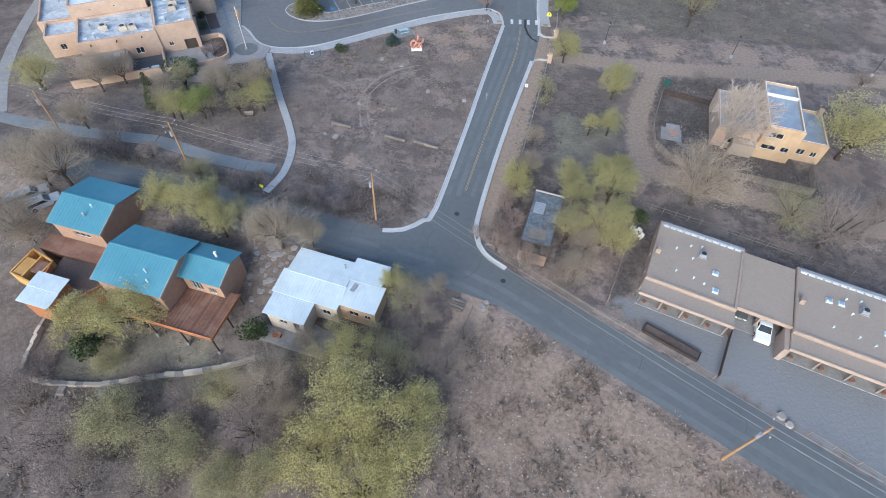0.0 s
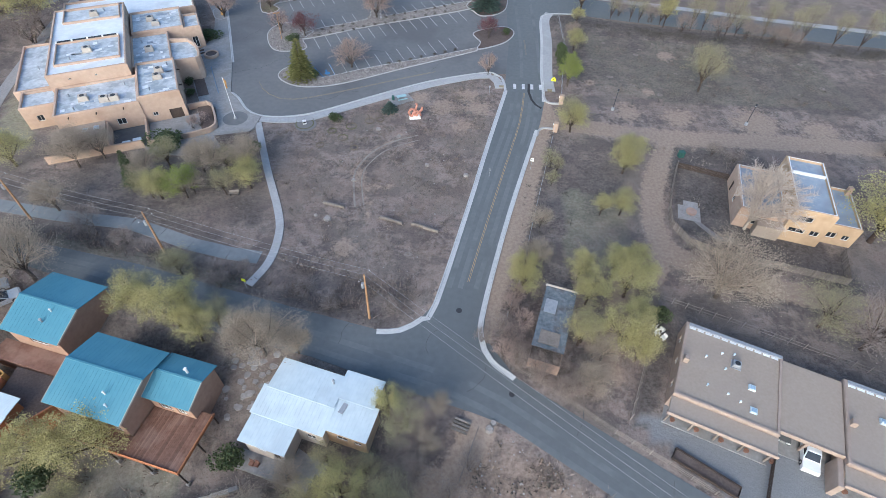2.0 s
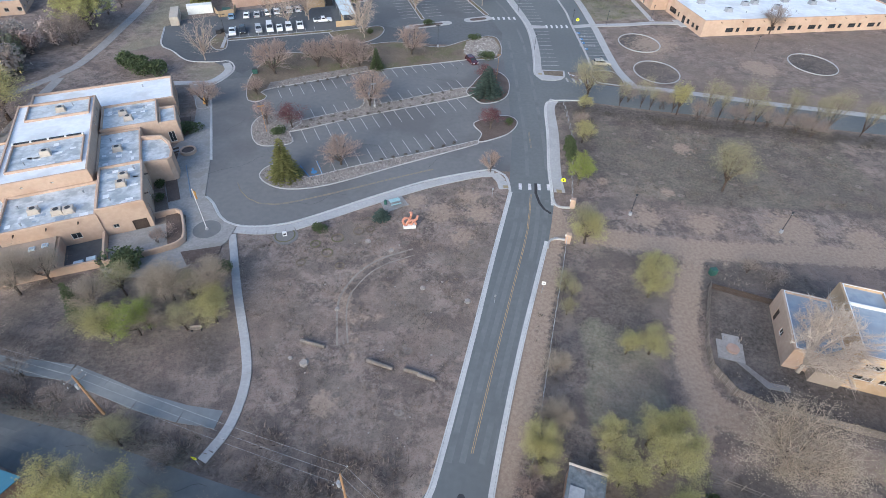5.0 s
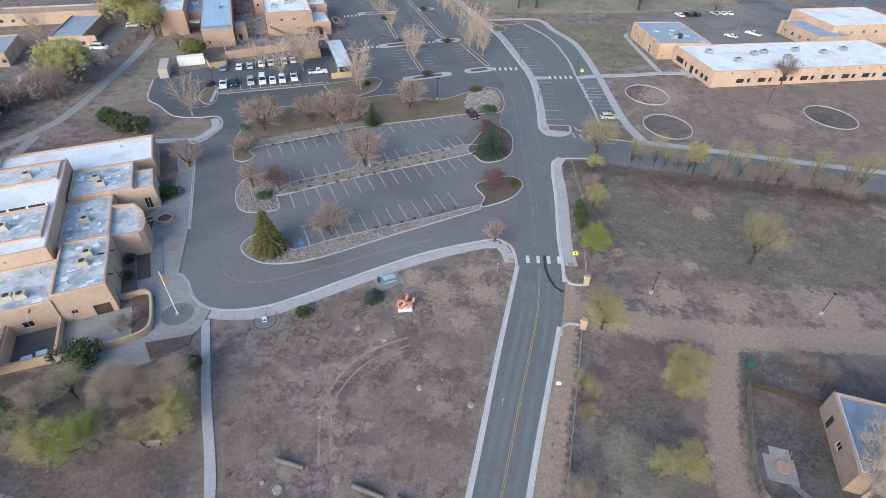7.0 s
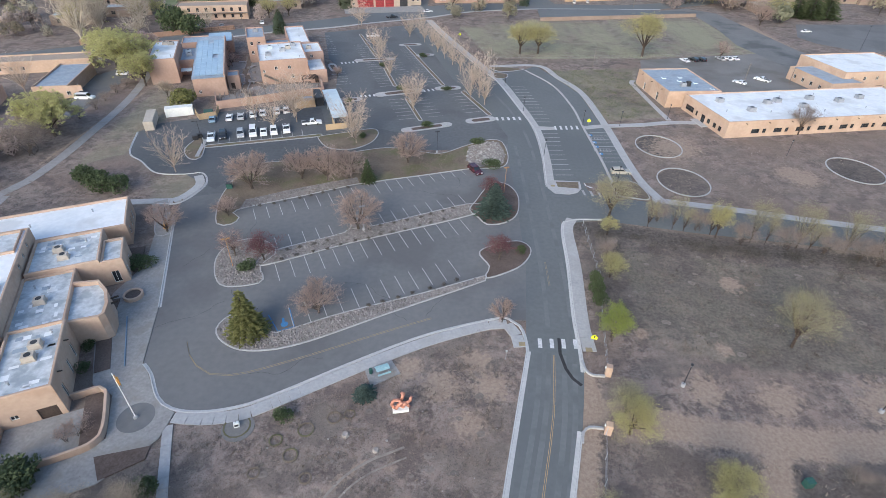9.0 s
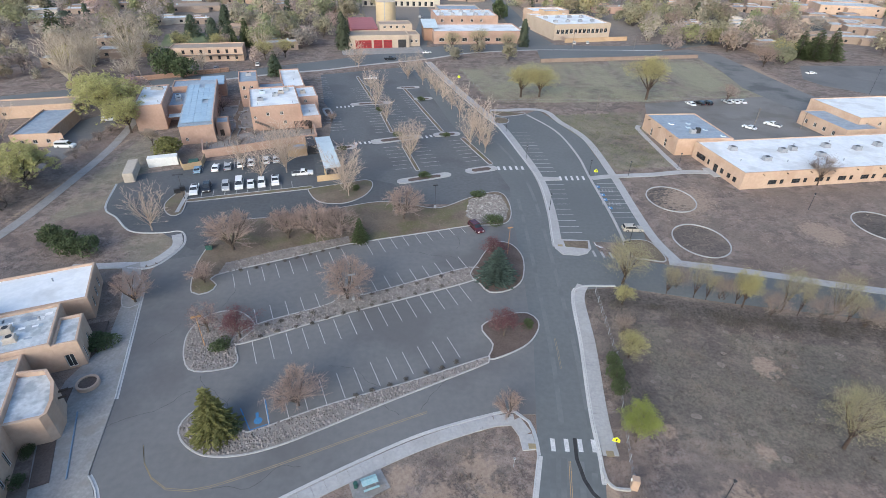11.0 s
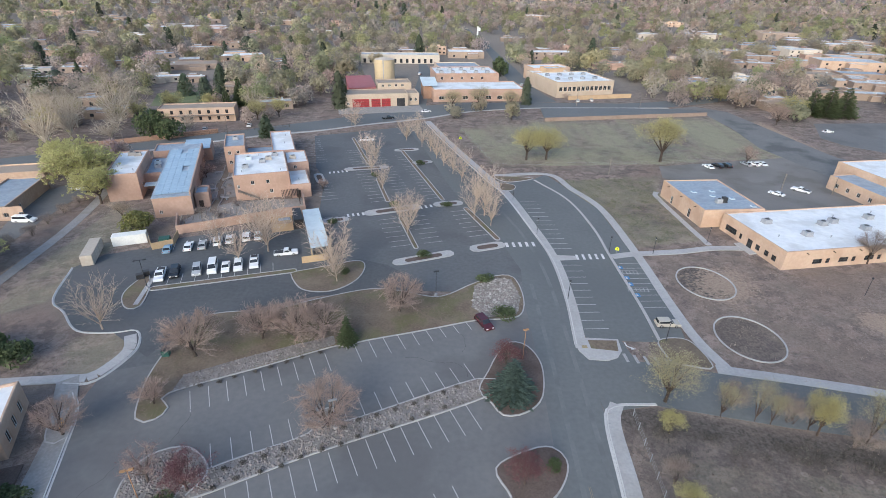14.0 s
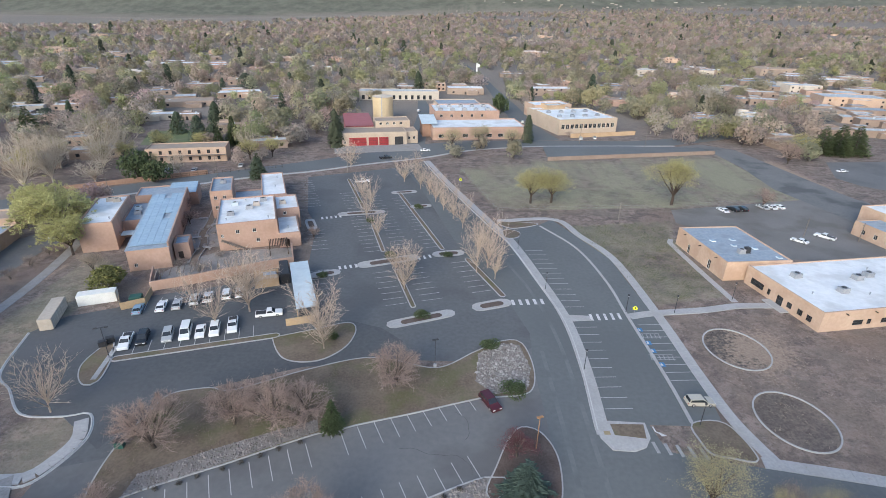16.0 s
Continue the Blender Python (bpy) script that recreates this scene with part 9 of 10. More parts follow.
T = thing("entrance_statue", turned(-58.6, 139.8, 20), "small golden-brown carved boulder sculpture", "sculpture")
part("block", Geo().tube((0, 0, 0.1), (0.1, 0, 1.1), 0.5, 0.4, 7).tube((0.1, 0, 1.1), (0.2, 0.1, 1.9), 0.4, 0.2, 7), "wood_yellow", T)

# field: sculpture, table, slabs, rings
T = thing("abstract_sculpture", turned(-7.4, 98.8, 10), "red-orange abstract metal sculpture on a white plinth", "sculpture")
part("plinth", Geo().box(-1.1, 1.1, -0.5, 0.5, -0.05, 0.5, 0.04), "frame_white", T)
for nm, path in (("curl", [(-0.8, 0, 0.5), (-1.2, 0.1, 1.2), (-0.9, 0.2, 1.9), (-0.2, 0.1, 2.0), (0.1, 0, 1.4), (-0.2, 0, 0.9)]), ("curl", [(0.3, 0, 0.5), (0.7, 0, 1.3), (1.3, 0.1, 1.6), (1.5, 0.2, 2.3)]), ("wing", [(0, 0.2, 0.5), (0.2, 0.4, 1.7), (0.5, 0.5, 2.7), (0.2, 0.4, 3.0)]), ("wing", [(-0.6, -0.1, 0.5), (-0.3, -0.2, 1.4), (0.4, -0.2, 1.7), (0.9, -0.1, 1.2), (1.2, 0, 0.5)])):
    g = Geo()
    for p, q in zip(path, path[1:]):
        g.tube(p, q, 0.24, 0.2, 8)
    part(nm, g, "sculpture", T, smooth=True)
T = thing("picnic_table", turned(-10.6, 105.2, 25), "pale teal picnic table with two benches", "table")
part("tabletop", Geo().box(-1.0, 1.0, -0.4, 0.4, 0.78, 0.84), "table_teal", T)
for s in (-1, 1):
    part("bench", Geo().box(-1.0, 1.0, s * 0.8 - 0.14, s * 0.8 + 0.14, 0.47, 0.52), "table_teal", T)
    part("leg", Geo().tube((s * 0.7, -0.7, 0.06), (s * 0.7, 0.25, 0.79), 0.05, 0.05, 4).tube((s * 0.7, 0.7, 0.06), (s * 0.7, -0.25, 0.79), 0.05, 0.05, 4), "metal_grey", T)
part("litter_bin", Geo().tube((-1.7, 0.4, 0.06), (-1.7, 0.4, 0.95), 0.26, 0.28, 10), "bin_green", T)
for ax, ay, bx, by, lab in ((-11.1, 70.6, -7.4, 69.4, "long weathered pale log lying in the field"), (-5.9, 69.4, -3.6, 68.8, "broken pale log lying in the field"), (-4.0, 68.7, -1.6, 67.9, "split pale log lying in the field"), (-20.8, 73.4, -17.2, 72.5, "greyed log lying in the field")):
    T = thing("log", turned(ax, ay, math.degrees(math.atan2(by - ay, bx - ax))), lab, "log", "logs in the field")
    part("wood", Geo().tube((0, 0, 0.25), (math.hypot(bx - ax, by - ay), 0, 0.22), 0.32, 0.25, 10), "wood_grey", T)
for x, y, s in ((-19.6, 69.9, 1.0), (-10.0, 92.6, 0.7), (-21.6, 70.6, 0.5), (2.8, 82, 0.8), (-14.2, 94.6, 0.8), (-4.2, 84.4, 0.7), (-16.8, 79.5, 0.6), (5.7, 36.4, 0.8), (6.2, 37.2, 0.6), (41.0, 23.2, 0.9), (41.6, 22.2, 0.8)):
    T = thing("boulder", turned(x, y, x * 40, 0), "pale flat-topped boulder on dry ground", "rock", "boulders")
    part("stone", Geo().tube((0, 0, -0.2), (0.05, 0, 0.22 * s + 0.1), 0.75 * s, 0.5 * s, 7), "rock", T)
for x, y, r in ((-16.2, 97.2, 0.9), (-19.5, 95.2, 1.0), (-14.2, 97.8, 0.7), (-20.6, 91.5, 0.9), (-23, 93.5, 0.8), (-18, 88.6, 0.7), (-24.4, 89, 0.7), (-28.6, 95.3, 1.7)):
    T = thing("tree_ring", turned(x, y, 0), "low ring of stones round a bare sapling", "stone ring", "stone rings in the field")
    part("ring", Geo().ribbon([(r * math.cos(k / 14 * 6.2832), r * math.sin(k / 14 * 6.2832)) for k in range(14)], 0.1, -0.1, -0.05, 0.1, True), "earth", T)
    part("sapling", Geo().tube((0, 0, 0), (0.05, 0.02, 1.4), 0.03, 0.01, 5), "bark", T)
T = thing("monument", turned(-28.6, 95.3, 20), "small white plaque block in a stone circle", "monument")
part("block", Geo().box(-0.35, 0.35, -0.25, 0.25, 0, 0.8, 0.05), "frame_white", T)
part("plaque", Geo().box(-0.25, 0.25, -0.27, -0.252, 0.3, 0.65), "metal_dark", T)
for x, y, d in ((-36.0, 74.6, 10), (-38.6, 82.2, 80)):
    T = thing("park_bench", turned(x, y, d), "small grey weathered bench under the trees", "bench", "benches")
    part("seat", Geo().box(-0.8, 0.8, -0.22, 0.22, 0.42, 0.47), "wood_grey", T)
    part("backrest", Geo().box(-0.8, 0.8, 0.2, 0.25, 0.5, 0.9), "wood_grey", T)
    for s in (-1, 1):
        part("leg", Geo().box(s * 0.65 - 0.04, s * 0.65 + 0.04, -0.2, 0.2, -0.05, 0.42), "metal_dark", T)

# gate piers at the dirt lane
for x, y in ((22.5, 106.2), (20.2, 96.4)):
    T = thing("gate_pier", turned(x, y, -14), "square tan stucco gate pier with a lit lamp", "pier", "gate piers")
    part("pier", Geo().box(-0.45, 0.45, -0.45, 0.45, -0.1, 1.9, 0.08), "adobe", T)
    part("lamp", Geo().box(-0.62, -0.46, -0.12, 0.12, 1.3, 1.6, 0.03), "frame_white", T)
for path in ([(19.2, 108.6), (19.4, 106.8), (20.2, 105.9), (22.0, 105.8)], [(16.6, 94.6), (17.0, 96.2), (18.0, 97.0), (19.8, 96.9)]):
    setting("kerb", Geo().ribbon(smooth_path(path, 0.6), 0.16, -0.16, -0.1, 0.3), "concrete", "low pale concrete wing wall", "kerb")


# ---- fences and walls ----
def fence(path, h, label, name="fence", mat="wood_grey", gap=2.4, rails=2, boards=False, wire=False, base=0.0):
    T = thing(name, Matrix(), label, "fence")
    pts = [Vector((*p, 0)) for p in path]
    post_me = Geo().tube((0, 0, -0.3), (0, 0, h + 0.1), 0.06, 0.05, 5).mesh("post")
    board_me = Geo().box(-0.07, 0.07, -0.012, 0.012, 0.04, h).mesh("board")
    for a, b in zip(pts, pts[1:]):
        L = (b - a).length
        n = max(1, round(L / gap))
        deg = math.degrees(math.atan2(b.y - a.y, b.x - a.x))
        for k in range(n + 1):
            q = a.lerp(b, k / n)
            part("post", post_me, mat, T, at=turned(q.x, q.y, deg, base))
        if boards:
            nb = int(L / 0.19)
            for k in range(nb):
                q = a.lerp(b, (k + 0.5) / nb)
                part("board", board_me, mat, T, at=turned(q.x, q.y, deg, base))
        for k in range(rails):
            z = base + h * (k + 0.7) / (rails + 0.1)
            part("rail", Geo().tube((a.x, a.y, z), (b.x, b.y, z), 0.012 if wire else 0.04, 0.012 if wire else 0.04, 4), "metal_grey" if wire else mat, T)
    return T


fence([(41.3, 86.8), (38.2, 79), (37.0, 75.5), (36.3, 71.5), (38, 67.6), (41.4, 65.6), (50.6, 63.2), (59.8, 60.6), (62, 67)], 1.5, "weathered grey board fence round the garden", boards=True, rails=2)
fence([(41.3, 86.8), (49.8, 83.8)], 1.2, "low brown board fence behind the garden", boards=True, mat="wood_dark")
fence([(9.2, 44.4), (14.5, 41), (20.6, 36.5), (26, 33.1), (30.4, 30.1), (34.2, 27.6)], 1.1, "weathered post-and-rail fence along the road", mat="wood_grey", rails=3)
fence([(30.7, 56.5), (27.5, 48.8), (22.8, 38.3)], 1.5, "grey wire and post fence beside a garden", mat="wood_grey", rails=3)
fence([(30.7, 56.6), (43, 51.6), (52, 47.6), (66, 41.5)], 1.2, "thin grey post-and-rail fence behind the tan houses", mat="wood_grey", rails=2, gap=2.0)
fence([(19.9, 96.0), (18.2, 89), (14.7, 75), (10.7, 58.5), (8.5, 52)], 1.5, "grey chain-link fence beside the road", mat="metal_grey", rails=3, wire=True, gap=3.0)
fence([(22.6, 107), (24.3, 118.6), (26.1, 126), (26.5, 146)], 1.4, "grey chain-link fence beside the footpath", mat="metal_grey", rails=3, wire=True, gap=3.0)
fence([(38.2, 34.0), (34.8, 27.8)], 1.0, "low dark-brown picket fence beside the drive", mat="wood_dark", boards=True)
fence([(43.5, 21.2), (52, 14.8), (62, 7.5)], 0.8, "low pole fence beside the gravel drive", mat="wood_grey", rails=2)
fence([(0.9, 312), (12.8, 263.4), (40, 266.6), (74, 270.4), (100, 277)], 1.3, "thin wire fence round the park field", mat="wood_grey", rails=2, wire=True, gap=5)
fence([(-125, 283), (-98, 297.5), (-74, 308.5)], 1.6, "brown board fence along the main street", mat="wood_dark", rails=2, gap=3)
fence([(4.3, 36.2), (2.2, 30.4)], 0.9, "grey rail fence beside the dirt drive", mat="wood_grey", rails=2)
T = thing("timber_planter", turned(26.6, 33.9, -34), "long dark timber-edged planting bed on gravel", "planter")
part("frame", Geo().ribbon([(0, 0), (7.4, 0), (7.4, 1.3), (0, 1.3)], 0.12, -0.12, 0, 0.4, True), "wood_dark", T)
part("soil", Geo().box(0.1, 7.3, 0.1, 1.2, -0.1, 0.3), "mulch", T)
T = thing("stone_wall", Matrix(), "long low pale stone retaining wall on the slope", "wall")
path = smooth_path([(-54.5, 34), (-54.6, 28.5), (-54, 26.2), (-51.5, 25.5), (-48.5, 25.3), (-43.1, 25.4), (-36.6, 26.6), (-31.7, 27.2), (-26.9, 28.3), (-23, 29.6)], 1.0)
rw = random.Random(8)
for k, (a, b) in enumerate(zip(path, path[1:])):
    z = float(land(np.array(a[0]), np.array(a[1])))
    part("stone", Geo().ribbon([a, ((b[0] + (b[0] - a[0]) * 0.02), b[1])], 0.24 + rw.uniform(-0.05, 0.06), -0.24 + rw.uniform(-0.06, 0.05), z - 1.0, z + 0.7 + rw.uniform(-0.08, 0.08)), "stucco_white" if rw.random() < 0.5 else "stone_pale", T)
for x, y in ((-48.3, 24.6), (-43.0, 24.7)):
    z = float(land(np.array(x), np.array(y)))
    part("buttress", Geo().box(x - 0.5, x + 0.5, y - 0.7, y + 0.6, z - 1, z + 0.3, 0.1), "rock", T)
T = thing("garden_steps", turned(-27.2, 13.4, 62, float(land(np.array(-27.2), np.array(13.4)))), "weathered timber steps with rails down the bank", "steps")
for k in range(9):
    part("tread", Geo().box(-0.7 + k * 0.45 - 1, -0.32 + k * 0.45 - 1, -0.7, 0.7, 0.05 + k * 0.1 - 0.2, 0.14 + k * 0.1 - 0.2), "wood_grey", T)
for s in (-1, 1):
    part("handrail", Geo().tube((-1.7, s * 0.8, 0.8), (2.6, s * 0.8, 1.7), 0.05, 0.05, 5), "wood_grey", T)
T = thing("board_walk", Matrix(), "grey timber rail along a path in the brush", "rail")
for a, b in zip([(-25, 15), (-21, 16.2), (-17, 17.6), (-13, 19)], [(-21, 16.2), (-17, 17.6), (-13, 19), (-9, 20.5)]):
    za, zb = (float(land(np.array(p[0]), np.array(p[1]))) + 0.4 for p in (a, b))
    part("rail", Geo().tube((*a, za), (*b, zb), 0.09, 0.09, 5), "wood_grey", T)
T = thing("pallet_stack", turned(1.4, 37.0, -20), "weathered timber pallet steps beside the road", "pallet")
for k in range(4):
    part("slat", Geo().box(0, 2.0, k * 0.4 - 0.8, k * 0.4 - 0.55, -0.1, 0.15 - 0.1 * (3 - k) + 0.2), "wood_grey", T)
# garden terrace with a round table
T = thing("garden_terrace", turned(40.3, 74.8, -14), "stepped pale flagstone terrace with a path", "terrace")
part("paving", Geo().box(-1.8, 1.8, -1.8, 1.6, -0.1, 0.08).box(-0.9, 1.5, 1.6, 2.9, -0.1, 0.08), "stone_flat", T)
part("path_slab", Geo().prism([(0.6, -1.8), (1.6, -1.8), (4.6, -4.2), (7.0, -4.0), (7.0, -5.0), (4.2, -5.2)], -0.1, 0.07), "stone_flat", T)
part("fire_ring", Geo().disc(0.3, 0.2, 0.85, 0.05, 0.4, 18), "adobe_pink", T)
T = thing("garden_chairs", turned(29.0, 50.6, 0), "white plastic garden chair on the lawn edge", "chair", "white garden chairs")
part("seat", Geo().box(-0.3, 0.3, -0.3, 0.3, 0.38, 0.44), "frame_white", T)
part("backrest", Geo().box(-0.3, 0.3, 0.26, 0.32, 0.44, 0.95), "frame_white", T)
part("leg", Geo().box(-0.28, -0.22, -0.28, 0.28, -0.05, 0.38).box(0.22, 0.28, -0.28, 0.28, -0.05, 0.38), "frame_white", T)
T.name = "garden_chair"
for x, y, d in ((29.8, 51.2, 120), (28.8, 51.6, 230), (29.6, 49.9, 300)):
    copy_thing(T, turned(x, y, d))
T = thing("waste_bin", turned(43.0, 90.0, 10), "dark green wheeled waste bin by the garden", "bin")
part("body", Geo().box(-0.5, 0.5, -0.4, 0.4, 0, 1.1, 0.05), "bin_green", T)
part("lid", Geo().box(-0.53, 0.53, -0.43, 0.43, 1.1, 1.18, 0.03), "bin_green", T)
T = thing("waste_bin", turned(-51.8, 156.6, 10), "dark green waste bin beside the drive", "bin")
part("body", Geo().box(-0.6, 0.6, -0.5, 0.5, 0, 1.3, 0.05), "bin_green", T)
part("lid", Geo().box(-0.63, 0.63, -0.53, 0.53, 1.3, 1.38, 0.03), "metal_dark", T)
for x, y in ((-70.0, 181.4), (-69.4, 182.8)):
    T = thing("waste_bin", turned(x, y, 30), "black waste skip beside the lamp island", "bin", "black skips")
    part("body", Geo().box(-0.7, 0.7, -0.5, 0.5, 0.1, 1.2, 0.05), "metal_dark", T)
    part("lid", Geo().box(-0.73, 0.73, -0.53, 0.53, 1.2, 1.27, 0.03), "metal_dark", T)
# flagstones beside the cottage
T = thing("flagstone_yard", Matrix(), "loose grey flagstones in a dark yard", "paving")
rs = random.Random(14)
for k in range(60):
    x, y = rs.uniform(-27.5, -21.5), rs.uniform(37, 46)
    z = float(land(np.array(x), np.array(y)))
    n, r = rs.randint(5, 7), rs.uniform(0.25, 0.6)
    part("flagstone", Geo().prism([(x + r * math.cos(6.28 * i / n) * rs.uniform(0.8, 1.1), y + r * math.sin(6.28 * i / n) * rs.uniform(0.7, 1.0)) for i in range(n)], z - 0.1, z + 0.06), "stone_flat", T)
# small shrubs along the stall rows
SH = bush("low_shrub", 77, "small dark twiggy shrub in a stone bed", "shrub_dark", 0.6, 0.42, 120, 0.12)
SH.matrix_basis = turned(-14.6, 119.0, 0, 0.1)
SH["group"] = "shrubs in the stone beds"
rb = random.Random(4)
for x0, y0, n in ((-12.2, 120.2, 6), (-32.4, 130.9, 13), (-32.6, 133.6, 4), (-17.8, 141.8, 8), (-42.4, 149.2, 8)):
    for k in range(n):
        copy_thing(SH, turned(x0 + k * 2.44 + rb.uniform(-0.3, 0.3), y0 + k * 1.27 + rb.uniform(-0.2, 0.2), k * 50, 0.1))


# ---- the town beyond ----
M["stucco_far"] = shade("stucco_far", (0.285, 0.22, 0.178), (0.35, 0.275, 0.228), 0.95, 0.15, 1.5, 0.3, jitter=0.18)
WALLS = {"ad": "stucco_far", "ab": "stucco_brown", "ap": "adobe_pink", "ag": "adobe", "sw": "stucco_white"}
ROOFS = {"mw": "membrane_white", "m": "membrane", "mb": "membrane_blue", "rt": "roof_tan"}
WALL_WORDS = {"ad": "tan adobe", "ab": "brown adobe", "ap": "pinkish adobe", "ag": "golden stucco", "sw": "white stucco"}
ROOF_WORDS = {"mw": "white flat roof", "m": "grey flat roof", "mb": "blue-grey flat roof", "rt": "tan flat roof"}
# x y width height wall roof
HOUSES = {
    "near": "285 466 30 5 ab mb; 268 430 26 4.5 ab m; 196 448 16 4 sw m; 158 434 16 4 ab mb; 222 400 22 3.5 ab rt; -172 295 20 4 ad m; -158 314 20 4 ad m; -180 336 12 4 ab mb; -90 338 17 4 ad m; 178 362 29 4 ad rt; -123 373 13 4 ad rt; 241 397 24 4 ad m; -176 400 18 3.5 sw mw; -160 402 14 3.5 ad mw; -265 412 20 4 sw m; -248 425 17 3.5 ad mw; 156 426 17 3.5 ad mb; 191 436 15 3.5 sw m; 267 439 33 4 ad m; -182 447 34 3.6 ad rt; -228 453 18 3.5 ab mb; 266 465 41 4 ad rt; -125 467 18 4 ab mb; -105 470 13 4 ad rt",
    "mid": "318 590 30 7 sw m; 356 562 34 7 ad m; 306 646 36 4 ab mb; 386 690 46 4 ab m; 286 748 40 5 sw mb; 240 512 24 4 ab m; 385 750 46 8 ad rt; 225 735 26 5 sw m; 430 610 36 5 ab mb; -163 492 32 4 ag mw; 115 493 27 4.5 ap rt; -227 494 20 3.5 ad mb; -314 495 21 4 ap m; 307 510 46 7.5 ag m; 228 517 23 4 ab mb; -213 533 20 4 ab m; 283 535 32 4 ad m; 7 535 30 5 ad mw; 79 537 35 6 ad mw; -371 548 28 4 ad mb; -43 550 17 5 ad mw; -19 554 18 6 ag rt; -79 556 16 4 ad m; 262 557 25 4 ab m; -192 564 18 4.5 ad rt; 326 573 32 4 ap rt; 143 580 30 4 ad mb; -218 582 22 3.5 ap rt; 214 592 24 4 ab rt; 255 598 23 4 ad m; 310 602 41 4 ab mb; 94 603 25 4 ap rt; -313 613 26 4 sw mw; -362 620 30 4 ad rt; 157 644 23 5 ad rt; 428 649 34 5 ad rt; -479 652 45 4 ad m; 394 664 46 5 ad mw; -53 665 23 5 ad m; -219 669 21 4 ap rt; 58 669 24 5 ad m; 199 672 19 4 sw m; -84 689 18 5 ab mb; -307 691 46 4 ad mw; -151 691 27 4 sw mw; -261 692 46 4 ap mw; 386 696 44 5 ad mw; 448 708 36 5 ad m",
    "far": "-467 724 46 4 ad mb; -224 733 28 4 ad m; 340 744 30 5 ad m; 299 752 46 5 ad mw; -441 757 43 4 ap m; 148 770 24 5 ap m; -396 799 33 4 ad m; -324 800 34 4 ad rt; -152 803 18 6 ap rt; -217 804 22 5 ag mw; -459 814 46 4 ad rt; -560 855 46 6 ag rt; 213 895 28 5 ad m; 320 916 26 6 ag rt; 273 944 27 5 ad rt; -318 975 22 5 sw mw; 129 981 46 7 ag mw; -413 1104 34 5 ad rt; 691 1140 46 5 ad m; -577 1176 46 5 ab m; -282 1339 35 5 ad m; 769 1396 46 5 ad mw; 552 1473 41 5 ad mw; -402 1487 40 5 ag mw; 331 1570 45 5 ag rt; 850 1684 46 5 ad rt; 263 1722 46 5 ag mw; 822 1909 46 5 ad m; 1399 2033 46 5 ad rt; 225 2077 46 5 ad m; 1107 3195 46 5 ad mw; 959 3490 46 5 ag m",
}


def far_house(seed, w, h, wk, rk):
    """A flat-roofed house of two or three stepped volumes, with windows, a portal and roof boxes."""
    r = random.Random(seed)
    size = "large two-storey" if h > 5.5 else "long low" if w > 28 else "small"
    T = thing("house", Matrix(), size + " " + WALL_WORDS[wk] + " house with a " + ROOF_WORDS[rk], "house", "houses of the town")
    wall, roof = WALLS[wk], ROOFS[rk]
    d = max(6.5, w * r.uniform(0.38, 0.55))
    n = 5 if h > 5.5 else 3
    holes = row(n, w / n * 0.5 - 0.8, w / n, 1.0, 1.6, 1.4, "far")
    if h > 5.5:
        holes += row(n, w / n * 0.5 - 0.8, w / n, 4.2, 1.6, 1.4, "far")
    holes[n // 2] = (holes[n // 2][0], 0.05, 1.4, 2.1, "far")
    block(T, -w / 2, w / 2, 0, d, h, wall, roof, {"S": holes}, lip=0.3)
    a = r.uniform(-0.45, -0.1) * w
    b = a + r.uniform(0.35, 0.5) * w
    block(T, a, b, d + 0.01, d * r.uniform(1.5, 1.9), h + r.uniform(0.3, 1.0), wall, r.choice([roof, "membrane"]), lip=0.3)
    if w > 17:
        c = w * r.uniform(-0.3, 0.1)
        block(T, c, c + w * 0.3, -d * 0.3, -0.01, max(2.8, h - 0.9), wall, roof, lip=0.25)
    for k in range(1):
        u, v = r.uniform(-0.4, 0.35) * w, r.uniform(0.25, 0.7) * d
        part("roof_vent", Geo().prism([(u, v), (u + 1.1, v), (u + 1.1, v + 0.9), (u, v + 0.9)], h - 0.4, h + r.uniform(0.4, 0.9)), "membrane", T)
    return T


spots = []


def free(x, y, gap):
    return all((x - q[0]) ** 2 + (y - q[1]) ** 2 > (gap + q[2] * 0.4) ** 2 for q in spots)


rt = random.Random(99)
made = {}
for zone, rows in HOUSES.items():
    for k, text in enumerate(rows.split("; ")):
        f = text.split()
        x, y, w, h = (float(v) for v in f[:4])
        kind = (f[4], f[5], h > 5.5, int(w // 8))
        deg = rt.uniform(12, 28) if x < -60 else rt.uniform(-4, 9) if x < 160 else rt.uniform(-14, 6)
        m = turned(x, y + 2, deg, float(land(np.array(x), np.array(y))))
        if kind in made:
            src, w0 = made[kind]
            T = copy_thing(src, Matrix())
            T.matrix_basis = m @ Matrix.Diagonal((w / w0, w / w0, 1, 1))
        else:
            T = far_house(len(made) + 40, w, h, f[4], f[5])
            T.matrix_basis = m
            made[kind] = (T, w)
        spots.append((x, y + 5, w, 34 if y < 800 else 60))


def reserved(x, y):
    """Streets and the large buildings."""
    return (-75 < x < 110 and y < 480) or (-172 < x < -75 and y < 335) or abs(x - np.interp(y, [372, 481, 584, 720, 830], [46, 37, 31, 23, 9])) < (12 if y < 840 else 0) or (-70 < x < 30 and 480 < y < 535) or y < 120 + 0.62 * (x + 400) * (x < -150)


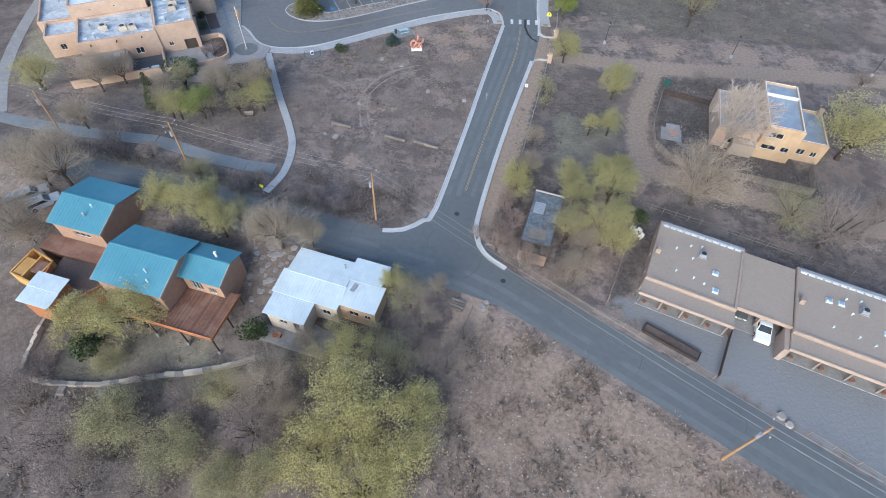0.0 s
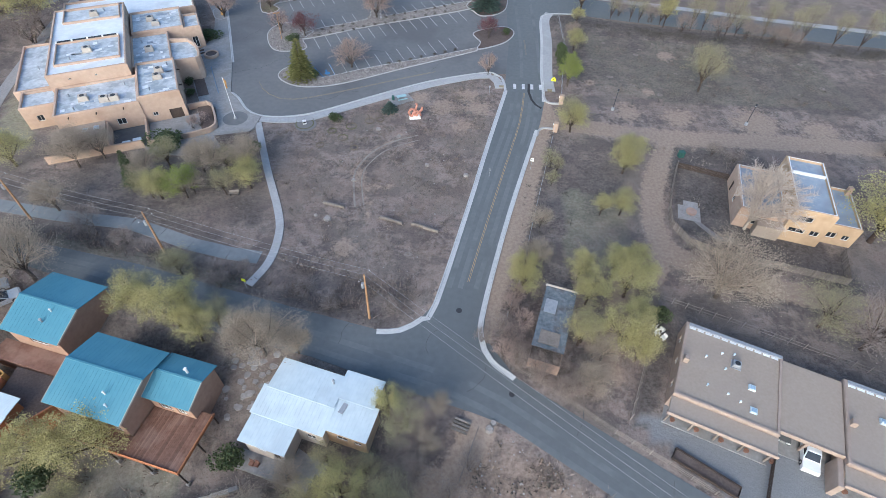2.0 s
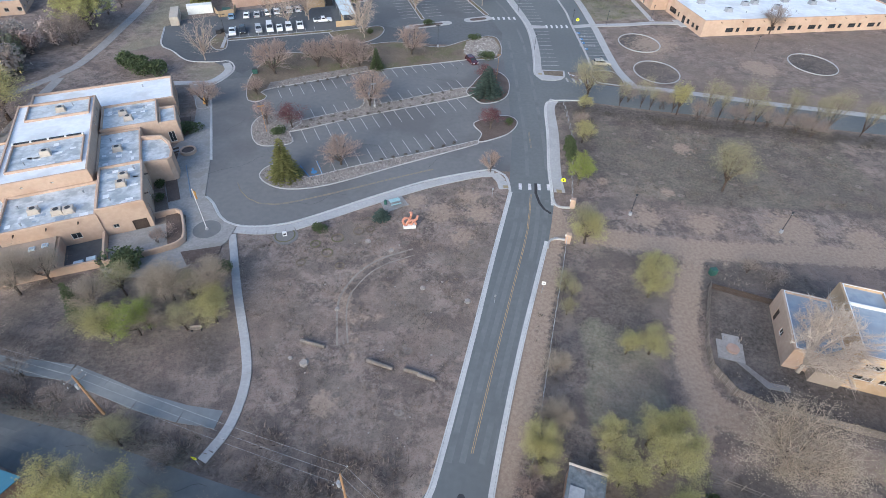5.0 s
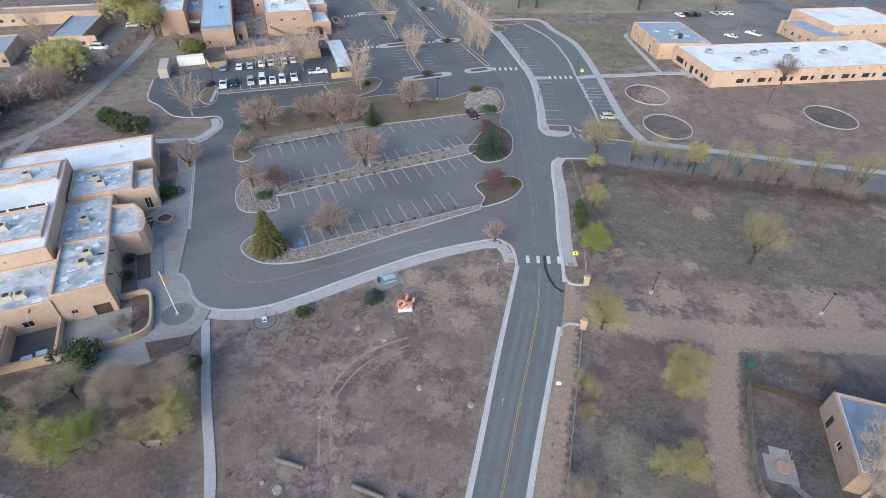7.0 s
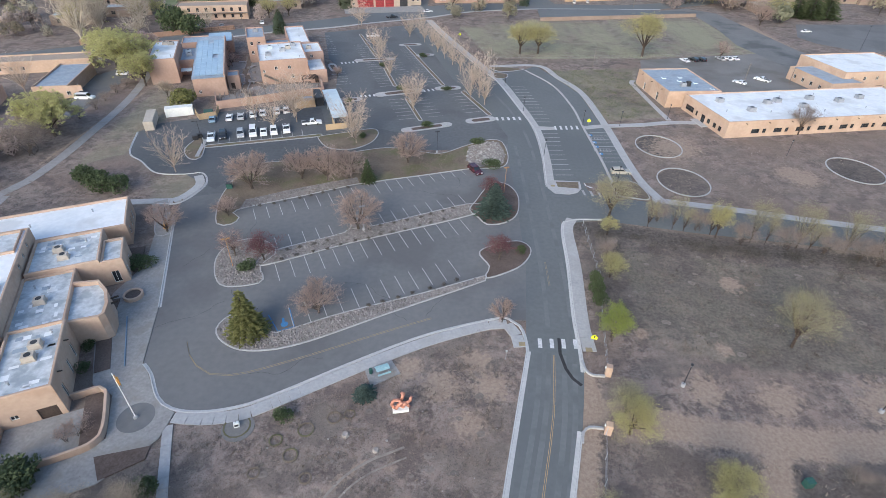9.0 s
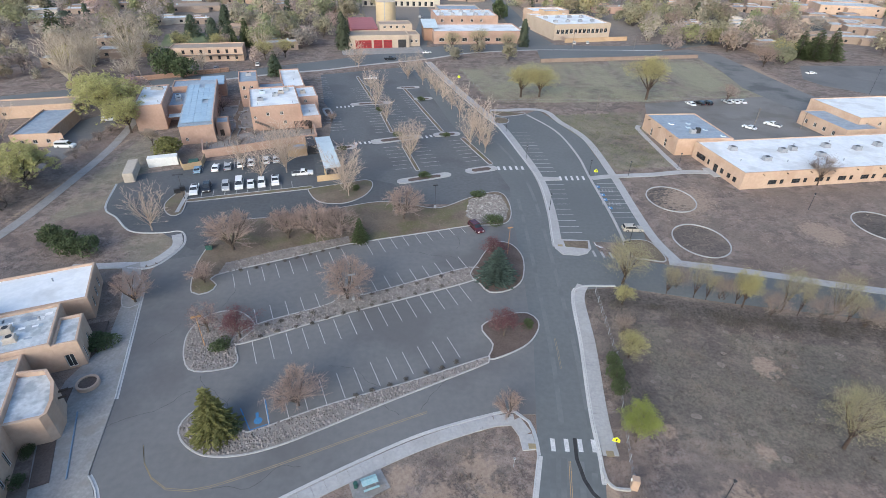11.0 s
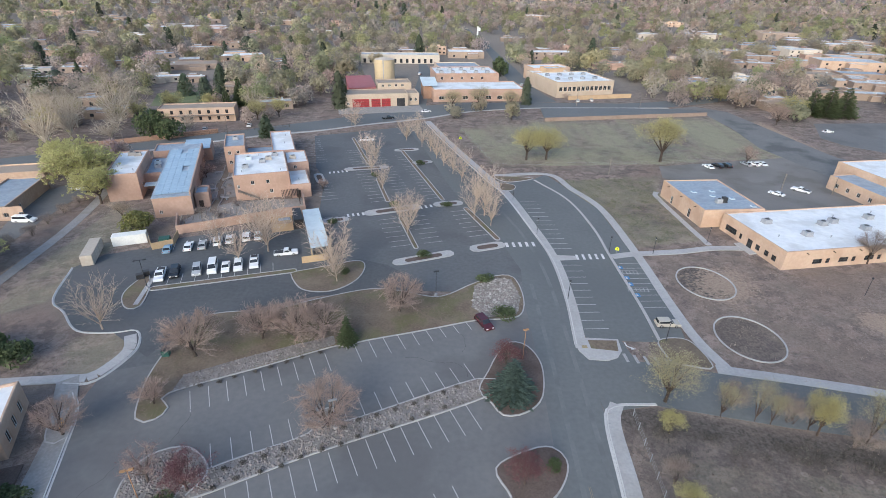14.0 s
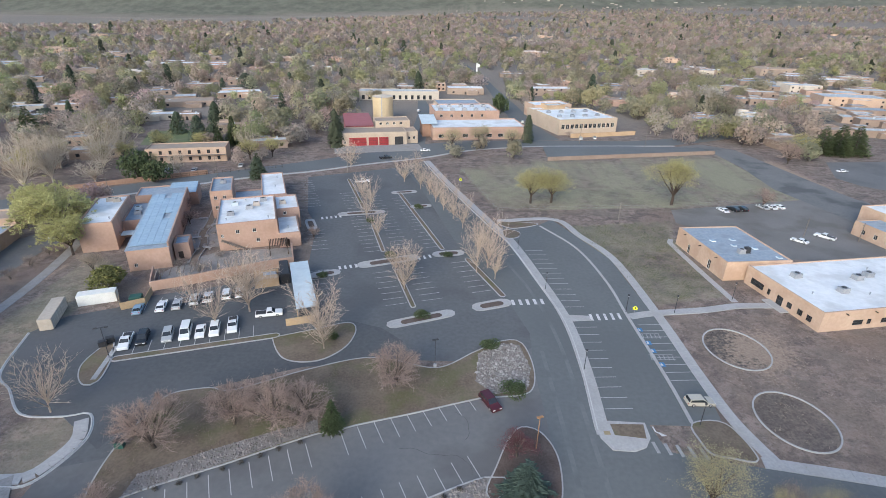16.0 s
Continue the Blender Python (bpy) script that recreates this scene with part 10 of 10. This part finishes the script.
# scattered houses between the ones above
protos = list(made.values())
count = 0
for tries in range(6000):
    if count >= 70:
        break
    y = 330 + 1900 * rt.random() ** 1.5
    x = rt.uniform(-0.75, 0.85) * (y - 60)
    if reserved(x, y) or (60 < x < 330 and y < 365) or not free(x, y, 15 + y * 0.014):
        continue
    T, w = rt.choice(protos)
    k = min(24.0, rt.uniform(11, 17) * (1.35 if y > 900 else 1)) / w
    spots.append((x, y + 5, k * w, 9))
    copy_thing(T, Matrix()).matrix_basis = turned(x, y, rt.uniform(12, 28) if x < -60 else rt.uniform(-14, 9), float(land(np.array(x), np.array(y)))) @ Matrix.Diagonal((k, k, 1.0, 1))
    count += 1

PALETTE = {  # base colours of the spring crowns
    "green": (0.425, 0.41, 0.24), "olive": (0.415, 0.38, 0.265), "tan": (0.51, 0.425, 0.345), "grey": (0.45, 0.385, 0.335), "rose": (0.505, 0.405, 0.36), "dark": (0.11, 0.13, 0.09), "gold": (0.40, 0.36, 0.09)}


def crown_material():
    """Thin leaves and twigs in each tree's own colour."""
    m = bpy.data.materials.new("crowns")
    m.use_nodes = True
    n, l = m.node_tree.nodes, m.node_tree.links
    bsdf = n["Principled BSDF"]
    at = n.new("ShaderNodeAttribute")
    at.attribute_name = "tint"
    geo = n.new("ShaderNodeNewGeometry")
    hsv = n.new("ShaderNodeHueSaturation")
    mr = n.new("ShaderNodeMapRange")
    mr.inputs[3].default_value, mr.inputs[4].default_value = 0.93, 1.07
    l.new(geo.outputs["Random Per Island"], mr.inputs[0])
    l.new(mr.outputs[0], hsv.inputs["Value"])
    l.new(at.outputs["Color"], hsv.inputs["Color"])
    l.new(hsv.outputs[0], bsdf.inputs["Base Color"])
    bsdf.inputs["Roughness"].default_value, bsdf.inputs["Specular IOR Level"].default_value = 0.95, 0.1
    tr = n.new("ShaderNodeBsdfTranslucent")
    l.new(hsv.outputs[0], tr.inputs["Color"])
    ms = n.new("ShaderNodeMixShader")
    ms.inputs[0].default_value = 0.5
    l.new(bsdf.outputs[0], ms.inputs[1])
    l.new(tr.outputs[0], ms.inputs[2])
    l.new(ms.outputs[0], n["Material Output"].inputs["Surface"])
    return m


M["crowns"] = crown_material()


def hidden_house(x, y):
    """True where a crown would stand on a house or close in front of it."""
    return any(abs(x - a + max(0, b - y) * a / (b - 100)) < w * 0.5 + 2 and -c < y - b < w * 0.5 + 2 for a, b, w, c in spots)


def woods(name, n, mix, label, seed, y_lo, y_hi, bias, size, leaves, face, pick, anywhere=False, spread=(-0.85, 0.95), squash=0.5, given=None):
    """Many tree crowns of rounded boughs clad in small leaf or twig faces, one joined mesh."""
    r = np.random.default_rng(seed)
    C = []
    tries = 0
    while len(C) < n and tries < n * 14:
        tries += 1
        y = y_lo + (y_hi - y_lo) * r.random() ** bias
        x = r.uniform(*spread) * (y - 40)
        if pick(x, y) or (reserved(x, y) and not anywhere) or hidden_house(x, y):
            continue
        C.append((x, y))
    if given:
        rows = [(names_row, [float(v) for v in q.split()]) for names_row, text in given.items() for q in text.split("; ")]
        C = [(q[1][0], q[1][1]) for q in rows]
    C = np.array(C)
    m = len(C)
    names = list(mix)
    wts = np.array([mix[q] for q in names], float)
    kind = r.choice(len(names), m, p=wts / wts.sum())
    if given:
        kind = np.array([names.index(q[0]) for q in rows])
    conif = np.array([names[q] == "dark" for q in kind])
    twiggy = np.array([names[q] in ("tan", "grey", "rose") for q in kind])
    tint = np.array([PALETTE[names[q]] for q in kind]) * r.uniform(0.74, 1.16, (m, 1)) * r.uniform(0.95, 1.05, (m, 3))
    h = r.uniform(0.6, 1.35, m) * size
    h = np.where(conif, h * 1.15, h)
    R = h * r.uniform(0.42, 0.6, m) * np.where(conif, 0.5, 1)
    if given:
        h, R = np.array([q[1][2] for q in rows]), np.array([q[1][3] for q in rows])
    k, nl = leaves, 9
    ld = r.normal(0, 1, (m, nl, 3))
    ld[..., 2] = ld[..., 2] * 0.9 + 0.25
    ld /= np.linalg.norm(ld, axis=2, keepdims=True)
    lc = ld * r.uniform(0.35, 0.68, (m, nl, 1))
    lr = r.uniform(0.34, 0.52, (m, nl, 1))
    which = r.integers(0, nl, (m, k))
    d = r.normal(0, 1, (m, k, 3))
    d[..., 2] += 0.35
    d /= np.linalg.norm(d, axis=2, keepdims=True)
    ii = np.arange(m)[:, None]
    reach = np.where(twiggy[:, None, None], r.uniform(0.3, 1.12, (m, k, 1)) ** 0.6, r.uniform(0.75, 1.05, (m, k, 1)))
    P = lc[ii, which] + d * lr[ii, which] * reach
    cone = conif[:, None]
    zc = np.where(cone, r.uniform(-1, 1, (m, k)), P[..., 2])
    slim = np.where(cone, np.sqrt(np.clip(1.03 - zc, 0, 2)) * (0.6 + 0.22 * np.sin(which * 2.3)), 1.0)
    ring = np.stack([np.cos(which * 0.7 + d[..., 0] * 3), np.sin(which * 0.7 + d[..., 0] * 3)], -1)
    P[..., :2] = np.where(cone[..., None], ring * slim[..., None], P[..., :2])
    P[..., 2] = zc
    nrm = np.where(cone[..., None], np.concatenate([ring, np.full((m, k, 1), 0.8)], -1), d + np.array([0, 0, 0.25])) + r.normal(0, 0.16, d.shape)
    nrm /= np.linalg.norm(nrm, axis=2, keepdims=True)
    P = P * np.stack([R, R, h * squash], 1)[:, None, :]
    P += np.stack([C[:, 0], C[:, 1], h * (0.92 - squash) + land(C[:, 0], C[:, 1])], 1)[:, None, :]
    t1 = np.cross(nrm, np.array([0.3, 0.5, 0.81]))
    t1 /= np.linalg.norm(t1, axis=2, keepdims=True)
    t2 = np.cross(nrm, t1)
    s = (h * face)[:, None, None] * r.uniform(0.6, 1.3, (m, k, 1))
    an = r.uniform(0, 6.28, (m, k, 1)) + np.array([0, 2.1, 4.2])
    V = P[:, :, None, :] + s[..., None] * (np.cos(an)[..., None] * t1[:, :, None, :] + np.sin(an)[..., None] * t2[:, :, None, :])
    # twigs: slivers that reach outward
    tip = d + np.array([0, 0, 0.5]) + r.normal(0, 0.35, d.shape)
    tip /= np.linalg.norm(tip, axis=2, keepdims=True)
    S = np.stack([P + t1 * s * 0.5, P - t1 * s * 0.5, P + tip * s * 1.35], 2)
    V = np.where(twiggy[:, None, None, None] & (r.random((m, k, 1, 1)) < 0.35), S, V)
    col = np.repeat(tint, k * 3, 0)
    V = V.reshape(-1, 3)
    # trunks
    w = h * 0.018
    foot = np.stack([C[:, 0], C[:, 1], land(C[:, 0], C[:, 1]) - 0.3], 1)
    for a in (0.0, 2.1, 4.2):
        o = np.stack([np.cos(a) * w, np.sin(a) * w, 0 * w], 1)
        o2 = np.stack([np.cos(a + 2.1) * w, np.sin(a + 2.1) * w, 0 * w], 1)
        V = np.concatenate([V, np.stack([foot + o, foot + o2, foot + np.stack([0 * w, 0 * w, h * 0.75], 1)], 1).reshape(-1, 3)])
        col = np.concatenate([col, np.tile([[0.19, 0.16, 0.135]], (m * 3, 1))])
    nt = len(V) // 3
    me = bpy.data.meshes.new(name)
    me.vertices.add(nt * 3)
    me.vertices.foreach_set("co", V.astype(np.float32).ravel())
    me.loops.add(nt * 3)
    me.loops.foreach_set("vertex_index", np.arange(nt * 3, dtype=np.int32))
    me.polygons.add(nt)
    me.polygons.foreach_set("loop_start", np.arange(0, nt * 3, 3, dtype=np.int32))
    me.update(calc_edges=True)
    at = me.attributes.new("tint", "FLOAT_COLOR", "POINT")
    at.data.foreach_set("color", np.concatenate([col, np.ones((len(col), 1))], 1).astype(np.float32).ravel())
    tagged(part(name, me, "crowns"), label, "trees", "", "stuff")


def open_ground(x, y):
    """Car parks, lawns and lanes between the houses."""
    lane = abs(math.sin((x * 0.93 - y * 0.36 + 30) / 46.0)) < 0.07 or abs(math.sin((x * 0.36 + y * 0.93) / 58.0)) < 0.07
    return (60 < x < 330 and y < 365) or (lane and y < 900) or (-168 < x < -124 and 335 < y < 380) or (205 < x < 400 and 425 < y < 620 and (x * 0.13 + y * 0.21) % 7 < 3.4)


TOWN_TREES = {  # x y height radius
    "olive": "47 516 20 11.0; 181 520 18 11.0; 175 657 18 11.0; 131 683 20 11.0; 165 341 13 6.7; 145 465 13 10.4; 268 576 17 11.0; 247 610 15 11.0; 371 604 13 11.0; 11 348 9 4.7; 25 331 12 4.9; -2 332 9 5.8; 113 460 9 5.7; 99 459 12 7.0; -69 411 19 11.0; -87 428 18 7.7; -123 393 10 7.2; -184 386 12 10.2; -240 379 10 11.0; -315 466 15 11.0; -22 530 15 6.5; -61 485 12 7.3; -122 430 12 9.3; -267 774 20 11.0; -202 346 9 8.4; -190 365 10 7.4; -164 354 8 6.8; -284 545 12 11.0",
    "green": "95 473 20 10.9; 128 462 17 11.0; 128 406 8 7.5; 146 383 12 7.2; 120 416 10 7.7; -100 345 14 9.5; -90 472 16 10.1; -129 547 18 11.0; -142 522 12 10.0; -129 514 10 9.7",
    "grey": "181 485 20 11.0; 190 470 15 9.4; 233 476 13 8.3; 245 449 10 8.0; 205 444 12 9.1; -81 346 13 7.9; -86 318 7 4.0; -107 446 11 9.5; -93 308 9 4.3; -87 397 11 5.8; -56 401 9 4.6; -203 364 10 7.5; 167 405 9 6.6; 163 380 9 8.6; 167 363 8 7.1; 152 383 8 6.1",
    "rose": "201 403 15 11.0; 61 383 4 3.3; 148 451 11 8.6; -114 332 10 5.9",
    "dark": "30 465 11 4.8; 36 367 15 3.1; -79 293 9 3.6; -60 348 19 4.1; -111 347 6 5.1; -226 381 10 9.5; -148 370 12 5.2; -128 350 14 5.3; -116 339 12 5.0; -137 391 14 4.9; -171 529 15 10.3; -33 551 17 5.1; -141 337 9 3.1",
    "tan": "188 628 16 11.0; 204 603 17 11.0; 108 679 13 11.0; -95 376 10 6.6; -236 429 15 11.0; -74 458 11 8.3; -54 536 13 8.2; -181 366 12 10.9; -195 421 11 8.4",
}
woods("street_trees", 0, {q: 1 for q in PALETTE}, "spring trees standing along the streets of the town", 30, 0, 1, 1, 1, 620, 0.052, None, given=TOWN_TREES)
town_mix = {"green": 20, "olive": 27, "tan": 17, "grey": 24, "rose": 4, "dark": 1.6}
woods("town_trees", 900, town_mix, "mixed spring trees, olive, grey and yellow-green, between houses", 31, 330, 660, 0.9, 12.5, 430, 0.05, open_ground)
woods("town_trees", 1700, town_mix, "budding and leafless trees round the farther houses", 32, 640, 1200, 1.0, 14, 105, 0.105, open_ground)
valley_mix = {"green": 5, "olive": 16, "tan": 28, "grey": 20, "rose": 26, "dark": 1.5}
woods("valley_woods", 3000, valley_mix, "pinkish-grey leafless cottonwoods across the valley", 33, 1100, 2200, 1.0, 17, 44, 0.165, lambda x, y: (x < -0.3 * y and y > 1500 + 2300 * max(0.0, x / y + 0.8)) or math.sin(x / 170.0) + math.sin(y / 120.0 + x / 300) > 1.3)
woods("far_woods", 3300, valley_mix, "distant pinkish-brown woodland below the hills", 34, 2100, 4000, 1.0, 18, 24, 0.24, lambda x, y: y > 1600 + 2700 * max(0.0, x / y + 0.8) or math.sin(x / 210.0) + math.sin(y / 160.0 + x / 400) > 1.0)
woods("west_wood", 110, {"grey": 2, "rose": 1, "olive": 1}, "leafless grey-brown wood along the west path", 77, 110, 265, 1.0, 8, 430, 0.055, lambda x, y: not (-150 < x < -108 - 0.05 * (y - 120)) or (170 < y < 250 and x < -115) or 195 < y < 250, True, spread=(-1.5, -0.3))
woods("yard_trees", 62, {"olive": 3, "green": 2, "tan": 2, "grey": 2}, "olive and leafless trees in the yards by the street", 36, 215, 345, 1.0, 8.5, 420, 0.06, lambda x, y: not (-290 < x < -158) or abs(np.interp(x, [-400, -160, -97], [135, 269, 299]) - y) < 10 or y < np.interp(x, [-400, -160], [150, 282]), True, spread=(-1.6, -0.5))
setting("lawn_motel", Geo().prism([(-153, 341), (-128, 348), (-146, 378), (-165, 372)], -0.1, 0.03), "lawn_grass", "mown green lawn behind the lodging block", "lawn")
rh = random.Random(61)
g = Geo()
for k in range(90):
    y = rh.uniform(3990, 4500)
    x = y * rh.uniform(0.0, 0.75)
    z, w = float(land(np.array(x), np.array(y))), rh.uniform(9, 24)
    g.box(x, x + w, y, y + 12, z - 6, z + rh.uniform(4, 7))
tagged(part("hillside_houses", g, "stucco_white"), "tiny pale houses scattered over the far hillside", "houses", "", "stuff")
